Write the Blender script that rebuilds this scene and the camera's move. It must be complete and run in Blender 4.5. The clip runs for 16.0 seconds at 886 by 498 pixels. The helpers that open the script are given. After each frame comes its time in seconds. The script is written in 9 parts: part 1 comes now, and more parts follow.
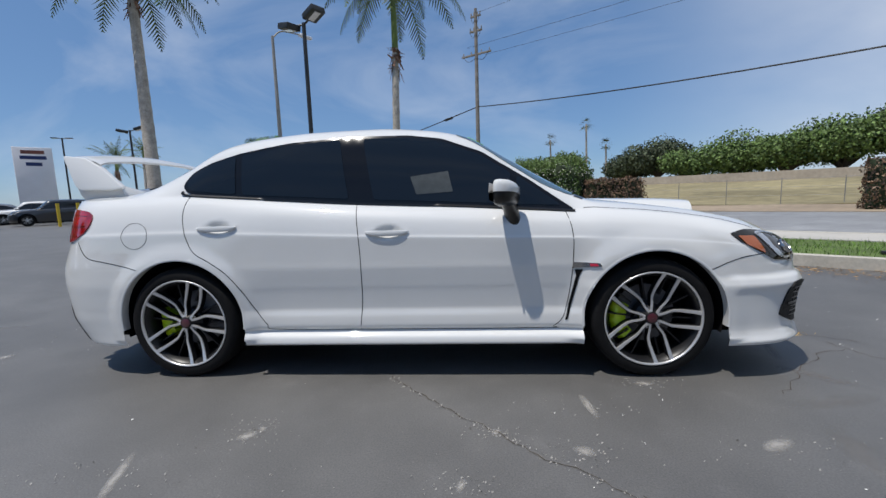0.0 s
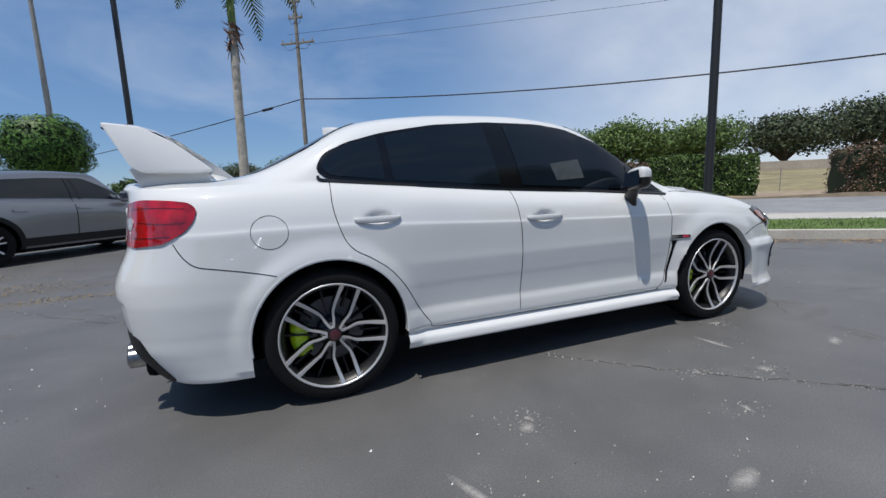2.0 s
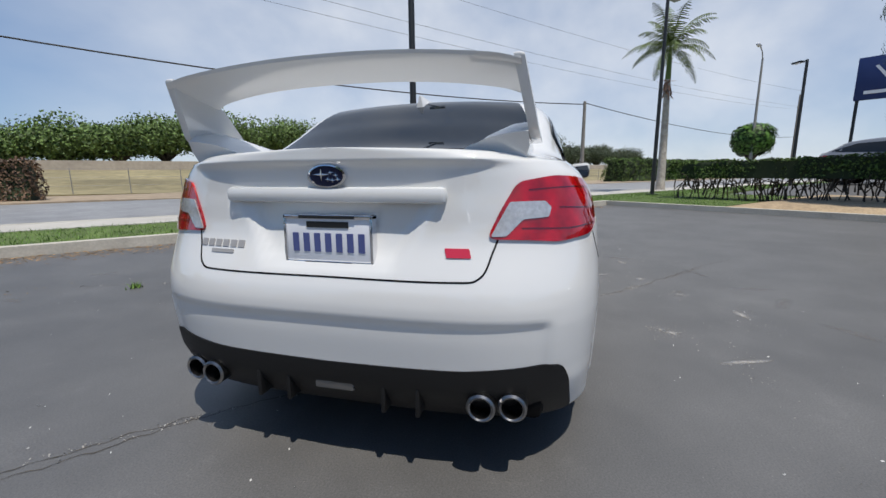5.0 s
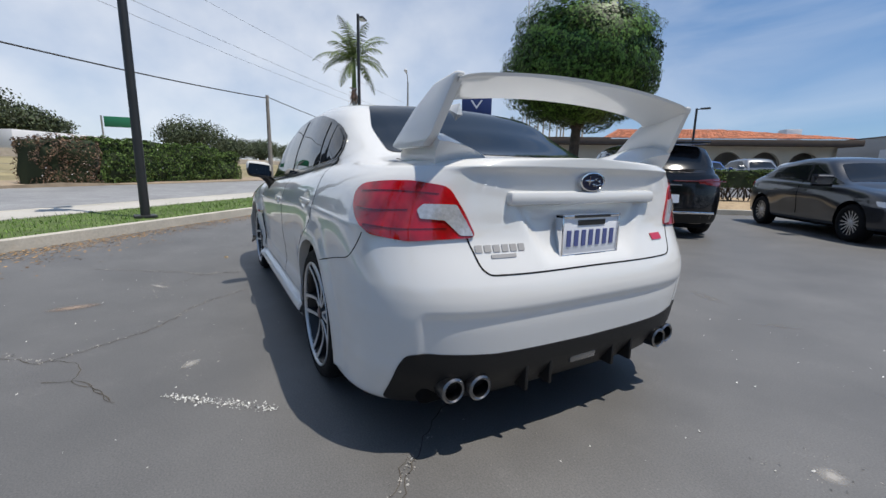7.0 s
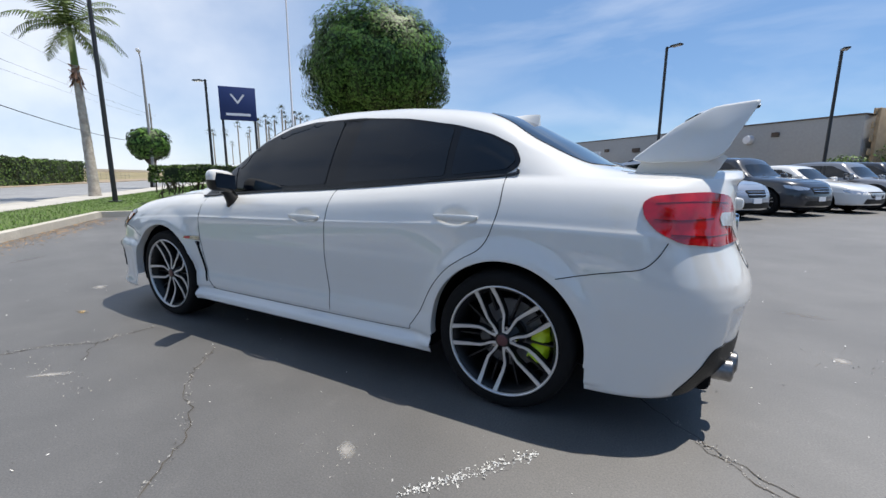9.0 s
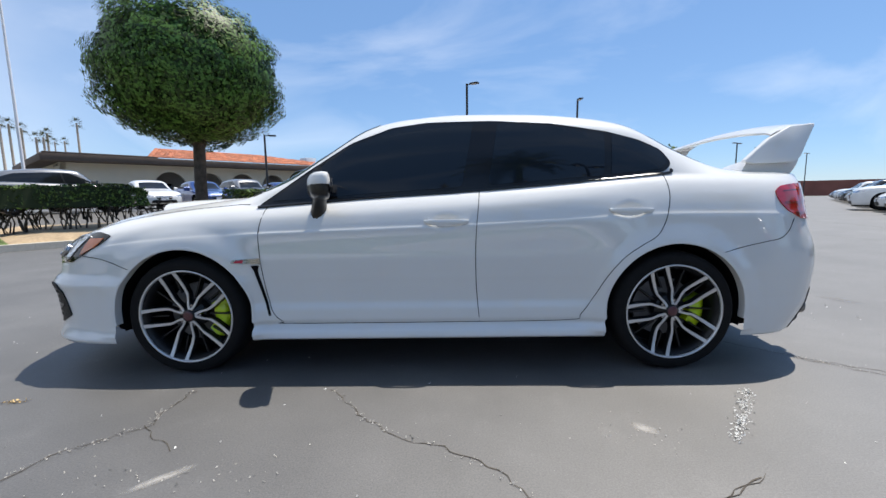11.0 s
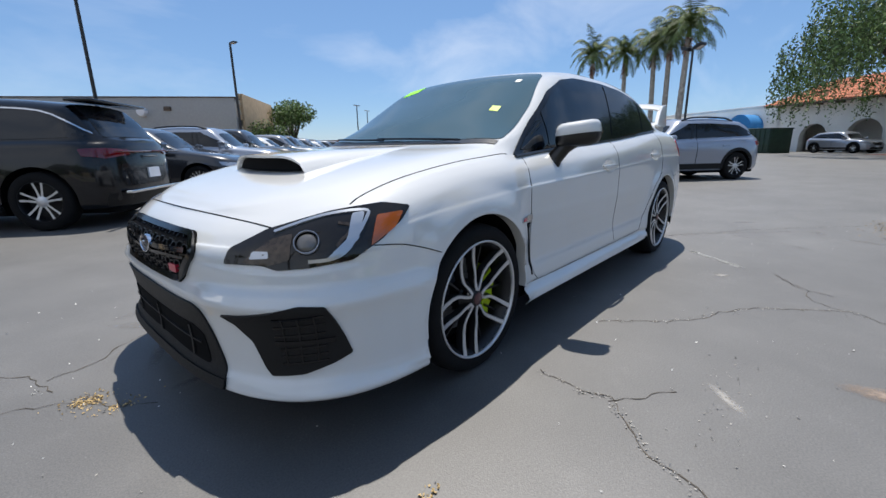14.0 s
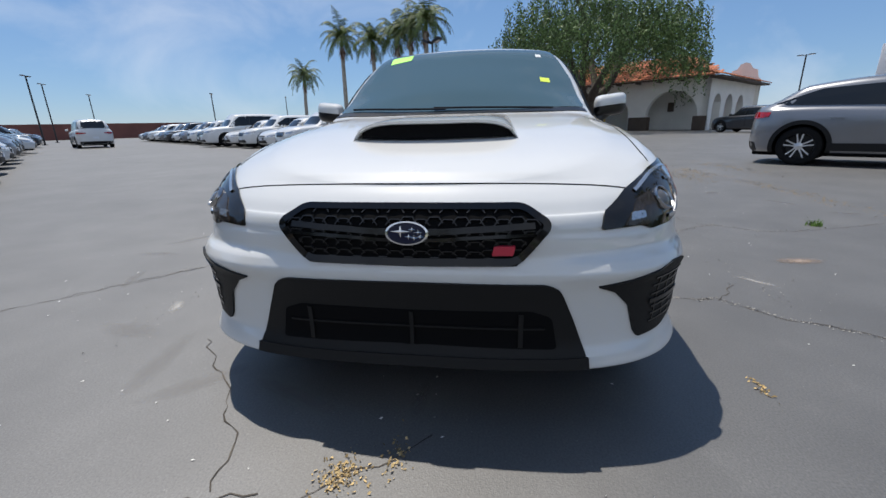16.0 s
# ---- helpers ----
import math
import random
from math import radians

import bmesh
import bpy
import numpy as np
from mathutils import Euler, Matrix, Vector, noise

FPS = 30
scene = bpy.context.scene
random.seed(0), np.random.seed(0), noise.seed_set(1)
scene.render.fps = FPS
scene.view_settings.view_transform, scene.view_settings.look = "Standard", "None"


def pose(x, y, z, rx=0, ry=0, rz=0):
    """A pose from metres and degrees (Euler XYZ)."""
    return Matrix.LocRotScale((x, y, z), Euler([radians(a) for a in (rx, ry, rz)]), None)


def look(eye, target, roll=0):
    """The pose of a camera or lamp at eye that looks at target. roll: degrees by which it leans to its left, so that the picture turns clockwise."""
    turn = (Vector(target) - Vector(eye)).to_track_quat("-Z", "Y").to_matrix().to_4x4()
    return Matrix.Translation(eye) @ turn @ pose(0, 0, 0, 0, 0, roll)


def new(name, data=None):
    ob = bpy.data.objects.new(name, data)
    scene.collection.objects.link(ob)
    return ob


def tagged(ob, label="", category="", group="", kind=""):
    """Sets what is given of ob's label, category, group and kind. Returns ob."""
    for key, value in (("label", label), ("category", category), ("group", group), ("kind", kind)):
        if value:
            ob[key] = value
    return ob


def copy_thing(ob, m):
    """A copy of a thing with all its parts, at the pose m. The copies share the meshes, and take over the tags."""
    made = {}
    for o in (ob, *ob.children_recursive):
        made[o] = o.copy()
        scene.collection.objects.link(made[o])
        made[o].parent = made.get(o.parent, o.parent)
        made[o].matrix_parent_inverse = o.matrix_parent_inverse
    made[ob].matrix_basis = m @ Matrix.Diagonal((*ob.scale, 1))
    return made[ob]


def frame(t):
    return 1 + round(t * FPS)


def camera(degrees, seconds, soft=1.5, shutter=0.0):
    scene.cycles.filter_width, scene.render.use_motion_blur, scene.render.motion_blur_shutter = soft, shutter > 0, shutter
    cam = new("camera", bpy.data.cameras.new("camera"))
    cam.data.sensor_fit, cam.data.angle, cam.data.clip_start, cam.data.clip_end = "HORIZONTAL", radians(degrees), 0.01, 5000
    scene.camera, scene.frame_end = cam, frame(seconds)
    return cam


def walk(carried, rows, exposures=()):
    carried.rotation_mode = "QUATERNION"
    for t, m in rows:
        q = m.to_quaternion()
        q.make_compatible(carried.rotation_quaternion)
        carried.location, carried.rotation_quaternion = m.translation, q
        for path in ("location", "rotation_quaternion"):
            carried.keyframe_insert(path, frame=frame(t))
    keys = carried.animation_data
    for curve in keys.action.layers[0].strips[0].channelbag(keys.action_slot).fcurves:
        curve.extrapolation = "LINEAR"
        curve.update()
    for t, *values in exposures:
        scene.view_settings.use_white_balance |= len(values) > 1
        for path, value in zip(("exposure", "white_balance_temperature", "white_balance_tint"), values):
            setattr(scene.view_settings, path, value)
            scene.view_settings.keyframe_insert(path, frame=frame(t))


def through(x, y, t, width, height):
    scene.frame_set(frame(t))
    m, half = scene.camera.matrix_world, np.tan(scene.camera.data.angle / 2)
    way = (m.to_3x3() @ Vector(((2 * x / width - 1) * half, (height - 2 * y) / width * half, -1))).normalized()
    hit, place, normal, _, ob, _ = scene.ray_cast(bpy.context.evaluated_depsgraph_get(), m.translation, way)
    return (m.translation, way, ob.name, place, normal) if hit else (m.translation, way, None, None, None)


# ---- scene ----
cam = camera(93.76, 16.0)
# seconds, place, then the turn in degrees
PATH = [
    (0.000, 0.370, -3.113, 1.014, 82.82, 1.84, 4.00),
    (0.500, -0.078, -3.084, 1.028, 83.11, 2.12, -2.42),
    (1.000, -0.577, -3.114, 1.054, 82.96, 2.20, -8.86),
    (1.500, -1.047, -2.999, 1.018, 82.42, 2.08, -15.44),
    (2.000, -1.542, -2.859, 1.013, 81.61, 2.15, -22.10),
    (2.500, -1.993, -2.639, 1.004, 80.79, 2.32, -29.41),
    (3.000, -2.400, -2.307, 1.013, 80.11, 2.53, -37.15),
    (3.500, -2.808, -1.973, 1.040, 79.79, 2.42, -45.66),
    (4.000, -3.079, -1.552, 1.036, 79.38, 1.68, -55.07),
    (4.200, -3.184, -1.392, 1.041, 79.55, 1.42, -58.94),
    (4.725, -3.355, -0.949, 1.026, 79.60, 0.72, -69.40),
    (5.250, -3.515, -0.426, 1.011, 79.72, 0.24, -82.28),
    (5.775, -3.614, 0.116, 1.006, 79.81, -0.15, -95.18),
    (6.300, -3.603, 0.616, 1.025, 79.77, -0.62, -105.65),
    (6.500, -3.541, 0.799, 1.036, 79.64, -0.77, -109.63),
    (7.000, -3.361, 1.301, 1.040, 79.38, -1.20, -119.12),
    (7.500, -3.056, 1.681, 0.998, 78.92, -1.19, -127.96),
    (8.000, -2.703, 2.026, 1.020, 78.72, -0.88, -136.47),
    (8.200, -2.557, 2.183, 1.042, 78.84, -0.79, -139.73),
    (8.725, -2.167, 2.452, 1.071, 79.41, -0.44, -147.36),
    (9.250, -1.689, 2.673, 1.053, 80.49, -0.13, -155.76),
    (9.775, -1.198, 2.850, 1.014, 81.67, 0.13, -163.75),
    (10.300, -0.768, 2.984, 0.982, 82.52, 0.34, -170.12),
    (10.500, -0.584, 3.023, 0.974, 82.53, 0.43, -172.59),
    (11.000, -0.116, 3.066, 0.966, 82.65, 0.82, -179.30),
    (11.500, 0.387, 2.987, 0.979, 81.70, 1.37, -186.52),
    (12.000, 0.910, 2.941, 0.993, 80.89, 1.62, -194.42),
    (12.500, 1.388, 2.755, 0.978, 79.55, 1.51, -202.99),
    (13.000, 1.852, 2.538, 0.995, 78.43, 1.17, -211.32),
    (13.500, 2.304, 2.263, 0.995, 77.13, 0.85, -219.80),
    (14.000, 2.682, 1.885, 0.971, 76.06, 0.85, -228.25),
    (14.500, 3.058, 1.509, 0.963, 75.24, 1.09, -237.43),
    (15.000, 3.220, 1.056, 0.920, 74.01, 1.27, -246.74),
    (15.500, 3.341, 0.643, 0.907, 73.71, 1.21, -255.59),
    (16.000, 3.415, 0.275, 0.925, 73.36, 1.36, -261.77),
]
walk(cam, [(r[0], pose(*r[1:])) for r in PATH],
     exposures=((0.0, 0.12, 6600, 10), (2.5, 0.11, 6550, 10), (4.2, 0.14, 6700, 10), (6.5, 0.26, 6800, 10), (8.2, 0.46, 6850, 10), (10.3, 0.74, 6850, 10),
                (11.5, 0.74, 6800, 10), (13.0, 0.57, 6700, 10), (14.5, 0.48, 6800, 10), (16.0, 0.30, 6750, 10)))

# ---- world, sun and exposure ----
SUN_WAY = Vector((0.29, 0.23, -1.0)).normalized()          # the way the sunlight travels
world = bpy.data.worlds.new("sky")
scene.world = world
world.use_nodes = True
wn, wl = world.node_tree.nodes, world.node_tree.links
wn.clear()
w_out, w_bg = wn.new("ShaderNodeOutputWorld"), wn.new("ShaderNodeBackground")
w_sky, w_map, w_co = wn.new("ShaderNodeTexSky"), wn.new("ShaderNodeMapping"), wn.new("ShaderNodeTexCoord")
w_n1, w_n2 = wn.new("ShaderNodeTexNoise"), wn.new("ShaderNodeTexNoise")
w_r1, w_mix, w_mul = wn.new("ShaderNodeValToRGB"), wn.new("ShaderNodeMix"), wn.new("ShaderNodeMath")
w_sky.sky_type = "NISHITA"
w_sky.sun_disc = False
w_sky.sun_elevation = math.asin(-SUN_WAY.z)
w_sky.sun_rotation = math.atan2(-SUN_WAY.x, -SUN_WAY.y)
w_sky.altitude, w_sky.air_density, w_sky.dust_density, w_sky.ozone_density = 1200, 1.1, 0.1, 4.0
# thin streaks of high cloud
w_map.inputs["Rotation"].default_value = (0.25, 0.35, 0.6)
w_map.inputs["Scale"].default_value = (1.0, 2.6, 3.4)
w_n1.inputs["Scale"].default_value, w_n1.inputs["Detail"].default_value, w_n1.inputs["Roughness"].default_value = 1.5, 6, 0.55
w_n1.inputs["Distortion"].default_value = 0.6
w_r1.color_ramp.elements[0].position, w_r1.color_ramp.elements[1].position = 0.47, 0.86
w_mix.data_type = "RGBA"
w_mix.inputs["B"].default_value = (9.5, 10.0, 10.8, 1)
w_mul.operation = "MULTIPLY"
w_mul.inputs[1].default_value = 0.40
wl.new(w_co.outputs["Generated"], w_map.inputs["Vector"])
wl.new(w_map.outputs["Vector"], w_n1.inputs["Vector"])
wl.new(w_n1.outputs["Fac"], w_r1.inputs["Fac"])
wl.new(w_r1.outputs["Color"], w_mul.inputs[0])
# a broad thin veil of cloud over one side of the sky
w_dot, w_rng, w_veil, w_sum, w_soft = wn.new("ShaderNodeVectorMath"), wn.new("ShaderNodeMapRange"), wn.new("ShaderNodeMath"), wn.new("ShaderNodeMath"), wn.new("ShaderNodeMapRange")
w_dot.operation = "DOT_PRODUCT"
w_dot.inputs[1].default_value = Vector((1.0, 0.12, 0.15)).normalized()
w_rng.interpolation_type = "SMOOTHSTEP"
for k, q in zip(("From Min", "From Max", "To Min", "To Max"), (0.40, 0.95, 0.0, 0.62)):
    w_rng.inputs[k].default_value = q
w_n2.inputs["Scale"].default_value, w_n2.inputs["Detail"].default_value = 2.2, 6
for k, q in zip(("From Min", "From Max", "To Min", "To Max"), (0.3, 0.7, 0.55, 1.15)):
    w_soft.inputs[k].default_value = q
w_veil.operation, w_sum.operation, w_sum.use_clamp = "MULTIPLY", "MAXIMUM", True
wl.new(w_co.outputs["Generated"], w_dot.inputs[0])
wl.new(w_dot.outputs["Value"], w_rng.inputs["Value"])
wl.new(w_map.outputs["Vector"], w_n2.inputs["Vector"])
wl.new(w_n2.outputs["Fac"], w_soft.inputs["Value"])
wl.new(w_rng.outputs["Result"], w_veil.inputs[0])
wl.new(w_soft.outputs["Result"], w_veil.inputs[1])
wl.new(w_mul.outputs[0], w_sum.inputs[0])
wl.new(w_veil.outputs[0], w_sum.inputs[1])
wl.new(w_sum.outputs[0], w_mix.inputs["Factor"])
w_tint = wn.new("ShaderNodeMix")
w_tint.data_type, w_tint.blend_type = "RGBA", "MULTIPLY"
w_tint.inputs["Factor"].default_value = 1.0
w_tint.inputs["B"].default_value = (0.92, 1.01, 1.10, 1)
wl.new(w_sky.outputs["Color"], w_tint.inputs["A"])
w_haze = wn.new("ShaderNodeMix")
w_haze.data_type = "RGBA"
w_haze.inputs["Factor"].default_value = 0.45
w_haze.inputs["B"].default_value = (1.80, 3.60, 7.0, 1)
wl.new(w_tint.outputs["Result"], w_haze.inputs["A"])
wl.new(w_haze.outputs["Result"], w_mix.inputs["A"])
wl.new(w_mix.outputs["Result"], w_bg.inputs["Color"])
wl.new(w_bg.outputs["Background"], w_out.inputs["Surface"])
w_bg.inputs["Strength"].default_value = 0.080
sun = new("sun", bpy.data.lights.new("sun", "SUN"))
sun.data.energy, sun.data.angle, sun.data.color = 3.75, radians(0.53), (1.0, 0.965, 0.91)
sun.matrix_world = look((0, 0, 30), Vector((0, 0, 30)) + SUN_WAY)
scene.view_settings.exposure = 0.0

# ---- materials ----
def material(name, color, rough=0.5, metal=0.0, var=0.0, scale=8.0, bump=0.0, bscale=60.0, coat=0.0, spec=0.5, var2=0.0,
             scale2=1.0, emit=None, per_piece=0.0, thin=0.0, coords="Object"):
    """A principled surface with two scales of colour variation and fine relief."""
    m = bpy.data.materials.new(name)
    m.use_nodes = True
    n, l = m.node_tree.nodes, m.node_tree.links
    b = n["Principled BSDF"]
    b.inputs["Roughness"].default_value, b.inputs["Metallic"].default_value = rough, metal
    b.inputs["Specular IOR Level"].default_value = spec
    b.inputs["Coat Weight"].default_value, b.inputs["Coat Roughness"].default_value = coat, 0.03
    b.inputs["Base Color"].default_value = (*color, 1)
    if emit:
        b.inputs["Emission Color"].default_value, b.inputs["Emission Strength"].default_value = (*emit[:3], 1), emit[3]
    if thin:
        b.inputs["Transmission Weight"].default_value = thin
    co = n.new("ShaderNodeTexCoord")
    last = None
    def vary(src, amount):
        nonlocal last
        mx = n.new("ShaderNodeMix")
        mx.data_type, mx.blend_type = "RGBA", "MULTIPLY"
        ramp = n.new("ShaderNodeMapRange")
        ramp.inputs["From Min"].default_value, ramp.inputs["From Max"].default_value = 0.3, 0.7
        ramp.inputs["To Min"].default_value, ramp.inputs["To Max"].default_value = 1 - amount, 1 + amount
        l.new(src, ramp.inputs["Value"])
        mx.inputs["Factor"].default_value = 1.0
        if last is None:
            mx.inputs["A"].default_value = (*color, 1)
        else:
            l.new(last, mx.inputs["A"])
        l.new(ramp.outputs["Result"], mx.inputs["B"])
        last = mx.outputs["Result"]
    for amount, sc in ((var, scale), (var2, scale2)):
        if amount:
            tex = n.new("ShaderNodeTexNoise")
            tex.inputs["Scale"].default_value, tex.inputs["Detail"].default_value = sc, 5
            l.new(co.outputs[coords], tex.inputs["Vector"])
            vary(tex.outputs["Fac"], amount)
    if per_piece:
        geo = n.new("ShaderNodeNewGeometry")
        vary(geo.outputs["Random Per Island"], per_piece)
    if last is not None:
        l.new(last, b.inputs["Base Color"])
    if bump:
        tex = n.new("ShaderNodeTexNoise")
        tex.inputs["Scale"].default_value, tex.inputs["Detail"].default_value = bscale, 4
        l.new(co.outputs[coords], tex.inputs["Vector"])
        bp = n.new("ShaderNodeBump")
        bp.inputs["Strength"].default_value, bp.inputs["Distance"].default_value = bump, 0.01
        l.new(tex.outputs["Fac"], bp.inputs["Height"])
        l.new(bp.outputs["Normal"], b.inputs["Normal"])
    return m


def tinted_glass(name, color, rough=0.01, through=0.0, ior=1.5):
    """Car glass: a dark film under a clear glossy face; a share of the light passes straight through."""
    m = bpy.data.materials.new(name)
    m.use_nodes = True
    n, l = m.node_tree.nodes, m.node_tree.links
    b, out = n["Principled BSDF"], n["Material Output"]
    b.inputs["Base Color"].default_value = (*color, 1)
    b.inputs["Roughness"].default_value = rough
    b.inputs["IOR"].default_value = ior
    if through:
        tr, mx = n.new("ShaderNodeBsdfTransparent"), n.new("ShaderNodeMixShader")
        mx.inputs["Fac"].default_value = through
        l.new(b.outputs["BSDF"], mx.inputs[1])
        l.new(tr.outputs["BSDF"], mx.inputs[2])
        l.new(mx.outputs["Shader"], out.inputs["Surface"])
    return m


M_WHITE = material("pearl_white_paint", (0.670, 0.672, 0.660), 0.40, coat=1.0, spec=0.10, var=0.012, scale=3.0)
M_WHITE.node_tree.nodes["Principled BSDF"].inputs["Coat IOR"].default_value = 1.75
# near-black for joints; also stands for shade in hollows and openings
M_SEAM = material("panel_gap", (0.005, 0.005, 0.0055), 0.9, spec=0.1)
M_TRIM = material("black_trim", (0.006, 0.006, 0.0065), 0.3)
M_PLASTIC = material("grained_black_plastic", (0.0075, 0.0075, 0.008), 0.55, bump=0.15, bscale=900, spec=0.3)
M_GLOSSBLACK = material("gloss_black", (0.005, 0.005, 0.006), 0.12, spec=0.4)
M_GLASS = tinted_glass("dark_tinted_glass", (0.007, 0.011, 0.017), through=0.0, ior=1.42)
# lets nothing through: the teal base colour stands for the sunlit cabin
M_WSCREEN = tinted_glass("windscreen_glass", (0.060, 0.105, 0.122), through=0.0, ior=1.7)
M_TYRE = material("tyre_rubber", (0.0075, 0.0075, 0.008), 0.8, spec=0.18, var=0.15, scale=30, bump=0.2, bscale=200)
M_MACHINED = material("machined_alloy", (0.62, 0.62, 0.62), 0.34, metal=0.65)
M_RIMDARK = material("dark_grey_alloy", (0.010, 0.010, 0.011), 0.4, metal=0.2)
M_DISC = material("cast_iron_disc", (0.20, 0.20, 0.21), 0.45, metal=0.8)
M_CALIPER = material("yellow_green_caliper", (0.62, 0.80, 0.015), 0.35, coat=0.5)
M_CHROME = material("chrome", (0.75, 0.75, 0.77), 0.08, metal=1.0)
M_EXHAUST = material("sooty_steel", (0.22, 0.22, 0.225), 0.30, metal=1.0, var=0.3, scale=30)
M_NAMEPLATE = material("satin_nameplate", (0.36, 0.35, 0.34), 0.5, metal=0.3)
M_STEEL = material("stainless_steel", (0.42, 0.42, 0.43), 0.22, metal=1.0)
M_RED = material("red_lens", (0.34, 0.002, 0.006), 0.06, var=0.45, scale=14, coat=1.0)
M_REDDARK = material("dark_red_lens", (0.11, 0.001, 0.003), 0.06, coat=1.0)
M_CLEAR = material("clear_ribbed_lens", (0.55, 0.54, 0.54), 0.2, var=0.15, scale=70, coat=1.0, metal=0.4, bump=0.12, bscale=90)
M_AMBER = material("amber_lens", (0.36, 0.085, 0.015), 0.1, coat=1.0)
M_LAMPDARK = material("smoked_headlamp", (0.014, 0.012, 0.010), 0.08, spec=0.3, coat=0.35)
M_LAMPBRIGHT = material("headlamp_reflector", (0.46, 0.48, 0.51), 0.22, metal=0.7, coat=1.0)
M_BLUE = material("blue_enamel", (0.006, 0.009, 0.032), 0.25, spec=0.3)
M_BADGE = material("red_badge", (0.50, 0.02, 0.05), 0.3, coat=0.4)
M_PLATE = material("number_plate_white", (0.72, 0.74, 0.78), 0.4)
M_PLATEBLUE = material("plate_dark_blue", (0.07, 0.09, 0.24), 0.45)
M_INK = material("black_print", (0.01, 0.01, 0.01), 0.5)
M_NEON = material("lime_sticker", (0.30, 0.95, 0.03), 0.5)
M_YELLOW = material("yellow_sticker", (0.70, 0.85, 0.08), 0.5)
M_PAPER = material("white_paper", (0.75, 0.76, 0.76), 0.6)
# pale paper with the dimming by the tinted glass put into its colour
M_NOTE = material("tint_dimmed_note", (0.055, 0.062, 0.062), 0.35, var=0.2, scale=30)
M_BRONZE = material("bronze_reflector", (0.060, 0.045, 0.034), 0.25, metal=0.5, var=0.4, scale=60, coat=0.3)
M_MESH = material("satin_black_mesh", (0.008, 0.008, 0.009), 0.32)
M_LENS = material("projector_glass", (0.10, 0.095, 0.09), 0.03, coat=1.0)


def faded(name, color, scale, cover):
    """A worn mark that thins out towards its rim and shows the ground through its gaps."""
    m = bpy.data.materials.new(name)
    m.use_nodes = True
    n, l = m.node_tree.nodes, m.node_tree.links
    b, out = n["Principled BSDF"], n["Material Output"]
    b.inputs["Base Color"].default_value, b.inputs["Roughness"].default_value = (*color, 1), 0.62
    b.inputs["Specular IOR Level"].default_value, b.inputs["IOR"].default_value = 1.0, 1.62
    co, mp, tex = n.new("ShaderNodeTexCoord"), n.new("ShaderNodeMapping"), n.new("ShaderNodeTexNoise")
    mp.inputs["Location"].default_value, mp.inputs["Scale"].default_value = (-1, -1, 0), (2, 2, 0)
    grad, mul, rng = n.new("ShaderNodeTexGradient"), n.new("ShaderNodeMath"), n.new("ShaderNodeMapRange")
    grad.gradient_type, mul.operation = "SPHERICAL", "MULTIPLY"
    tex.inputs["Scale"].default_value, tex.inputs["Detail"].default_value, tex.inputs["Roughness"].default_value = scale, 8, 0.72
    tr, mx = n.new("ShaderNodeBsdfTransparent"), n.new("ShaderNodeMixShader")
    for k, q in zip(("From Min", "From Max", "To Min", "To Max"), (0.12, 0.46, 0.0, cover)):
        rng.inputs[k].default_value = q
    l.new(co.outputs["Generated"], mp.inputs["Vector"])
    l.new(mp.outputs["Vector"], grad.inputs["Vector"])
    l.new(co.outputs["Object"], tex.inputs["Vector"])
    l.new(grad.outputs["Fac"], mul.inputs[0])
    l.new(tex.outputs["Fac"], mul.inputs[1])
    l.new(mul.outputs[0], rng.inputs["Value"])
    l.new(rng.outputs["Result"], mx.inputs["Fac"])
    l.new(tr.outputs["BSDF"], mx.inputs[1])
    l.new(b.outputs["BSDF"], mx.inputs[2])
    l.new(mx.outputs["Shader"], out.inputs["Surface"])
    return m


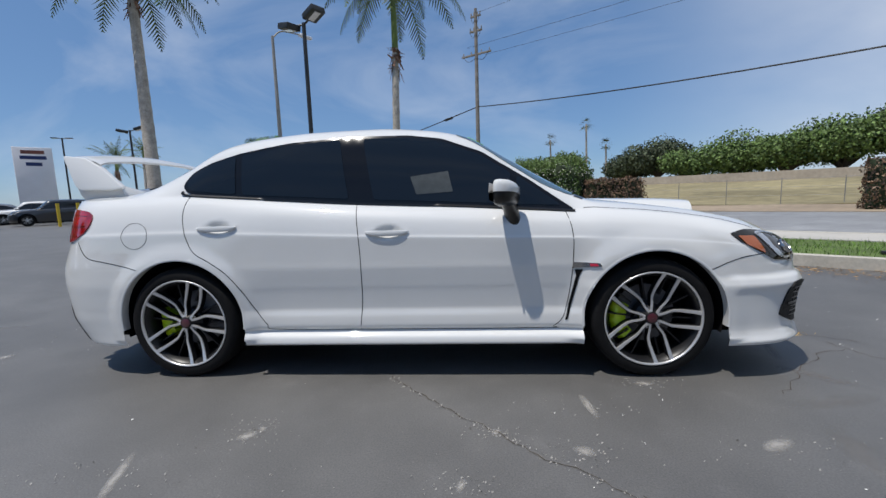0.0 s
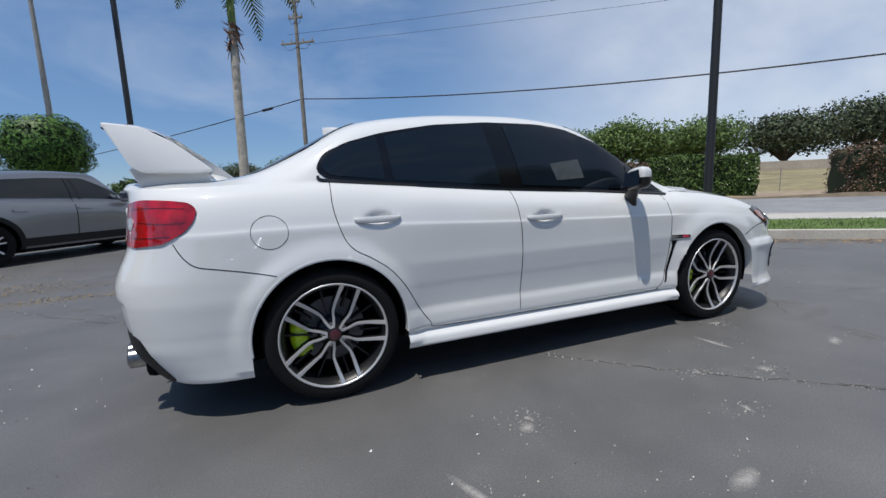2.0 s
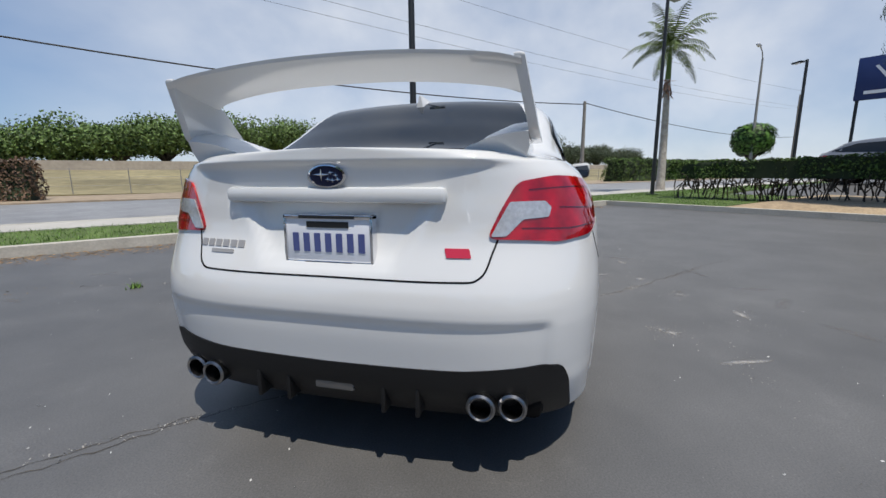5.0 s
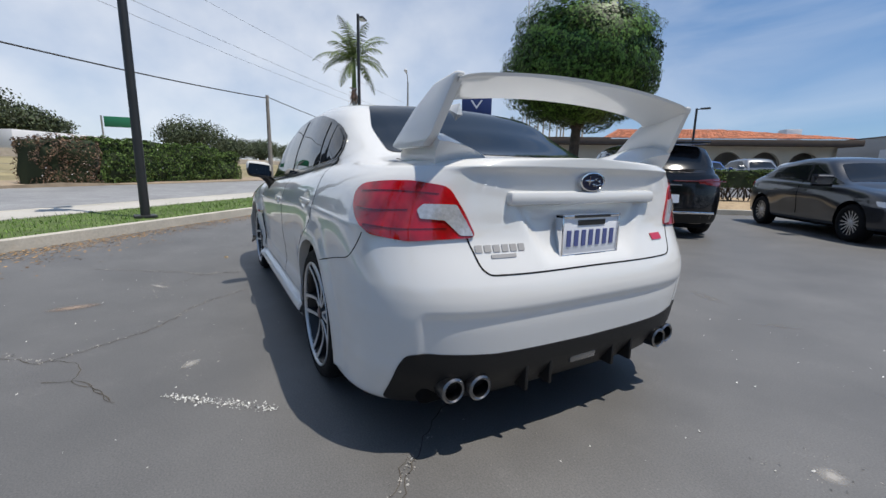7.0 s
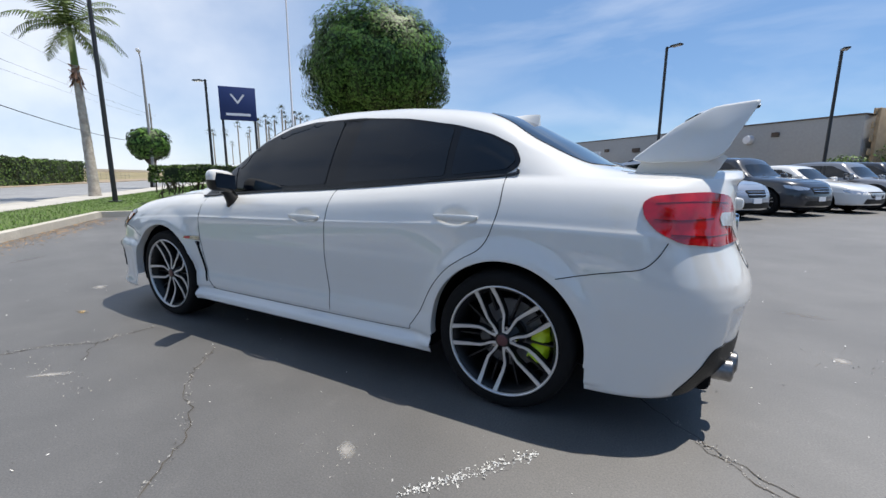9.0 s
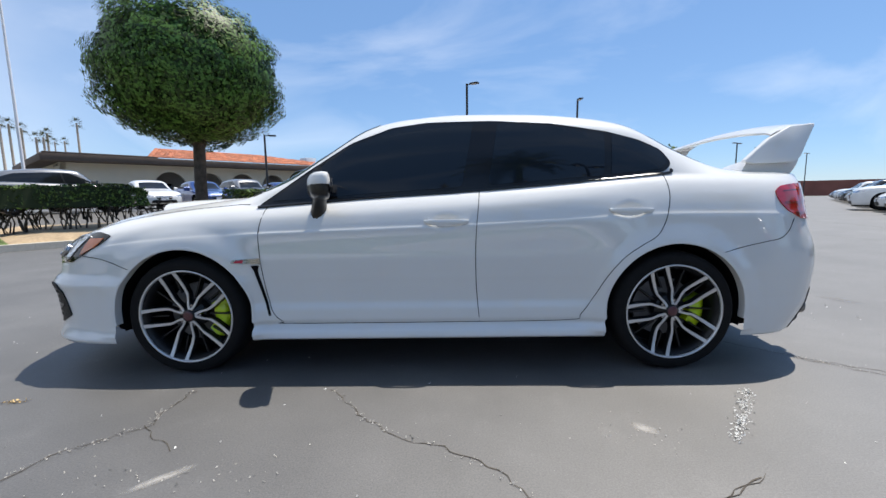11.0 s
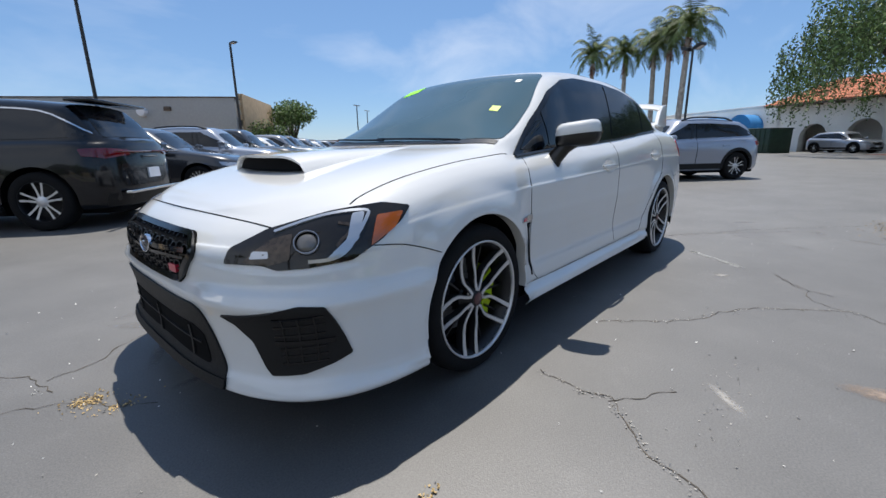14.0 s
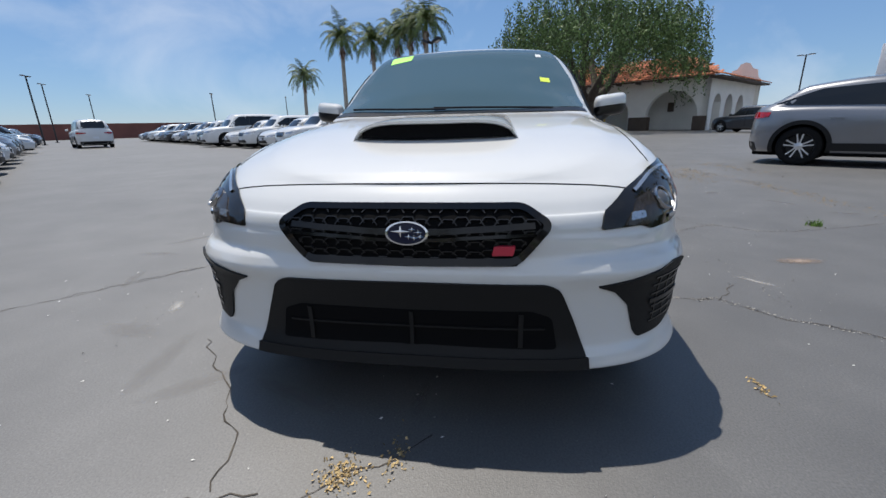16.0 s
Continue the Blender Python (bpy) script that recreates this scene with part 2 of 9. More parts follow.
def asphalt(name, color, wear):
    """Weathered asphalt: fine stones, pale worn areas, dark stains and hairline relief."""
    m = bpy.data.materials.new(name)
    m.use_nodes = True
    n, l = m.node_tree.nodes, m.node_tree.links
    b = n["Principled BSDF"]
    b.inputs["Roughness"].default_value, b.inputs["Specular IOR Level"].default_value, b.inputs["IOR"].default_value = 0.60, 1.0, 1.62
    co = n.new("ShaderNodeTexCoord")
    def tex(kind, scale, detail=4, rough=0.6):
        t = n.new(kind)
        t.inputs["Scale"].default_value = scale
        if kind == "ShaderNodeTexNoise":
            t.inputs["Detail"].default_value, t.inputs["Roughness"].default_value = detail, rough
        l.new(co.outputs["Object"], t.inputs["Vector"])
        return t
    def mapped(src, lo, hi, a, c):
        r = n.new("ShaderNodeMapRange")
        for k, q in zip(("From Min", "From Max", "To Min", "To Max"), (lo, hi, a, c)):
            r.inputs[k].default_value = q
        l.new(src, r.inputs["Value"])
        return r.outputs["Result"]
    def times(a, c):
        mx = n.new("ShaderNodeMath")
        mx.operation = "MULTIPLY"
        l.new(a, mx.inputs[0])
        l.new(c, mx.inputs[1])
        return mx.outputs[0]
    big = tex("ShaderNodeTexNoise", 0.22, 5)
    mid = tex("ShaderNodeTexNoise", 1.7, 6, 0.65)
    fine = tex("ShaderNodeTexNoise", 140, 3)
    stones = tex("ShaderNodeTexVoronoi", 210)
    spots = tex("ShaderNodeTexNoise", 7.0, 3)
    f = times(mapped(big.outputs["Fac"], 0.3, 0.7, 0.84, 1.18), mapped(mid.outputs["Fac"], 0.3, 0.72, 0.80, 1.24))
    f = times(f, mapped(fine.outputs["Fac"], 0.3, 0.7, 0.62, 1.38))
    f = times(f, mapped(spots.outputs["Fac"], 0.60, 0.80, 1.0, 1.0 + wear))
    chips = tex("ShaderNodeTexVoronoi", 26)
    f = times(f, mapped(chips.outputs["Distance"], 0.03, 0.09, 1.9, 1.0))
    drift = n.new("ShaderNodeTexNoise")
    drift.inputs["Scale"].default_value, drift.inputs["Detail"].default_value, drift.inputs["Distortion"].default_value = 0.9, 7, 0.9
    l.new(co.outputs["Object"], drift.inputs["Vector"])
    f = times(f, mapped(drift.outputs["Fac"], 0.35, 0.68, 0.90, 1.13))
    mx = n.new("ShaderNodeMix")
    mx.data_type, mx.blend_type = "RGBA", "MULTIPLY"
    mx.inputs["Factor"].default_value = 1
    mx.inputs["A"].default_value = (*color, 1)
    l.new(f, mx.inputs["B"])
    l.new(mx.outputs["Result"], b.inputs["Base Color"])
    bp = n.new("ShaderNodeBump")
    bp.inputs["Strength"].default_value, bp.inputs["Distance"].default_value = 0.12, 0.004
    l.new(stones.outputs["Distance"], bp.inputs["Height"])
    l.new(bp.outputs["Normal"], b.inputs["Normal"])
    return m


M_ASPHALT = asphalt("weathered_asphalt", (0.074, 0.072, 0.069), 0.25)
M_ROAD = asphalt("road_asphalt", (0.20, 0.20, 0.20), 0.1)
M_EARTH = material("dry_earth", (0.30, 0.235, 0.165), 0.95, var=0.25, scale=0.15, var2=0.2, scale2=2.5, bump=0.4, bscale=6)
M_DRYGRASS = material("dry_grass_slope", (0.23, 0.195, 0.105), 0.95, var=0.3, scale=0.12, var2=0.25, scale2=1.3, bump=0.5, bscale=8)
M_MULCH = material("sandy_planter_soil", (0.36, 0.27, 0.17), 0.95, var=0.2, scale=3, var2=0.2, scale2=20, bump=0.5, bscale=40)
M_CONCRETE = material("kerb_concrete", (0.46, 0.43, 0.37), 0.85, var=0.12, scale=2.5, var2=0.10, scale2=30, bump=0.2, bscale=120)
M_WALK = material("pavement_concrete", (0.44, 0.42, 0.38), 0.85, var=0.10, scale=1.2, var2=0.08, scale2=25, bump=0.15, bscale=90)
M_TURF = material("turf_soil", (0.085, 0.13, 0.03), 0.95, var=0.3, scale=2.0, var2=0.25, scale2=14, bump=0.5, bscale=50)
M_BLADE = material("grass_blade", (0.11, 0.20, 0.035), 0.6, per_piece=0.45)
M_CRACK = material("crack_filler", (0.080, 0.068, 0.056), 0.95, var=0.4, scale=9)
M_CRACKTAN = material("crack_with_dry_matter", (0.25, 0.19, 0.11), 0.95, var=0.4, scale=25)
M_SCUFF = material("worn_pale_patch", (0.34, 0.325, 0.30), 0.9, var=0.3, scale=30)
M_SMEAR = faded("pale_scuff", (0.40, 0.38, 0.35), 26, 0.7)
M_FAINT = faded("faint_dusty_smear", (0.17, 0.16, 0.15), 9, 0.40)
M_DIRT = faded("tan_worn_hole", (0.24, 0.17, 0.12), 30, 1.0)
M_PAINTWORN = material("worn_white_paint", (0.55, 0.55, 0.53), 0.8, var=0.3, scale=40)
M_PETAL = material("dry_petals", (0.42, 0.30, 0.14), 0.9, per_piece=0.5)
M_LEAFLITTER = material("leaf_litter", (0.30, 0.19, 0.09), 0.95, per_piece=0.5)
M_CHIP = material("white_paint_chip", (0.62, 0.61, 0.58), 0.8, per_piece=0.2)
M_BARK = material("tree_bark", (0.075, 0.060, 0.048), 0.95, var=0.35, scale=6, var2=0.2, scale2=25, bump=0.8, bscale=14)
M_PALMTRUNK = material("palm_trunk", (0.40, 0.36, 0.31), 0.95, var=0.25, scale=4, var2=0.2, scale2=18, bump=0.6, bscale=9)
M_PALMBROWN = material("dry_palm_skirt", (0.22, 0.125, 0.085), 0.9, per_piece=0.4)
M_FROND = material("palm_frond", (0.095, 0.135, 0.038), 0.6, per_piece=0.4, spec=0.3)
M_FICUS = material("clipped_tree_leaf", (0.060, 0.125, 0.022), 0.5, per_piece=0.65, spec=0.3)
# shade between the leaves, put into the colour of a solid core
M_CORE = material("foliage_shade_paint", (0.018, 0.030, 0.010), 0.9)
M_HEDGE = material("hedge_leaf", (0.072, 0.120, 0.028), 0.6, per_piece=0.6, spec=0.25)
M_SHRUB = material("reddish_shrub_leaf", (0.14, 0.085, 0.05), 0.6, per_piece=0.5)
M_BLOSSOM = material("white_blossom", (0.75, 0.73, 0.68), 0.7, per_piece=0.15)
M_FARLEAF = material("far_tree_leaf", (0.10, 0.16, 0.04), 0.7, per_piece=0.45)
M_FARDARK = material("far_dark_tree_leaf", (0.055, 0.075, 0.035), 0.7, per_piece=0.45)
M_PEPPER = material("pepper_tree_leaf", (0.10, 0.16, 0.045), 0.6, per_piece=0.45)
M_POLE = material("black_lamp_pole", (0.02, 0.021, 0.022), 0.45, var=0.1, scale=10)
M_GALV = material("weathered_grey_pole", (0.28, 0.27, 0.25), 0.6, metal=0.2, var=0.12, scale=6)
M_WOOD = material("weathered_pole_wood", (0.21, 0.19, 0.165), 0.9, var=0.25, scale=3, bump=0.4, bscale=30)
M_WIRE = material("cable_black", (0.01, 0.01, 0.01), 0.6)
M_STUCCO = material("white_stucco", (0.82, 0.80, 0.75), 0.9, var=0.06, scale=0.6, var2=0.04, scale2=20, bump=0.25, bscale=25)
M_CREAM = material("cream_stucco", (0.60, 0.54, 0.43), 0.9, var=0.06, scale=0.5, bump=0.2, bscale=25)
M_TILE = material("terracotta_tile", (0.42, 0.15, 0.075), 0.85, per_piece=0.25, var=0.2, scale=4)
M_FASCIA = material("dark_brown_fascia", (0.09, 0.065, 0.05), 0.8, var=0.1, scale=2)
# arcade shade put into the colour, about half the tone of the cream stucco
M_SHADOWIN = material("arcade_wall_painted_shade", (0.30, 0.28, 0.25), 0.9, var=0.1, scale=1)
M_GREYWALL = material("grey_warehouse_paint", (0.36, 0.355, 0.345), 0.85, var=0.06, scale=0.25, var2=0.05, scale2=6, bump=0.1, bscale=20)
M_BRICK = material("tan_block", (0.40, 0.29, 0.18), 0.9, var=0.12, scale=3)
M_REDWALL = material("dull_red_wall", (0.19, 0.075, 0.06), 0.9, var=0.15, scale=0.5)
M_SIGNGREEN = material("sign_green", (0.015, 0.16, 0.075), 0.5)
M_SIGNBLUE = material("sign_blue", (0.012, 0.03, 0.13), 0.5)
M_AWNING = material("blue_awning_fabric", (0.03, 0.22, 0.50), 0.8, var=0.08, scale=3)
M_SIGNWHITE = material("sign_white", (0.72, 0.72, 0.74), 0.6, var=0.04, scale=1)
M_PIPE = material("yellow_bollard", (0.60, 0.42, 0.03), 0.6)
M_DARKGLASS = material("dark_pane", (0.012, 0.014, 0.017), 0.06)
M_FREEWALL = material("freeway_block_wall", (0.42, 0.36, 0.29), 0.9, var=0.12, scale=0.4, var2=0.1, scale2=3)
M_BINGREEN = material("green_painted_steel", (0.018, 0.045, 0.028), 0.5, var=0.2, scale=3, bump=0.1, bscale=30)

# ---- tools for building ----
from mathutils.bvhtree import BVHTree
from mathutils.geometry import delaunay_2d_cdt


def mesh(name, verts, faces, mat, parent=None, label="", smooth=35.0, mats=None, index=None):
    """One mesh object from vertices and faces; smooth: the angle up to which edges are rounded off (0: flat)."""
    me = bpy.data.meshes.new(name)
    me.from_pydata([tuple(v) for v in verts], [], [tuple(f) for f in faces])
    for m in (mats or [mat]):
        me.materials.append(m)
    if index is not None:
        me.polygons.foreach_set("material_index", np.asarray(index, dtype=np.int32))
    if smooth:
        me.polygons.foreach_set("use_smooth", [True] * len(me.polygons))
        me.set_sharp_from_angle(angle=radians(smooth))
    me.update()
    ob = new(name, me)
    ob.parent = parent
    if label:
        ob["label"] = label
    return ob


def part(name, bm, mat, parent=None, label="", smooth=35.0):
    """Links a bmesh as one mesh object under a thing or a part."""
    bmesh.ops.recalc_face_normals(bm, faces=bm.faces)
    me = bpy.data.meshes.new(name)
    bm.to_mesh(me)
    bm.free()
    me.materials.append(mat)
    if smooth:
        me.polygons.foreach_set("use_smooth", [True] * len(me.polygons))
        me.set_sharp_from_angle(angle=radians(smooth))
    ob = new(name, me)
    ob.parent = parent
    if label:
        ob["label"] = label
    return ob


def thing(name, label, category, group="", m=None):
    ob = tagged(new(name), label, category, group)
    ob.empty_display_size = 0.1
    if m is not None:
        ob.matrix_basis = m
    return ob


def b_box(bm, x0, x1, y0, y1, z0, z1, bevel=0.0, m=None):
    """A box with bevelled edges added to a bmesh."""
    got = bmesh.ops.create_cube(bm, size=1.0)["verts"]
    for v in got:
        v.co = Vector(((x0 + x1) / 2 + v.co.x * (x1 - x0), (y0 + y1) / 2 + v.co.y * (y1 - y0), (z0 + z1) / 2 + v.co.z * (z1 - z0)))
    if bevel:
        edges = list({e for v in got for e in v.link_edges})
        res = bmesh.ops.bevel(bm, geom=edges, offset=bevel, segments=2, affect="EDGES", profile=0.5)
        got = list({v for f in res["faces"] for v in f.verts} | {v for v in got if v.is_valid})
    if m is not None:
        for v in got:
            v.co = m @ v.co
    return got


def b_tube(bm, points, radii, sides=10, caps=True):
    """A tube along points with a radius at each."""
    rings = []
    pts = [Vector(p) for p in points]
    if isinstance(radii, (int, float)):
        radii = [radii] * len(pts)
    for i, p in enumerate(pts):
        way = (pts[min(i + 1, len(pts) - 1)] - pts[max(i - 1, 0)]).normalized()
        side = way.cross(Vector((0, 0, 1)))
        if side.length < 1e-3:
            side = Vector((1, 0, 0))
        side.normalize()
        up = side.cross(way)
        rings.append([bm.verts.new(p + (side * math.cos(2 * math.pi * k / sides) + up * math.sin(2 * math.pi * k / sides)) * radii[i])
                      for k in range(sides)])
    for a, b in zip(rings, rings[1:]):
        for k in range(sides):
            bm.faces.new((a[k], a[(k + 1) % sides], b[(k + 1) % sides], b[k]))
    if caps:
        bm.faces.new(rings[0][::-1])
        bm.faces.new(rings[-1])
    return rings


def b_lathe(bm, profile, sides=48, axis="y", closed=False):
    """Turns (radius, along) pairs round an axis through the origin."""
    rings = []
    for r, a in profile:
        ring = []
        for k in range(sides):
            c, s = math.cos(2 * math.pi * k / sides) * r, math.sin(2 * math.pi * k / sides) * r
            ring.append(bm.verts.new((c, a, s) if axis == "y" else (c, s, a)))
        rings.append(ring)
    pairs = list(zip(rings, rings[1:])) + ([(rings[-1], rings[0])] if closed else [])
    for a, b in pairs:
        for k in range(sides):
            bm.faces.new((a[k], a[(k + 1) % sides], b[(k + 1) % sides], b[k]))
    return rings


def pchip(xs, ys):
    """A smooth curve through points that does not overshoot."""
    xs, ys = np.asarray(xs, float), np.asarray(ys, float)
    if xs[0] > xs[-1]:
        xs, ys = xs[::-1], ys[::-1]
    h, d = np.diff(xs), np.diff(ys) / np.diff(xs)
    s = np.zeros(len(xs))
    for i in range(1, len(xs) - 1):
        if d[i - 1] * d[i] > 0:
            w1, w2 = 2 * h[i] + h[i - 1], h[i] + 2 * h[i - 1]
            s[i] = (w1 + w2) / (w1 / d[i - 1] + w2 / d[i])
    s[0], s[-1] = d[0], d[-1]

    def f(x):
        x = np.clip(x, xs[0], xs[-1])
        i = int(np.clip(np.searchsorted(xs, x) - 1, 0, len(xs) - 2))
        t = (x - xs[i]) / h[i]
        return ((2 * t**3 - 3 * t**2 + 1) * ys[i] + (t**3 - 2 * t**2 + t) * h[i] * s[i]
                + (-2 * t**3 + 3 * t**2) * ys[i + 1] + (t**3 - t**2) * h[i] * s[i + 1])
    return f


def rounded(points, radius, steps=5):
    """A closed outline with its corners rounded."""
    pts = [Vector(p) for p in points]
    out = []
    for i, p in enumerate(pts):
        a, b = pts[i - 1] - p, pts[(i + 1) % len(pts)] - p
        r = min(radius, a.length * 0.45, b.length * 0.45)
        p0, p1 = p + a.normalized() * r, p + b.normalized() * r
        for k in range(steps + 1):
            t = k / steps
            out.append(p0 * (1 - t)**2 + p * 2 * t * (1 - t) + p1 * t**2)
    return out


class Skin:
    """A surface to lay panes, lamps, seams and badges on."""

    def __init__(self, verts, faces):
        self.tree = BVHTree.FromPolygons([tuple(v) for v in verts], [tuple(f) for f in faces])

    def drop(self, p, way, reach=1.5):
        """The surface point met on the way through p from outside, and its normal."""
        way = way.normalized()
        hit, normal, _, _ = self.tree.ray_cast(Vector(p) + way * reach, -way, reach * 2.5)
        if hit is None:
            hit, normal, _, _ = self.tree.find_nearest(Vector(p))
        if normal.dot(way) < 0:
            normal = -normal
        return hit, normal

    def patch(self, name, points, way, mat, parent=None, label="", proud=0.003, depth=0.012, step=0.03, radius=0.02, holes=(), mirror=False):
        """A pane that follows the surface inside an outline given by points near it, looked at along way."""
        way = Vector(way).normalized()
        a = way.orthogonal().normalized() if abs(way.z) > 0.95 else way.cross(Vector((0, 0, 1))).normalized()
        b = way.cross(a).normalized()
        o = Vector(points[0])
        flat = [((Vector(p) - o).dot(a), (Vector(p) - o).dot(b)) for p in points]
        flat = [(v.x, v.y) for v in rounded([Vector((*f, 0)) for f in flat], radius)]
        pts = []
        for p, q in zip(flat, flat[1:] + flat[:1]):
            d = math.dist(p, q)
            k = max(1, int(d / step))
            pts += [(p[0] + (q[0] - p[0]) * i / k, p[1] + (q[1] - p[1]) * i / k) for i in range(k)]
        rim = len(pts)
        edges = [(i, (i + 1) % rim) for i in range(rim)]
        xs, ys = [p[0] for p in pts], [p[1] for p in pts]
        def inside(x, y):
            c = False
            for i in range(rim):
                (x1, y1), (x2, y2) = pts[i], pts[(i + 1) % rim]
                if (y1 > y) != (y2 > y) and x < (x2 - x1) * (y - y1) / (y2 - y1) + x1:
                    c = not c
            return c
        grid = []
        nx, ny = int((max(xs) - min(xs)) / step), int((max(ys) - min(ys)) / step)
        for i in range(1, nx + 1):
            for j in range(1, ny + 1):
                p = (min(xs) + i * step, min(ys) + (j + 0.5 * (i % 2)) * step)
                if inside(*p) and min((p[0] - q[0])**2 + (p[1] - q[1])**2 for q in pts) > (0.35 * step)**2:
                    grid.append(p)
        v2, _, faces, *_ = delaunay_2d_cdt([Vector(p) for p in pts + grid], edges, [], 1, 1e-6)
        verts, normals = [], []
        for v in v2:
            hit, normal = self.drop(o + a * v.x + b * v.y, way)
            verts.append(hit + normal * proud)
            normals.append(normal)
        faces = [tuple(f) for f in faces]
        # the rim goes down into the surface
        count = {}
        for f in faces:
            for i in range(len(f)):
                e = (f[i], f[(i + 1) % len(f)])
                count[tuple(sorted(e))] = count.get(tuple(sorted(e)), 0) + 1
        low = {}
        extra = []
        for f in faces:
            for i in range(len(f)):
                e = (f[i], f[(i + 1) % len(f)])
                if count[tuple(sorted(e))] == 1:
                    for q in e:
                        if q not in low:
                            low[q] = len(verts)
                            verts.append(verts[q] - normals[q] * depth)
                    extra.append((e[1], e[0], low[e[0]], low[e[1]]))
        # faces look outwards
        f0 = faces[0]
        n0 = (verts[f0[1]] - verts[f0[0]]).cross(verts[f0[2]] - verts[f0[0]])
        if n0.dot(normals[f0[0]]) < 0:
            faces = [f[::-1] for f in faces]
            extra = [f[::-1] for f in extra]
        if mirror:
            verts = [Vector((v.x, -v.y, v.z)) for v in verts]
            faces, extra = [f[::-1] for f in faces], [f[::-1] for f in extra]
        return mesh(name, verts, faces + extra, mat, parent, label, 50)

    def line(self, points, way, width=0.005, proud=0.0012, step=0.02, closed=False, depth=0.003):
        """Vertices and faces of a thin strip along points on the surface."""
        way = Vector(way).normalized()
        pts = [Vector(p) for p in points]
        if closed:
            pts.append(pts[0])
        dense = []
        for p, q in zip(pts, pts[1:]):
            k = max(1, int((q - p).length / step))
            dense += [p.lerp(q, i / k) for i in range(k)]
        dense.append(pts[-1])
        hits = [self.drop(p, way) for p in dense]
        verts, faces = [], []
        for i, (h, n) in enumerate(hits):
            along = (hits[min(i + 1, len(hits) - 1)][0] - hits[max(i - 1, 0)][0]).normalized()
            side = along.cross(n).normalized() * width / 2
            verts += [h - side - n * depth, h - side + n * proud, h + side + n * proud, h + side - n * depth]
        for i in range(len(hits) - 1):
            for k in range(3):
                faces.append((4 * i + k, 4 * i + k + 1, 4 * i + 4 + k + 1, 4 * i + 4 + k))
        return verts, faces


def bend(points, steps=6):
    """A smooth open line through points."""
    pts = [Vector(p) for p in points]
    if len(pts) < 3:
        return pts
    out = []
    for i in range(len(pts) - 1):
        p0, p1, p2, p3 = pts[max(i - 1, 0)], pts[i], pts[i + 1], pts[min(i + 2, len(pts) - 1)]
        for k in range(steps):
            t = k / steps
            out.append(0.5 * ((2 * p1) + (p2 - p0) * t + (2 * p0 - 5 * p1 + 4 * p2 - p3) * t * t + (3 * p1 - p0 - 3 * p2 + p3) * t**3))
    out.append(pts[-1])
    return out


def joined(name, pieces, mat, parent=None, label="", smooth=35.0):
    """One mesh out of several (vertices, faces)."""
    verts, faces = [], []
    for v, f in pieces:
        k = len(verts)
        verts += list(v)
        faces += [tuple(i + k for i in q) for q in f]
    return mesh(name, verts, faces, mat, parent, label, smooth)


def mirrored(piece):
    v, f = piece
    return [Vector((p.x, -p.y, p.z)) for p in v], [q[::-1] for q in f]

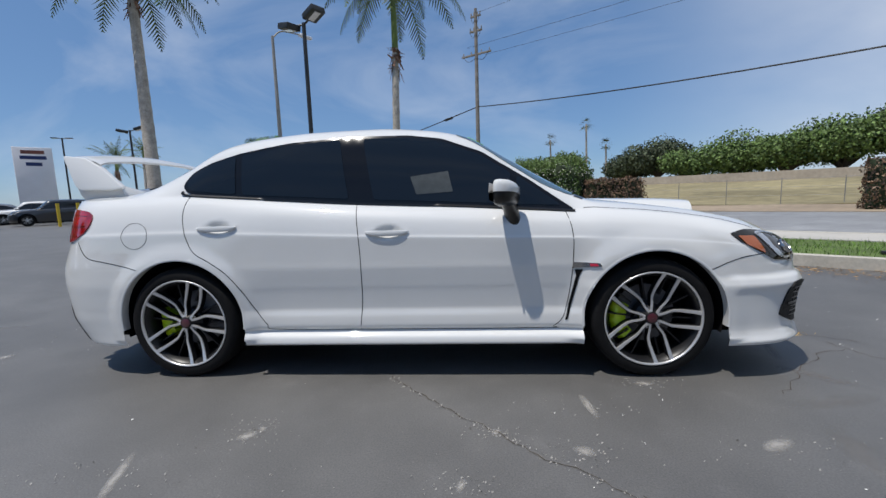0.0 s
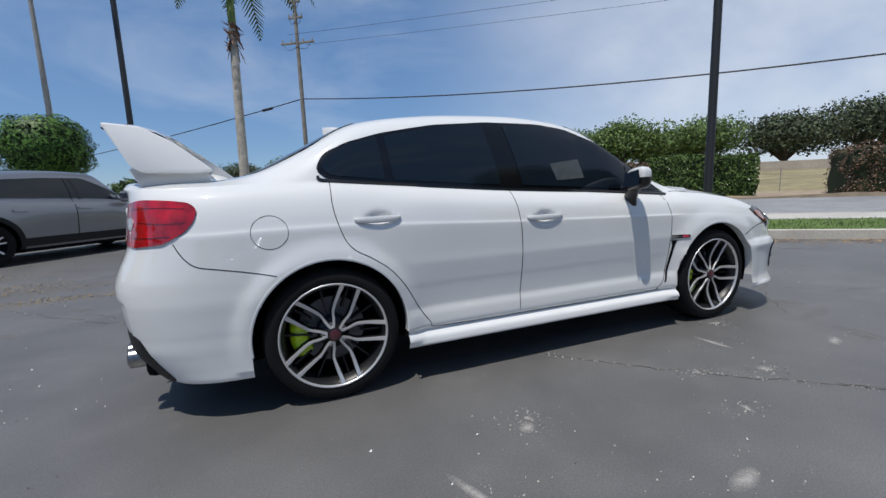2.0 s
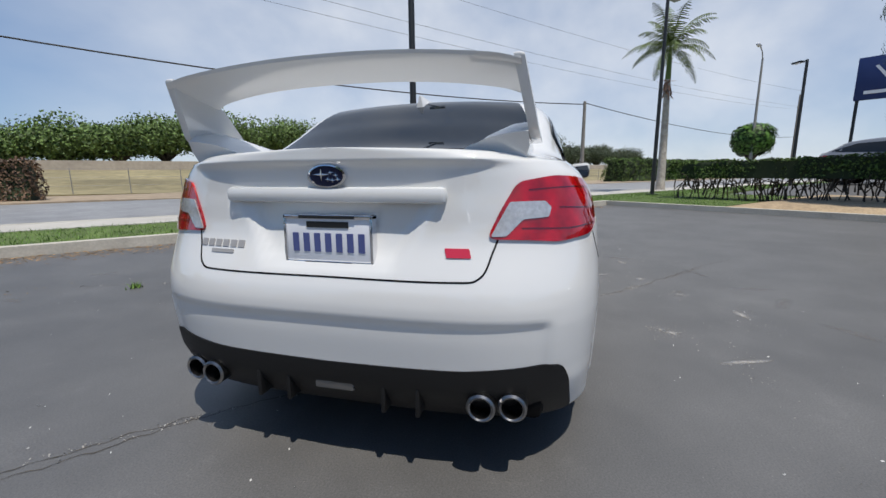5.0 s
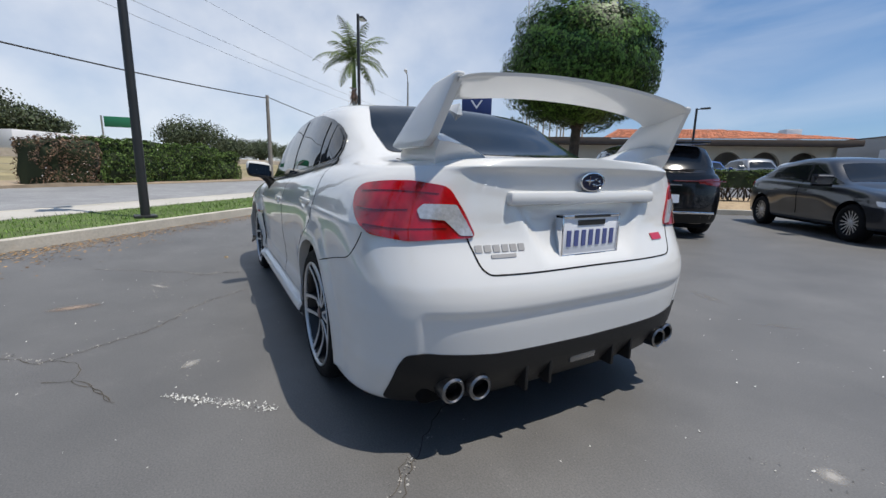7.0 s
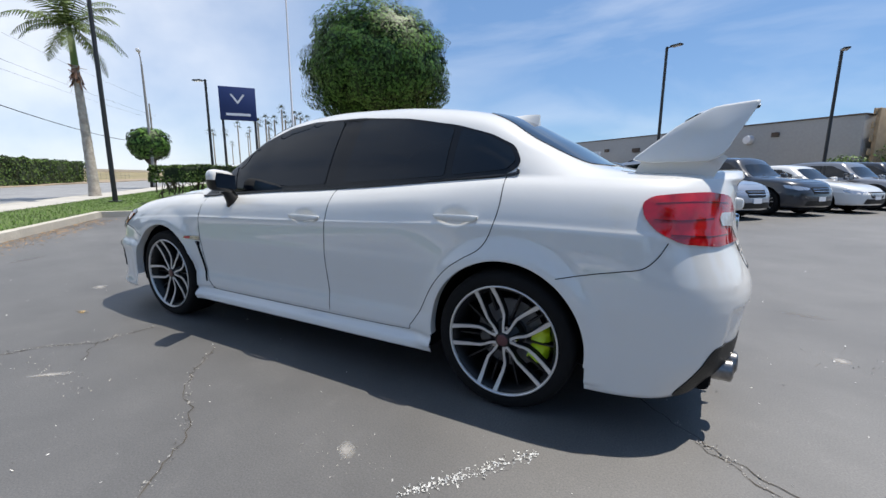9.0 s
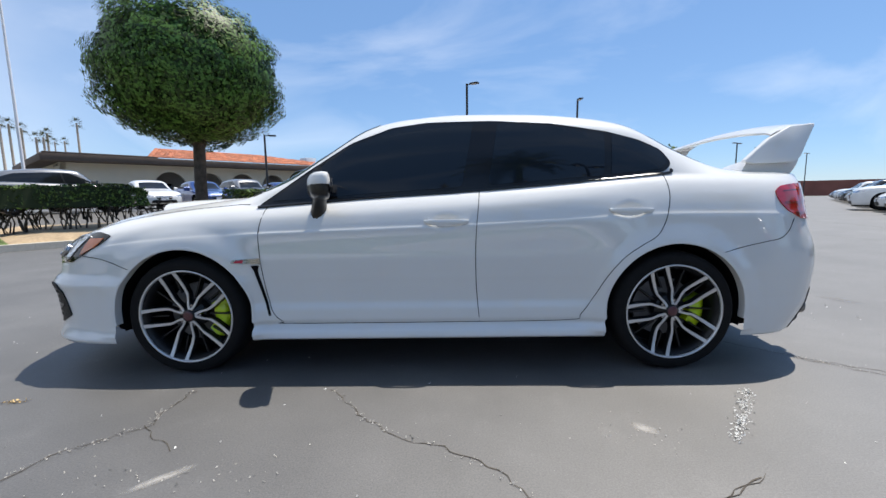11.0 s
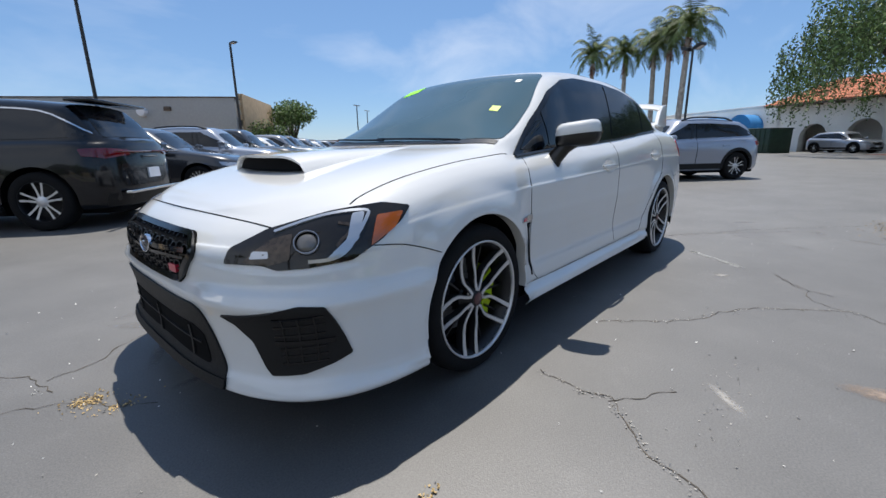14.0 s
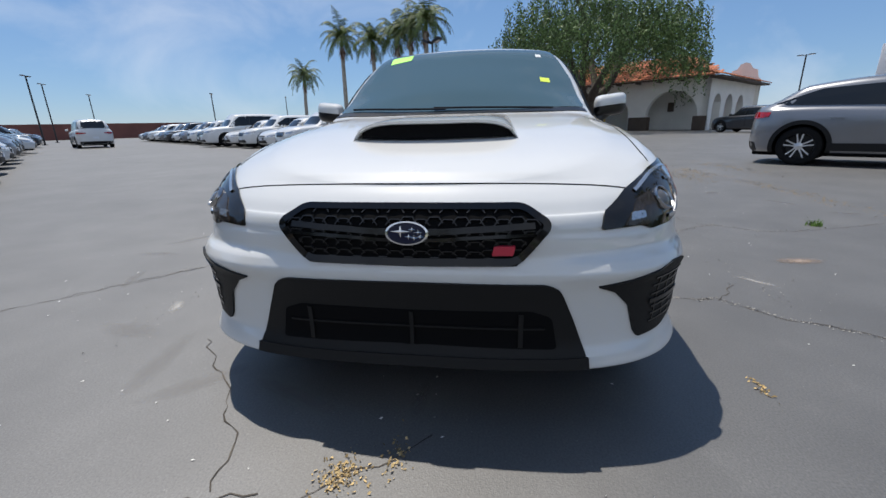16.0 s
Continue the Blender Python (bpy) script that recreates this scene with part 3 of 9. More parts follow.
# ---- car bodies ----
def car_shell(sp, n_arc=22, n_side=130, n_v=40, n_up=(12, 6, 12)):
    """A closed car body without its underside, from level curves round the car and an arched top.
    Gives vertices, faces and, for each face, whether it belongs to the top."""
    rows = np.array(sp["levels"], float)
    h = np.linspace(0, 1, len(rows))
    cols = [pchip(h, rows[:, c]) for c in range(7)]
    belt, crown = pchip(*sp["belt"]), pchip(*sp["crown"])
    ry, rz = pchip(*sp["pillar_y"]), pchip(*sp["pillar_z"])
    xcf, xcr, n = sp["ends"]
    sf, sr = sp["wide"]
    nr = sp.get("tail_n", n)
    hs = np.linspace(0, 1, n_v)
    def even(power):
        """Angles that lie evenly along the rounded end."""
        a = np.linspace(0, math.pi / 2, 3000)
        p, q = np.cos(a).clip(0)**(2 / power) * 0.75, np.sin(a).clip(0)**(2 / power) * 0.9
        run = np.concatenate(([0], np.cumsum(np.hypot(np.diff(p), np.diff(q)))))
        return np.interp(np.linspace(0, run[-1], n_arc), run, a)
    stations = [("f", a) for a in even(n)]
    stations += [("s", x) for x in np.linspace(xcf, xcr, n_side)[1:-1]]
    stations += [("r", a) for a in even(nr)[::-1]]
    low_n = sp.get("low_n", n)
    def ramp(x, a, b):
        t = min(max((x - a) / (b - a), 0), 1)
        return t * t * (3 - 2 * t)
    grid, n_ring = [], None
    for kind, s in stations:
        ring = []
        for hh in hs:
            z, sc, xf, xr, wm, wf, wr = [c(hh) for c in cols]
            if kind == "s":
                x, k = s, 1.0
            elif kind == "f":
                nf = low_n + (n - low_n) * ramp(z, 0.50, 0.66)
                x, k = xcf + (xf - xcf) * max(math.cos(s), 0)**(2 / nf), max(math.sin(s), 0)**(2 / nf)
            else:
                x, k = xcr + (xr - xcr) * max(math.cos(s), 0)**(2 / nr), max(math.sin(s), 0)**(2 / nr)
            w = wm + (wf - wm) * ramp(x, *sf) + (wr - wm) * ramp(-x, *sr)
            ring.append((x, w * k, z + sc * (belt(x) - sp["ref"])))
        ex, ey, ez = ring[-1]
        cz = max(crown(ex), ez + 0.001)
        by, bz = ey, ez
        py, pz = ey * ry(ex), ez + rz(ex) * (cz - ez)
        q1 = (by + (py - by) * 0.72, bz + (pz - bz) * 0.72)
        y2 = py * 0.80
        q2 = (y2, pz + (cz - pz) * (1 - (y2 / max(py, 1e-6))**2.2))
        bulge = 0.018 * min(1, (pz - bz) / 0.3)
        for i in range(1, n_up[0] + 1):
            t = i / n_up[0]
            ring.append((ex, by + (q1[0] - by) * t + bulge * math.sin(math.pi * t * 0.9) * ey, bz + (q1[1] - bz) * t))
        q1 = ring[-1][1:]
        for i in range(1, n_up[1] + 1):
            t = i / n_up[1]
            ring.append((ex, q1[0] * (1 - t)**2 + py * 2 * t * (1 - t) + q2[0] * t * t, q1[1] * (1 - t)**2 + pz * 2 * t * (1 - t) + q2[1] * t * t))
        for i in range(1, n_up[2] + 1):
            t = i / n_up[2]
            y = y2 * (1 - t)
            ring.append((ex, y, pz + (cz - pz) * (1 - (y / max(py, 1e-6))**2.2)))
        n_ring = len(ring)
        grid.append(ring)
    verts = [Vector(p) for ring in grid for p in ring]
    faces, top = [], []
    for i in range(len(grid) - 1):
        for j in range(n_ring - 1):
            a = i * n_ring + j
            faces.append((a, a + n_ring, a + n_ring + 1, a + 1))
            top.append(j >= n_v - 1)
    k = len(verts)
    verts += [Vector((v.x, -v.y, v.z)) for v in verts]
    faces += [tuple(q + k for q in f[::-1]) for f in faces]
    top += top[:]
    return verts, faces, top


def cut_arches(verts, faces, top, arches):
    """Takes the wheel arches out of a body, each (x, z, radius), and draws the edge onto the circle."""
    def hole(v):
        if abs(v.y) < 0.45:
            return None
        for ax, az, r in arches:
            if math.hypot(v.x - ax, v.z - az) < r and v.z < az + r:
                return ax, az, r
            if abs(v.x - ax) < r and v.z < az:
                return ax, az, r
        return None
    inside = [hole(v) for v in verts]
    keep = [i for i, f in enumerate(faces) if not all(inside[q] for q in f)]
    used = {q for i in keep for q in faces[i]}
    for q in used:
        if inside[q]:
            ax, az, r = inside[q]
            v = verts[q]
            if v.z < az:
                v.x = ax + (r if v.x > ax else -r)
            else:
                d = Vector((v.x - ax, v.z - az))
                if d.length > 1e-4:
                    d = d.normalized() * r
                    v.x, v.z = ax + d.x, az + d.y
    return [faces[i] for i in keep], [top[i] for i in keep]


def body_parts(verts, faces, names, mats, parent):
    """Splits a body into named panels that keep the smooth shading of the whole."""
    me = bpy.data.meshes.new("whole")
    me.from_pydata([tuple(v) for v in verts], [], faces)
    bm = bmesh.new()
    bm.from_mesh(me)
    bmesh.ops.remove_doubles(bm, verts=[v for v in bm.verts if abs(v.co.y) < 1e-5], dist=2e-4)
    bm.normal_update()
    normal = {}
    for v in bm.verts:
        normal[tuple(round(c, 4) for c in v.co)] = v.normal.copy()
    bm.free()
    bpy.data.meshes.remove(me)
    made = {}
    for name in sorted(set(names)):
        sel = [f for f, q in zip(faces, names) if q == name]
        idx, vv, ff, seen = {}, [], [], set()
        for f in sel:
            g = []
            for q in f:
                key = tuple(round(c, 4) for c in verts[q])
                if key not in idx:
                    idx[key] = len(vv)
                    vv.append(verts[q])
                if not g or idx[key] != g[-1]:
                    g.append(idx[key])
            if len(g) > 1 and g[0] == g[-1]:
                g.pop()
            if len(g) > 2 and len(set(g)) == len(g) and tuple(sorted(g)) not in seen:
                seen.add(tuple(sorted(g)))
                ff.append(tuple(g))
        m = bpy.data.meshes.new(name.split(":")[0])
        m.from_pydata([tuple(v) for v in vv], [], ff)
        m.validate()
        m.update()
        m.materials.append(mats)
        m.polygons.foreach_set("use_smooth", [True] * len(m.polygons))
        m.normals_split_custom_set_from_vertices([normal.get(tuple(round(c, 4) for c in v), Vector((0, 0, 1))) for v in vv])
        ob = new(name.split(":")[0], m)
        ob.parent = parent
        made[name] = ob
    return made


def in_outline(x, z, pts):
    c = False
    for i in range(len(pts)):
        (x1, z1), (x2, z2) = pts[i], pts[(i + 1) % len(pts)]
        if (z1 > z) != (z2 > z) and x < (x2 - x1) * (z - z1) / (z2 - z1) + x1:
            c = not c
    return c

# ---- the white sedan ----
HERO = dict(
    ref=0.985, ends=(1.55, -1.55, 3.0), wide=((0.90, 1.08), (0.70, 1.20)),
    tail_n=3.8, low_n=3.35,
    levels=[  # z, share of the belt's rise, nose, tail, half widths amidships, in front, behind
        (0.190, 0.0, 2.280, -2.145, 0.868, 0.918, 0.868),
        (0.206, 0.0, 2.296, -2.165, 0.892, 0.924, 0.874),
        (0.240, 0.0, 2.288, -2.195, 0.884, 0.910, 0.874),
        (0.272, 0.0, 2.272, -2.220, 0.846, 0.903, 0.875),
        (0.300, 0.0, 2.270, -2.240, 0.862, 0.902, 0.876),
        (0.350, 0.0, 2.272, -2.266, 0.859, 0.903, 0.879),
        (0.398, 0.0, 2.276, -2.274, 0.848, 0.904, 0.881),
        (0.425, 0.0, 2.280, -2.278, 0.849, 0.905, 0.883),
        (0.500, 0.0, 2.294, -2.288, 0.855, 0.909, 0.887),
        (0.530, 0.0, 2.284, -2.290, 0.859, 0.902, 0.889),
        (0.560, 0.0, 2.274, -2.292, 0.862, 0.894, 0.890),
        (0.600, 0.0, 2.276, -2.292, 0.866, 0.893, 0.889),
        (0.640, 0.08, 2.274, -2.285, 0.869, 0.893, 0.888),
        (0.680, 0.18, 2.272, -2.268, 0.868, 0.892, 0.885),
        (0.770, 0.45, 2.262, -2.219, 0.868, 0.885, 0.877),
        (0.806, 0.56, 2.254, -2.209, 0.867, 0.880, 0.873),
        (0.820, 0.61, 2.249, -2.207, 0.862, 0.877, 0.866),
        (0.855, 0.72, 2.240, -2.204, 0.854, 0.871, 0.854),
        (0.905, 0.85, 2.222, -2.200, 0.838, 0.856, 0.832),
        (0.950, 0.95, 2.195, -2.202, 0.806, 0.828, 0.800),
        (0.985, 1.0, 2.155, -2.210, 0.766, 0.788, 0.755)],
    belt=([2.3, 2.15, 2.05, 1.85, 1.6, 1.3, 0.95, 0.3, -0.3, -0.9, -1.3, -1.6, -1.9, -2.25],
          [0.735, 0.752, 0.765, 0.805, 0.858, 0.900, 0.925, 0.958, 0.990, 1.035, 1.065, 1.062, 1.055, 1.058]),
    crown=([2.3, 2.15, 2.1, 1.9, 1.6, 1.3, 1.06, 0.85, 0.6, 0.32, 0.1, -0.2, -0.55, -0.85, -1.1, -1.4, -1.70, -1.85, -2.05, -2.25],
           [0.740, 0.757, 0.785, 0.846, 0.908, 0.950, 0.985, 1.115, 1.257, 1.402, 1.447, 1.468, 1.462, 1.440, 1.402, 1.262, 1.118, 1.096, 1.098, 1.100]),
    pillar_y=([2.3, 1.2, 1.0, 0.85, 0.6, 0.25, 0.0, -0.4, -0.9, -1.2, -1.5, -1.75, -2.25],
              [0.78, 0.80, 0.89, 0.925, 0.91, 0.82, 0.815, 0.825, 0.845, 0.85, 0.85, 0.84, 0.84]),
    pillar_z=([2.3, 1.2, 1.0, 0.85, 0.6, 0.25, 0.0, -0.4, -0.9, -1.2, -1.5, -1.75, -2.25],
              [0.86, 0.86, 0.66, 0.56, 0.76, 0.91, 0.91, 0.91, 0.90, 0.87, 0.70, 0.62, 0.75]))

hero = thing("sedan", "pearl white sports sedan with a tall rear wing on asphalt", "car")
hv, hf, ht = car_shell(HERO, 70, 170, 78)


def ease(a, b, t):
    t = min(max((t - a) / (b - a), 0.0), 1.0)
    return t * t * (3 - 2 * t)


HANDLES = ((-0.225, 0.015, 0.826), (-1.195, -0.965, 0.874))
for v in hv:
    y, out = abs(v.y), math.copysign(1.0, v.y)
    # flared wheel arches
    for ax in (1.325, -1.325):
        d = math.hypot(v.x - ax, v.z - 0.335)
        if d < 0.56 and y > 0.6 and v.z > 0.22:
            v.y += out * (0.013 if ax > 0 else 0.016) * (1 - ease(0.385, 0.50 if ax > 0 else 0.47, d))
    # dished hollows behind the door handles
    if y > 0.7:
        for x0, x1, hz in HANDLES:
            q = ((v.x - (x0 + x1) / 2 - 0.005) / 0.082)**2 + ((v.z - hz - 0.002) / 0.040)**2
            if q < 1:
                v.y -= out * 0.017 * (1 - q)
    if v.x < -1.9:
        # the lower rear bumper steps in between two upright corner edges
        v.x += 0.012 * (1 - ease(0.545, 0.578, v.z)) * ease(0.26, 0.42, v.z) * (1 - ease(0.690, 0.725, y))
        # sunken bay round the number plate
        half = 0.235 + 0.11 * (v.z - 0.735) / 0.19
        if v.z < 0.95:
            v.x += 0.024 * (1 - ease(half - 0.03, half + 0.012, y)) * ease(0.715, 0.75, v.z)
        # sharp lip along the edge of the boot
        v.x -= 0.016 * ease(1.035, 1.065, v.z) * (1 - ease(0.50, 0.62, y))
    if v.x > 1.7 and 0.28 < v.z < 0.70:
        # the ledge under the headlamp that runs into the corner vent
        v.x += 0.012 * ease(0.40, 0.50, y) * ease(0.565, 0.535, v.z) * ease(0.47, 0.50, v.z)
        v.y += out * 0.005 * ease(0.50, 0.62, y) * ease(0.565, 0.535, v.z) * ease(0.47, 0.50, v.z)
hero_skin = Skin(hv, hf)
hf, ht = cut_arches(hv, hf, ht, [(1.325, 0.335, 0.368), (-1.325, 0.335, 0.368)])

DOOR_F = [(0.875, 0.93), (0.905, 0.78), (0.895, 0.55), (0.86, 0.36), (0.80, 0.29), (0.74, 0.275), (-0.28, 0.275), (-0.262, 0.5), (-0.262, 0.75), (-0.287, 0.99)]
DOOR_R = [(-0.287, 0.99), (-0.262, 0.75), (-0.262, 0.5), (-0.28, 0.275), (-0.77, 0.282), (-0.83, 0.318), (-0.892, 0.405), (-0.959, 0.525), (-1.039, 0.625), (-1.127, 0.690), (-1.200, 0.733), (-1.240, 0.78), (-1.270, 0.86), (-1.288, 0.952), (-1.285, 1.065)]
HOOD_EDGE = pchip([2.1, 1.95, 1.75, 1.3, 0.97], [0.625, 0.735, 0.748, 0.752, 0.768])
HOOD_NOSE = pchip([0, 0.3, 0.5, 0.63], [2.178, 2.160, 2.128, 2.085])
GR = [(0.0, 0.702), (0.335, 0.702), (0.412, 0.652), (0.318, 0.532), (0.0, 0.528)]
LI = [(0.0, 0.482), (0.40, 0.480), (0.44, 0.462), (0.48, 0.37), (0.525, 0.25), (0.538, 0.205), (0.0, 0.205)]


def hero_panel(f, is_top):
    c = sum((hv[q] for q in f), Vector()) / len(f)
    y = abs(c.y)
    side = "l" if c.y > 0 else "r"
    if c.x > 2.1 and any(all(in_outline(abs(hv[q].y), hv[q].z, [(-0.1, o[0][1])] + o[1:-1] + [(-0.1, o[-1][1])]) for q in f) for o in (GR, LI)):
        return "opening"
    if not is_top and in_outline(c.x, c.z, DOOR_F):
        return "front_door:" + side
    if not is_top and in_outline(c.x, c.z, DOOR_R):
        return "rear_door:" + side
    if c.x > 0.97 and y < HOOD_EDGE(min(c.x, 2.1)) and c.x < HOOD_NOSE(min(y, 0.63)) and c.z > 0.7:
        return "hood"
    if c.x > 1.60 and (c.z < 0.655 or (y < 0.62 and c.x > 2.05)):
        return "front_bumper"
    if c.x < -1.66 and c.z < (0.70 if y < 0.55 else 0.665 + max(0, -1.70 - c.x) * 0.4):
        return "rear_bumper"
    if c.x < -1.74 and y < 0.605 and c.z > 0.68:
        return "trunk_lid"
    return "body"


named = [(f, hero_panel(f, t)) for f, t in zip(hf, ht)]
named = [q for q in named if q[1] != "opening"]
panels = body_parts(hv, [q[0] for q in named], [q[1] for q in named], M_WHITE, hero)
Y, X, XR = Vector((0, 1, 0)), Vector((1, 0, 0)), Vector((-1, 0, 0))

# panel gaps
def xz(pts, y=0.9):
    return [Vector((p[0], y, p[1])) for p in pts]


gaps = []
for pts in (bend(xz(DOOR_F[:7]), 5), bend(xz(DOOR_F[6:]), 5), bend(xz(DOOR_R[3:]), 5)):
    g = hero_skin.line(pts, Y, 0.0036)
    gaps += [g, mirrored(g)]
for pts, way, w in ((bend([(1.875, 0.9, 0.668), (1.77, 0.9, 0.655), (1.68, 0.9, 0.628), (1.600, 0.9, 0.597)]), Y, 0.0035),
                    (bend([(-1.965, 0.9, 0.822), (-1.93, 0.9, 0.765), (-1.880, 0.9, 0.722), (-1.80, 0.9, 0.704), (-1.72, 0.9, 0.688), (-1.62, 0.9, 0.665), (-1.558, 0.9, 0.651)]), Vector((-0.25, 1, 0)), 0.0035),
                    (bend([(0.98, 0.768, 1), (1.3, 0.754, 1), (1.75, 0.748, 1), (1.88, 0.758, 1)]), Vector((0, 0, 1)), 0.0045),
                    (bend([(2.080, 0.640, 0.722), (2.092, 0.612, 0.730), (2.118, 0.54, 0.745), (2.145, 0.43, 0.758), (2.168, 0.25, 0.768), (2.178, 0.0, 0.772)]), Vector((0.75, 0.25, 0.65)), 0.0045),
                    (bend([(-2.2, 0.0, 0.692), (-2.2, 0.40, 0.692), (-2.2, 0.50, 0.705), (-2.2, 0.535, 0.78), (-2.2, 0.56, 0.86), (-2.2, 0.590, 0.955)]), XR, 0.006),
                    (bend([(-2.09, 0.604, 1.2), (-1.95, 0.605, 1.2), (-1.76, 0.62, 1.2)]), Vector((-0.1, 0, 1)), 0.006)):
    g = hero_skin.line(pts, way, w)
    gaps += [g, mirrored(g)]
fuel = hero_skin.line([(-1.572 + 0.078 * math.cos(a), -0.9, 0.845 + 0.074 * math.sin(a)) for a in np.linspace(0, 2 * math.pi, 60)], -Y, 0.0022, 0.0008)
for g in gaps + [fuel]:
    joined("panel_gap", [g], M_SEAM, hero, "thin dark panel gap")

# side glazing
FRAME = [(0.935, 0.918), (0.3, 0.962), (-0.287, 0.995), (-0.9, 1.040), (-1.29, 1.073), (-1.345, 1.12), (-1.30, 1.198), (-1.18, 1.256), (-1.0, 1.306),
         (-0.7, 1.355), (-0.364, 1.378), (0.0, 1.376), (0.2, 1.348), (0.42, 1.265), (0.7, 1.085)]
PANES = {
    "front_quarter_glass": [(0.86, 0.945), (0.60, 0.962), (0.62, 1.118)],
    "front_door_glass": [(0.57, 0.965), (-0.19, 1.010), (-0.262, 1.362), (0.0, 1.360), (0.19, 1.331), (0.41, 1.246), (0.585, 1.135)],
    "rear_door_glass": [(-0.335, 1.018), (-0.965, 1.062), (-0.985, 1.290), (-0.7, 1.338), (-0.40, 1.362)],
    "rear_quarter_glass": [(-1.005, 1.066), (-1.28, 1.092), (-1.318, 1.13), (-1.28, 1.19), (-1.17, 1.246), (-1.025, 1.288)]}
for side in (1, -1):
    hero_skin.patch("window_frame", xz(FRAME, 0.8), Y, M_GLOSSBLACK, hero, "black window surround", 0.006, 0.010, 0.035, 0.03, mirror=side < 0)
    for name, pts in PANES.items():
        hero_skin.patch(name, xz(pts, 0.8), Y, M_GLASS, hero, "dark tinted glass", 0.0095, 0.004, 0.035, 0.02, mirror=side < 0)
    g = hero_skin.line(bend(xz([(0.93, 0.913), (0.3, 0.957), (-0.287, 0.990), (-0.9, 1.035), (-1.29, 1.066), (-1.335, 1.09)], 0.9)), Y, 0.012, 0.010)
    joined("belt_strip", [g if side > 0 else mirrored(g)], M_TRIM, hero, "black belt moulding")
# windscreen and rear window
hero_skin.patch("windscreen", [(1.035, 0, 0.99), (1.01, 0.4, 0.99), (0.925, 0.70, 0.985), (0.60, 0.66, 1.16), (0.275, 0.555, 1.38), (0.315, 0.3, 1.40), (0.325, 0, 1.405),
                               (0.315, -0.3, 1.40), (0.275, -0.555, 1.38), (0.60, -0.66, 1.16), (0.925, -0.70, 0.985), (1.01, -0.4, 0.99)],
                (0.5, 0, 0.86), M_WSCREEN, hero, "opaque windscreen that mirrors the sky, cabin light in its teal", 0.004, 0.006, 0.045, 0.04)
hero_skin.patch("rear_window", [(-1.70, 0, 1.12), (-1.69, 0.4, 1.12), (-1.63, 0.60, 1.13), (-1.35, 0.585, 1.26), (-1.09, 0.51, 1.375), (-1.10, 0.25, 1.40), (-1.10, 0, 1.405),
                                (-1.10, -0.25, 1.40), (-1.09, -0.51, 1.375), (-1.35, -0.585, 1.26), (-1.63, -0.60, 1.13), (-1.69, -0.4, 1.12)],
                (-0.42, 0, 0.9), M_GLASS, hero, "dark tinted rear window", 0.004, 0.006, 0.045, 0.05)


# lamps
def both_sides(name, pts, way, mat, label="", **kw):
    for s in (False, True):
        hero_skin.patch(name, pts, way, mat, hero, label, mirror=s, **kw)


HL = [(2.150, 0.495, 0.607), (2.145, 0.515, 0.655), (2.092, 0.622, 0.722), (1.95, 0.745, 0.775), (1.80, 0.82, 0.793), (1.712, 0.862, 0.778),
      (1.76, 0.87, 0.735), (1.84, 0.86, 0.68), (1.93, 0.83, 0.628), (2.02, 0.75, 0.607), (2.08, 0.67, 0.598), (2.10, 0.63, 0.613)]
H_WAY = Vector((0.72, 0.62, 0.22))
both_sides("headlamp", HL, H_WAY, M_LAMPDARK, "smoked projector headlamp", proud=0.006, depth=0.02, radius=0.012, step=0.025)
for s in (False, True):
    arc = hero_skin.line(bend([(2.075, 0.645, 0.712), (1.97, 0.735, 0.758), (1.868, 0.812, 0.772), (1.872, 0.825, 0.745), (1.925, 0.815, 0.665), (1.965, 0.79, 0.634), (2.02, 0.745, 0.628)], 5), H_WAY, 0.011, 0.011, 0.03, depth=0.004)
    joined("headlamp_bar", [arc if not s else mirrored(arc)], M_LAMPBRIGHT, hero, "bright C-shaped light bar")
    arc = hero_skin.line(bend([(1.935, 0.775, 0.735), (1.90, 0.80, 0.72), (1.945, 0.785, 0.665)], 5), H_WAY, 0.010, 0.009, 0.03, depth=0.003)
    joined("lamp_reflector", [arc if not s else mirrored(arc)], M_BRONZE, hero, "dark inner reflector")
both_sides("light_pipe", [(1.902, 0.797, 0.764), (1.868, 0.815, 0.768), (1.905, 0.832, 0.690), (1.958, 0.800, 0.632), (1.982, 0.780, 0.634), (1.932, 0.812, 0.690)], H_WAY, M_LAMPBRIGHT, "broad bright light pipe", proud=0.0105, depth=0.005, radius=0.008, step=0.018)
both_sides("lamp_bowl", [(2.118, 0.560, 0.615), (2.075, 0.640, 0.690), (2.03, 0.685, 0.705), (2.05, 0.70, 0.63), (2.09, 0.645, 0.612)], H_WAY, M_BRONZE, "dark bronze reflector bowl", proud=0.0085, depth=0.004, radius=0.01, step=0.02)
both_sides("indicator", [(1.835, 0.835, 0.755), (1.745, 0.86, 0.762), (1.79, 0.87, 0.715), (1.88, 0.855, 0.667)], H_WAY, M_AMBER, "amber turn lamp",
           proud=0.010, depth=0.006, radius=0.008, step=0.02)
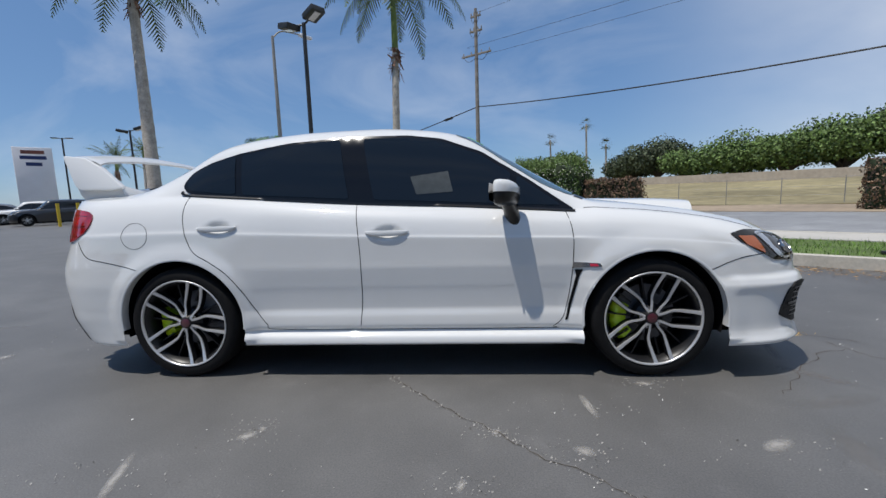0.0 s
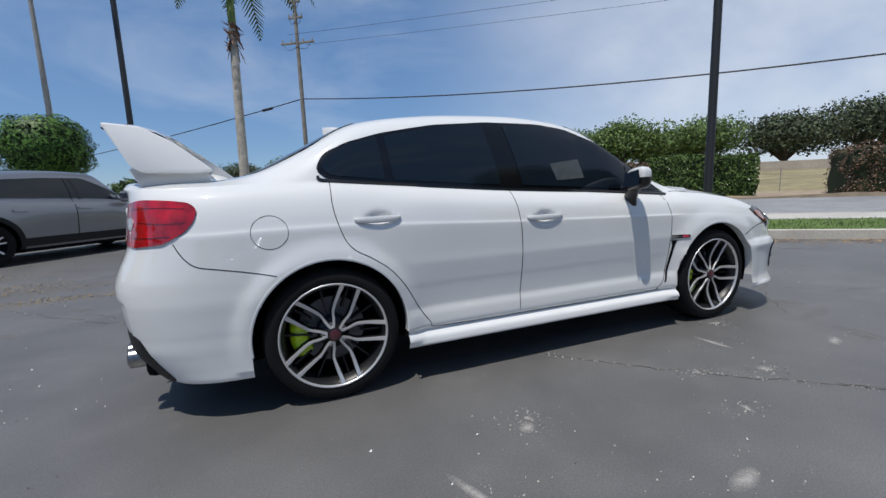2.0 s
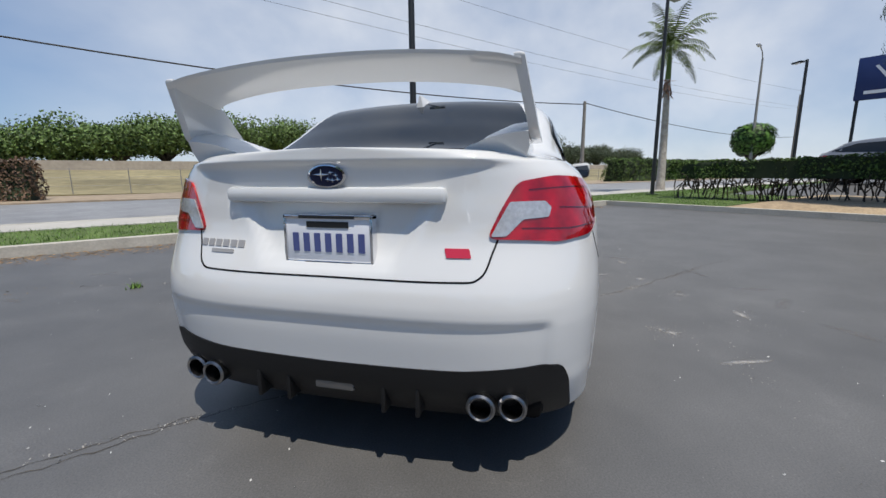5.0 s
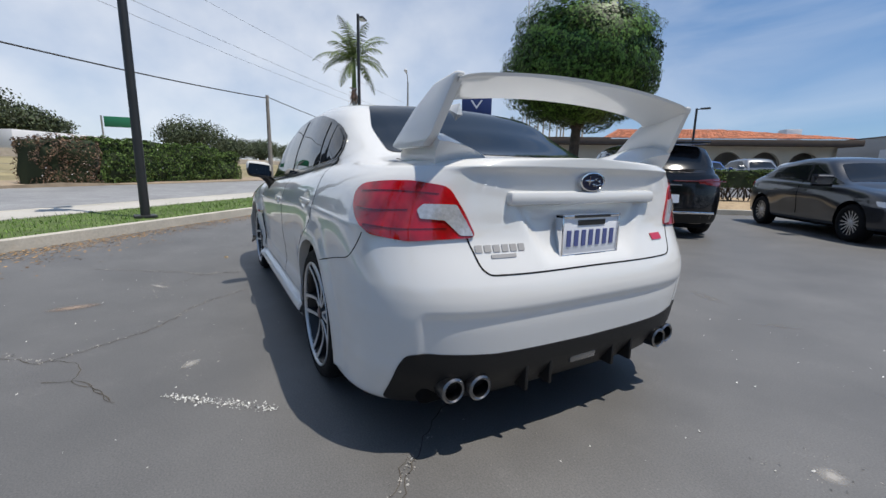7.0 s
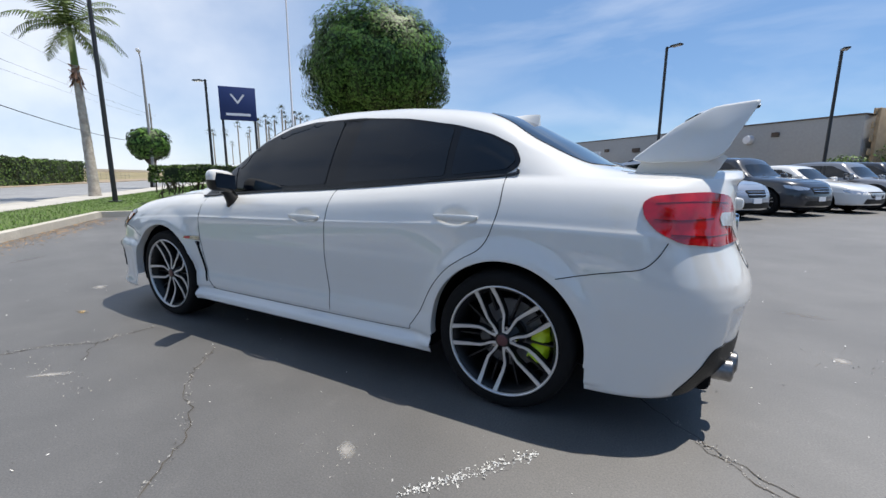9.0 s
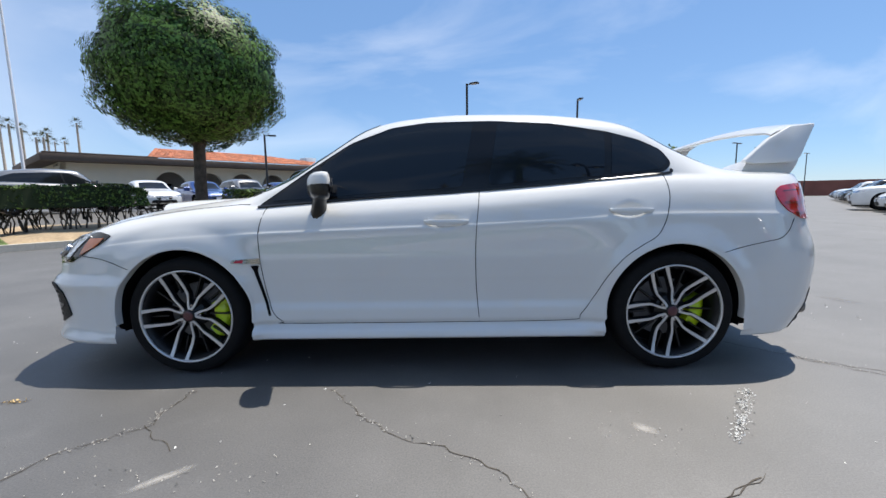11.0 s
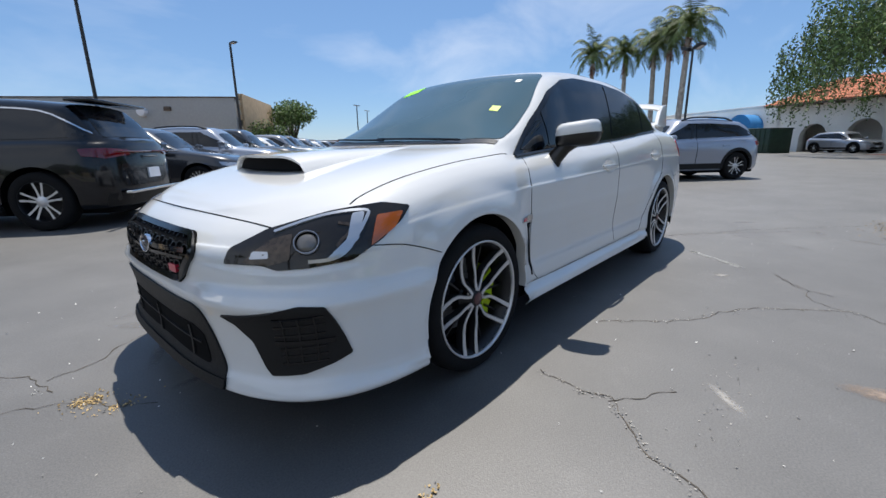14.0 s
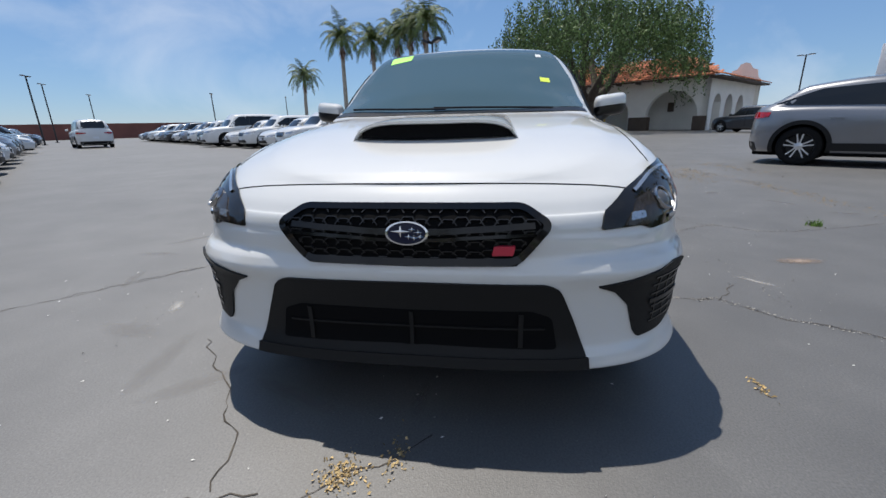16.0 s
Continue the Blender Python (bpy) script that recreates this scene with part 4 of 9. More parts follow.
for s in (1, -1):
    hit, nrm = hero_skin.drop((2.0, 0.72, 0.675), H_WAY)
    bm = bmesh.new()
    b_lathe(bm, [(0.034, 0.006), (0.036, 0.010), (0.0385, 0.010), (0.040, 0.006), (0.040, -0.004)], 28, "z")
    rot = nrm.to_track_quat("Z", "Y").to_matrix().to_4x4()
    bmesh.ops.transform(bm, matrix=Matrix.Translation(hit + nrm * 0.008) @ rot, verts=bm.verts)
    if s < 0:
        bmesh.ops.scale(bm, vec=(1, -1, 1), verts=bm.verts)
    ring_ob = part("projector", bm, M_STEEL, hero, "thin steel ring of the projector")
    bm = bmesh.new()
    b_lathe(bm, [(0.0005, 0.016), (0.016, 0.014), (0.027, 0.008), (0.032, 0.002)], 28, "z")
    bmesh.ops.transform(bm, matrix=Matrix.Translation(hit + nrm * 0.006) @ rot, verts=bm.verts)
    if s < 0:
        bmesh.ops.scale(bm, vec=(1, -1, 1), verts=bm.verts)
    part("projector_lens", bm, M_LENS, ring_ob, "smoky glass projector lens", 60)
both_sides("marker_reflector", [(2.115, 0.59, 0.628), (2.09, 0.65, 0.635), (2.09, 0.65, 0.655), (2.11, 0.60, 0.652)], H_WAY, M_LAMPBRIGHT, "", proud=0.009, depth=0.005, radius=0.006, step=0.02)

TL = [(-2.178, 0.505, 0.815), (-2.165, 0.545, 0.90), (-2.145, 0.600, 0.990), (-2.06, 0.685, 1.003), (-1.95, 0.755, 0.997), (-1.86, 0.785, 0.985), (-1.822, 0.80, 0.958),
      (-1.85, 0.83, 0.908), (-1.91, 0.84, 0.855), (-1.99, 0.82, 0.818), (-2.10, 0.72, 0.803)]
T_WAY = Vector((-0.75, 0.62, 0.15))
both_sides("tail_lamp", TL, T_WAY, M_RED, "red tail lamp", proud=0.007, depth=0.012, radius=0.025, step=0.02)
both_sides("reversing_lamp", [(-2.152, 0.572, 0.928), (-2.092, 0.662, 0.926), (-2.082, 0.678, 0.906), (-2.088, 0.668, 0.877), (-2.132, 0.602, 0.873), (-2.158, 0.556, 0.822), (-2.176, 0.516, 0.822), (-2.163, 0.549, 0.885)],
           T_WAY, M_CLEAR, "clear ribbed reversing lamp", proud=0.010, depth=0.006, radius=0.006, step=0.015)
for pts in ([(-2.12, 0.62, 0.962), (-2.0, 0.74, 0.966), (-1.88, 0.80, 0.960)], [(-2.06, 0.70, 0.905), (-1.97, 0.79, 0.900), (-1.89, 0.83, 0.905)],
            [(-2.14, 0.60, 0.846), (-2.06, 0.74, 0.842), (-1.95, 0.83, 0.850)]):
    g = hero_skin.line(bend(pts, 5), T_WAY, 0.0045, 0.0082, 0.02, depth=0.002)
    for q in (g, mirrored(g)):
        joined("lamp_rib", [q], M_REDDARK, hero, "dark red divider in the tail lamp")

# front face
def yz(pts, x=2.3):
    out = [(x, p[0], p[1]) for p in pts]
    return out + [(x, -p[0], p[1]) for p in reversed(pts) if p[0] > 0.001]


hero_skin.patch("grille", yz(GR), X, M_SEAM, hero, "black honeycomb grille", 0.004, 0.012, 0.025, 0.02)
def ring(pts, way, width, proud, depth, radius=0.02):
    flat = rounded([Vector(p) for p in pts], radius)
    return hero_skin.line(flat, way, width, proud, 0.03, True, depth)


joined("grille_surround", [ring(yz([(p[0] * 0.975, 0.617 + (p[1] - 0.617) * 0.88) for p in GR]), X, 0.022, 0.014, 0.004)], M_GLOSSBLACK, hero, "gloss black surround")


def honeycomb(y0, y1, z0, z1, size, test, way, wall=0.004, proud=0.007):
    """Thin walls of a honeycomb on the skin."""
    out = []
    w, hgt = size * 1.5, size * math.sqrt(3)
    k = 0
    y = y0
    while y < y1:
        z = z0 + (hgt / 2 if k % 2 else 0)
        while z < z1:
            for a in (0, 60, 120):
                p = [Vector((2.3, y + size * math.cos(radians(q)), z + 0.62 * size * math.sin(radians(q)))) for q in (a, a + 60)]
                if all(test(q.y, q.z) for q in p):
                    out.append(hero_skin.line(p, way, wall, proud, 0.05, depth=0.002))
            z += hgt * 0.62
        y += w
        k += 1
    return out


joined("grille_mesh", honeycomb(-0.39, 0.39, 0.54, 0.70, 0.026, lambda y, z: in_outline(abs(y), z, [(-0.1, 0.692), (0.325, 0.692), (0.395, 0.652), (0.31, 0.542), (-0.1, 0.540)]), X, 0.0032, 0.012), M_MESH, hero, "honeycomb bars")
joined("grille_bar", [hero_skin.line([(2.3, -0.36, 0.645 + dz), (2.3, -0.08, 0.631 + dz), (2.3, 0.08, 0.631 + dz), (2.3, 0.36, 0.645 + dz)], X, bw, 0.016, 0.03, depth=0.004) for dz, bw in ((0.0, 0.018), (-0.022, 0.010))], M_GLOSSBLACK, hero, "gloss black cross bar")
hero_skin.patch("lower_grille", yz(LI), X, M_PLASTIC, hero, "black lower air intake", 0.007, 0.014, 0.025, 0.02)
# flat black patch imitates the shaded depth of the intake
hero_skin.patch("intake_opening", yz([(0.0, 0.388), (0.36, 0.392), (0.42, 0.37), (0.44, 0.262), (0.0, 0.268)]), X, M_SEAM, hero, "black patch for the shade in the intake opening", 0.009, 0.004, 0.025, 0.015)
for slat in ([hero_skin.line([(2.3, -0.40, z), (2.3, 0.40, z)], X, 0.006, 0.014, 0.04, depth=0.002) for z in (0.335,)]
       + [hero_skin.line([(2.3, 0.0, 0.27), (2.3, 0.0, 0.385)], X, 0.012, 0.016, 0.04, depth=0.002),
          hero_skin.line([(2.3, 0.33, 0.27), (2.3, 0.33, 0.385)], X, 0.014, 0.014, 0.04, depth=0.002), hero_skin.line([(2.3, -0.33, 0.27), (2.3, -0.33, 0.385)], X, 0.014, 0.014, 0.04, depth=0.002)]):
    joined("intake_slat", [slat], M_PLASTIC, hero)
joined("chin_lip", [hero_skin.line([(2.3, -0.535, 0.222), (2.3, -0.3, 0.222), (2.3, 0.3, 0.222), (2.3, 0.535, 0.222)], X, 0.034, 0.012, 0.03, depth=0.02)], M_PLASTIC, hero, "black chin spoiler")
FB = [(2.245, 0.545, 0.467), (2.20, 0.64, 0.482), (2.10, 0.78, 0.515), (2.045, 0.835, 0.508), (2.015, 0.862, 0.40), (1.995, 0.870, 0.338), (2.03, 0.83, 0.312), (2.09, 0.765, 0.282), (2.155, 0.685, 0.274),
      (2.17, 0.672, 0.30), (2.195, 0.650, 0.39), (2.225, 0.600, 0.445)]
F_WAY = Vector((0.80, 0.58, 0.0))
both_sides("fog_lamp_bezel", FB, F_WAY, M_PLASTIC, "black corner vent with mesh", proud=0.007, depth=0.018, radius=0.01, step=0.014)
for s in (1, -1):
    bars = []
    for z in (0.475, 0.445, 0.415, 0.37, 0.345, 0.32):
        bars.append(hero_skin.line([(2.15 - 0.02 * (z < 0.4), 0.715, z), (2.045, 0.822, z + 0.008)], F_WAY, 0.006, 0.010, 0.03, depth=0.003))
    for y in (0.73, 0.765, 0.80):
        bars.append(hero_skin.line([(2.24 - (y - 0.6) * 0.9, y, 0.32), (2.24 - (y - 0.6) * 0.9, y, 0.48)], F_WAY, 0.005, 0.009, 0.03, depth=0.003))
    bars.append(hero_skin.line([(2.145, 0.71, 0.392), (2.03, 0.84, 0.396)], F_WAY, 0.014, 0.012, 0.03, depth=0.003))
    joined("vent_mesh", bars if s > 0 else [mirrored(b) for b in bars], M_GLOSSBLACK, hero)


# emblems
def emblem(x, z, way, tilt, w=0.062, hgt=0.034):
    hit, nrm = hero_skin.drop((x, 0, z), way)
    rot = nrm.to_track_quat("Z", "Y").to_matrix().to_4x4()
    m = Matrix.Translation(hit + nrm * 0.018) @ rot
    def oval(r0, r1, z0, z1, k=40):
        v, f = [], []
        for i in range(k):
            a = 2 * math.pi * i / k
            v += [Vector((w * r0 * math.cos(a), hgt * r0 * math.sin(a), z0)), Vector((w * r1 * math.cos(a), hgt * r1 * math.sin(a), z1))]
        for i in range(k):
            j = (i + 1) % k
            f.append((2 * i, 2 * i + 1, 2 * j + 1, 2 * j))
        return [m @ q for q in v], f
    em = joined("emblem", [oval(1.0, 1.02, -0.02, 0.003), oval(1.02, 0.91, 0.003, 0.004), oval(0.91, 0.88, 0.004, 0.0)], M_CHROME, hero, "oval chrome-rimmed emblem")
    disc_v, disc_f = oval(0.89, 0.001, 0.0005, 0.002)
    mesh("emblem_field", disc_v, disc_f, M_BLUE, em, "dark blue enamel")
    def bar(cx, cy, lx, ly):
        v = [m @ Vector(q) for q in ((cx - lx, cy, 0.003), (cx, cy - ly * 0.22, 0.003), (cx + lx, cy, 0.003), (cx, cy + ly * 0.22, 0.003),
                                     (cx, cy - ly, 0.003), (cx + lx * 0.12, cy, 0.0045), (cx, cy + ly, 0.003), (cx - lx * 0.12, cy, 0.0045))]
        return v, [(0, 1, 5), (0, 5, 3), (1, 2, 5), (2, 3, 5), (4, 5, 7), (5, 6, 7)]
    joined("emblem_mark", [bar(-0.018, 0.005, 0.030, 0.020)] + [bar(cx, cy, 0.012, 0.009) for cx, cy in ((0.016, 0.011), (0.034, 0.003), (0.006, -0.010), (0.022, -0.013), (0.040, -0.010))],
           M_CHROME, em, "plain silver marks", 0)


emblem(2.3, 0.628, X, 0)
emblem(-2.25, 1.012, XR, 0, 0.066, 0.036)
for y, z, way, xx, wdt in ((0.275, 0.580, X, 2.3, 0.033), (-0.43, 0.775, XR, -2.25, 0.042)):
    hero_skin.patch("badge", [(xx, y - wdt, z - 0.014), (xx, y + wdt * 0.8, z - 0.014), (xx, y + wdt, z + 0.014), (xx, y - wdt * 0.8, z + 0.014)], way, M_BADGE, hero, "small pink-red badge", 0.016 if xx > 0 else 0.004, 0.014, 0.02, 0.004)

# behind: plate, garnish, apron, exhausts
bm = bmesh.new()
b_box(bm, -2.222, -2.15, -0.392, 0.392, 0.925, 0.976, 0.016)
part("trunk_garnish", bm, M_WHITE, hero, "white moulding above the plate")
bm = bmesh.new()
b_box(bm, -2.232, -2.196, -0.158, 0.158, 0.722, 0.884, 0.006)
plate = part("number_plate", bm, M_PLATE, hero, "white number plate in a chrome frame")
bm = bmesh.new()
for q in ((-0.160, 0.160, 0.874, 0.888), (-0.160, 0.160, 0.718, 0.736), (-0.160, -0.150, 0.718, 0.888), (0.150, 0.160, 0.718, 0.888)):
    b_box(bm, -2.238, -2.2, *q, 0.003)
part("plate_frame", bm, M_CHROME, plate, "chrome plate frame")
for i in range(7):
    y = 0.118 - i * 0.0395
    bm = bmesh.new()
    b_box(bm, -2.2345, -2.2315, y - 0.011, y + 0.011, 0.766, 0.828)
    part("plate_bar", bm, M_PLATEBLUE, plate, "plain dark blue bar")
for x0, x1, w, z0, z1 in ((-2.2395, -2.236, 0.10, 0.876, 0.886), (-2.2395, -2.236, 0.085, 0.720, 0.734), (-2.2345, -2.2315, 0.075, 0.846, 0.866)):
    bm = bmesh.new()
    b_box(bm, x0, x1, -w, w, z0, z1)
    part("frame_bar", bm, M_INK, plate, "plain dark bar")
for i in range(6):
    y = 0.525 - i * 0.034
    hero_skin.patch("nameplate_letter", [(-2.3, y, 0.768), (-2.3, y - 0.026, 0.768), (-2.3, y - 0.026, 0.792), (-2.3, y, 0.792)], XR, M_NAMEPLATE, hero, "chrome letter-sized bar", 0.003, 0.003, 0.03, 0.003)
hero_skin.patch("nameplate_letter", [(-2.3, 0.47, 0.748), (-2.3, 0.37, 0.748), (-2.3, 0.37, 0.760), (-2.3, 0.47, 0.760)], XR, M_NAMEPLATE, hero, "chrome bar", 0.003, 0.003, 0.03, 0.003)

hero_skin.patch("rear_diffuser", yz([(0.0, 0.398), (0.45, 0.405), (0.70, 0.425), (0.752, 0.418), (0.775, 0.36), (0.790, 0.20), (0.0, 0.20)], -2.3), XR, M_PLASTIC, hero, "black rear diffuser", 0.004, 0.02, 0.04, 0.03)
for y in (-0.30, -0.18, 0.18, 0.30):
    bm = bmesh.new()
    b_box(bm, -2.252, -2.03, y - 0.008, y + 0.008, 0.225, 0.335, 0.004)
    part("diffuser_fin", bm, M_PLASTIC, hero)
bm = bmesh.new()
b_box(bm, -2.25, -2.16, -0.075, 0.075, 0.285, 0.345, 0.01)
part("fog_lamp_housing", bm, M_LENS, hero, "clear centre lamp in the diffuser")
for y in (0.605, 0.508, -0.508, -0.605):
    bm = bmesh.new()
    b_lathe(bm, [(0.036, 0.0), (0.040, -0.004), (0.047, 0.002), (0.047, 0.16), (0.036, 0.16), (0.034, 0.0)], 28, "y", closed=True)
    bmesh.ops.rotate(bm, matrix=Matrix.Rotation(radians(-90), 3, "Z"), verts=bm.verts)
    bmesh.ops.translate(bm, vec=(-2.222 if abs(y) > 0.55 else -2.246, y, 0.284), verts=bm.verts)
    tip = part("exhaust_tip", bm, M_EXHAUST, hero, "polished steel exhaust tip")
    bm = bmesh.new()
    # black disc across the pipe stands for the shade inside it
    bmesh.ops.create_circle(bm, cap_ends=True, radius=0.036, segments=24, matrix=Matrix.Translation((-2.175, y, 0.286)) @ Matrix.Rotation(radians(90), 4, "Y"))
    part("exhaust_bore", bm, M_SEAM, tip)
for s in (1, -1):
    bm = bmesh.new()
    b_box(bm, -2.195, -2.05, s * 0.555 - 0.10, s * 0.555 + 0.10, 0.325, 0.362, 0.012)
    part("exhaust_cutout", bm, M_PLASTIC, hero)
bm = bmesh.new()
b_box(bm, -2.0, 1.95, -0.60, 0.60, 0.16, 0.30, 0.03)
b_box(bm, -0.93, 0.93, -0.82, 0.82, 0.19, 0.28, 0.02)
b_box(bm, -2.15, -1.6, -0.70, 0.70, 0.205, 0.42, 0.03)
b_box(bm, 1.7, 2.08, -0.62, 0.62, 0.205, 0.45, 0.03)
part("underbody", bm, M_SEAM, hero, "dark underbody")
# wheel wells and arch lips
for ax in (1.325, -1.325):
    for s in (1, -1):
        v, f = [], []
        k = 30
        for i in range(k + 1):
            a = math.pi * (i / k) * 1.16 - 0.08 * math.pi
            for yy in (0.50, 0.86):
                v.append(Vector((ax + 0.372 * math.cos(a), s * yy, 0.335 + 0.372 * math.sin(a))))
        for i in range(k):
            f.append((2 * i, 2 * i + 1, 2 * i + 3, 2 * i + 2))
        c = len(v)
        v.append(Vector((ax, s * 0.50, 0.335)))
        f += [(c, 2 * i, 2 * i + 2) for i in range(k)]
        mesh("wheel_well", v, f, M_SEAM, hero, "dark wheel well")
        pts = [(ax + 0.368 * math.cos(a), s * 0.9, 0.335 + 0.368 * math.sin(a)) for a in np.linspace(-0.12, math.pi + 0.12, 40)]
        hits = [hero_skin.drop(p, Y * s)[0] for p in pts]
        v, f = [], []
        for hp, p in zip(hits, pts):
            d = Vector((p[0] - ax, 0, p[2] - 0.335)).normalized()
            v += [hp + d * 0.010 + Vector((0, s * 0.0004, 0)), hp + d * 0.004 + Vector((0, s * 0.0022, 0)), hp + Vector((0, s * 0.0015, 0)), hp - d * 0.004, hp - d * 0.002 - Vector((0, s * 0.05, 0))]
        for i in range(len(hits) - 1):
            for q in range(4):
                f.append((5 * i + q, 5 * i + q + 1, 5 * i + 6 + q, 5 * i + 5 + q))
        mesh("arch_lip", v, f if s < 0 else [q[::-1] for q in f], M_WHITE, hero)
# side vent with its badge
for s in (False, True):
    hero_skin.patch("fender_vent", [(0.912, 0.9, 0.605), (0.952, 0.9, 0.605), (0.938, 0.9, 0.575), (0.875, 0.9, 0.325), (0.862, 0.9, 0.325), (0.918, 0.9, 0.57)], Y, M_SEAM, hero, "black slot behind the wheel", 0.003, 0.01, 0.03, 0.004, mirror=s)
    hero_skin.patch("fender_badge", [(0.90, 0.9, 0.612), (1.045, 0.9, 0.622), (1.035, 0.9, 0.640), (0.90, 0.9, 0.645)], Y, M_STEEL, hero, "silver trim with a badge", 0.006, 0.008, 0.03, 0.006, mirror=s)
    hero_skin.patch("fender_badge", [(0.99, 0.9, 0.622), (1.03, 0.9, 0.625), (1.02, 0.9, 0.637), (0.985, 0.9, 0.637)], Y, M_BADGE, hero, "small pink-red badge", 0.009, 0.008, 0.03, 0.003, mirror=s)
# door handles
for s in (1, -1):
    for x0, x1, z in HANDLES:
        pts = [Vector((x0 + (x1 - x0) * k / 14, 0.9, z + 0.005)) for k in range(15)]
        a, b = hero_skin.drop(pts[0], Y)[0], hero_skin.drop(pts[-1], Y)[0]
        hits = [(a.lerp(b, k / 14), Y) for k in range(15)]
        v, f = [], []
        n = len(hits)
        for i, (hp, nn) in enumerate(hits):
            t = i / (n - 1)
            swell = math.sin(math.pi * t)**0.4
            hh = 0.006 + 0.011 * swell
            out = hp + nn * (0.002 + 0.014 * swell)
            for k in range(8):
                a = 2 * math.pi * (k + 0.5) / 8
                ca, sa = math.copysign(abs(math.cos(a))**0.6, math.cos(a)), math.copysign(abs(math.sin(a))**0.6, math.sin(a))
                v.append(out + Vector((0, 0, 1)) * (hh * ca - 0.006 * swell) + nn * 0.008 * sa)
        for i in range(n - 1):
            for k in range(8):
                f.append((8 * i + k, 8 * i + (k + 1) % 8, 8 * i + 8 + (k + 1) % 8, 8 * i + 8 + k))
        f += [tuple(range(8))[::-1], tuple(8 * (n - 1) + k for k in range(8))]
        piece = (v, f) if s > 0 else mirrored((v, f))
        joined("door_handle", [piece], M_WHITE, hero, "white pull handle")

# hood scoop
UP = Vector((0, 0, 1))
v, f = [], []
NX, NY = 20, 24
for i in range(NX + 1):
    t = i / NX
    for j in range(NY + 1):
        q = -1 + 2 * j / NY
        w = 0.325 * (1 - 0.14 * t)
        x, y = 1.815 - 0.035 * abs(q)**2 - 0.74 * t, w * q
        base = hero_skin.drop((x, y, 1), UP)[0].z
        hgt = 0.078 * (1 - t)**1.15 * max(0, 1 - abs(q)**5)**0.6
        v.append(Vector((x, y, base - 0.002 + hgt)))
for i in range(NX):
    for j in range(NY):
        a = i * (NY + 1) + j
        f.append((a, a + 1, a + NY + 2, a + NY + 1))
scoop = mesh("hood_scoop", v, f, M_WHITE, hero, "raised white intake scoop", 60)
v, f = [], []
for j in range(NY + 1):
    q = -1 + 2 * j / NY
    y = 0.325 * q
    x = 1.815 - 0.035 * abs(q)**2
    base = hero_skin.drop((x, y, 1), UP)[0].z
    hgt = 0.078 * max(0, 1 - abs(q)**5)**0.6
    top = base - 0.002 + hgt
    v += [Vector((x, y, top)), Vector((x - 0.002, y, top - 0.010 * min(1, hgt / 0.05))), Vector((x - 0.03, y * 0.985, top - 0.014 * min(1, hgt / 0.05)))]
for j in range(NY):
    for k in range(2):
        a = 3 * j + k
        f.append((a, a + 3, a + 4, a + 1))
mesh("scoop_lip", v, f, M_WHITE, scoop, "", 60)
v, f = [], []
for j in range(1, NY):
    q = -1 + 2 * j / NY
    y = 0.315 * q
    x = 1.790 - 0.035 * abs(q)**2
    base = hero_skin.drop((x, y, 1), UP)[0].z
    hgt = 0.070 * max(0, 1 - abs(q)**5)**0.6
    v += [Vector((x + 0.012, y, base + 0.004)), Vector((x, y, base - 0.004 + hgt))]
for j in range(NY - 2):
    f.append((2 * j, 2 * j + 2, 2 * j + 3, 2 * j + 1))
# black sheet closes the mouth and stands for the shade within
mesh("scoop_mouth", v, f, M_SEAM, scoop, "black sheet for the shade in the scoop mouth", 0)

# door mirrors
for s in (1, -1):
    def blob(z_low, z_high, nu=20, nv=10):
        vv, ff = [], []
        for i in range(nv + 1):
            z = z_low + (z_high - z_low) * i / nv
            k = max(0.0, 1 - abs(z)**3.2)**(1 / 2.6)
            for j in range(nu):
                a = 2 * math.pi * j / nu
                cx, cy = math.copysign(abs(math.cos(a))**0.75, math.cos(a)), math.copysign(abs(math.sin(a))**0.75, math.sin(a))
                x = 0.075 * cx * k if cx > 0 else 0.045 * cx * (0.6 + 0.4 * k)
                y = 0.102 * cy * (0.55 + 0.45 * k)
                vv.append(Vector((0.535 + x - 0.35 * y, s * (0.918 + y), 1.022 + 0.066 * z + 0.12 * y)))
        for i in range(nv):
            for j in range(nu):
                ff.append((i * nu + j, i * nu + (j + 1) % nu, (i + 1) * nu + (j + 1) % nu, (i + 1) * nu + j))
        ff += [tuple(range(nu))[::-1], tuple(nv * nu + j for j in range(nu))]
        if s < 0:
            ff = [q[::-1] for q in ff]
        return vv, ff
    mv, mf = blob(-0.02, 1.0)
    mir = mesh("door_mirror", mv, mf, M_WHITE, hero, "white-capped door mirror on a black stalk", 50)
    mv, mf = blob(-1.0, -0.04)
    mesh("mirror_base", mv, mf, M_TRIM, mir, "black lower shell", 50)
    bm = bmesh.new()
    b_tube(bm, [(0.60, s * 0.80, 0.845), (0.585, s * 0.815, 0.90), (0.565, s * 0.86, 0.955), (0.55, s * 0.90, 0.99)], [0.045, 0.042, 0.036, 0.04], 12)
    part("mirror_stalk", bm, M_TRIM, mir, "black mirror stalk", 60)
    gv = [Vector((0.484 - 0.35 * y, s * (0.918 + y), 1.022 + z + 0.12 * y)) for y, z in ((-0.085, -0.045), (0.085, -0.045), (0.095, 0.0), (0.08, 0.045), (-0.08, 0.045))]
    mesh("mirror_glass", gv, [tuple(range(5))[::s]], M_CHROME, mir, "mirror glass", 0)

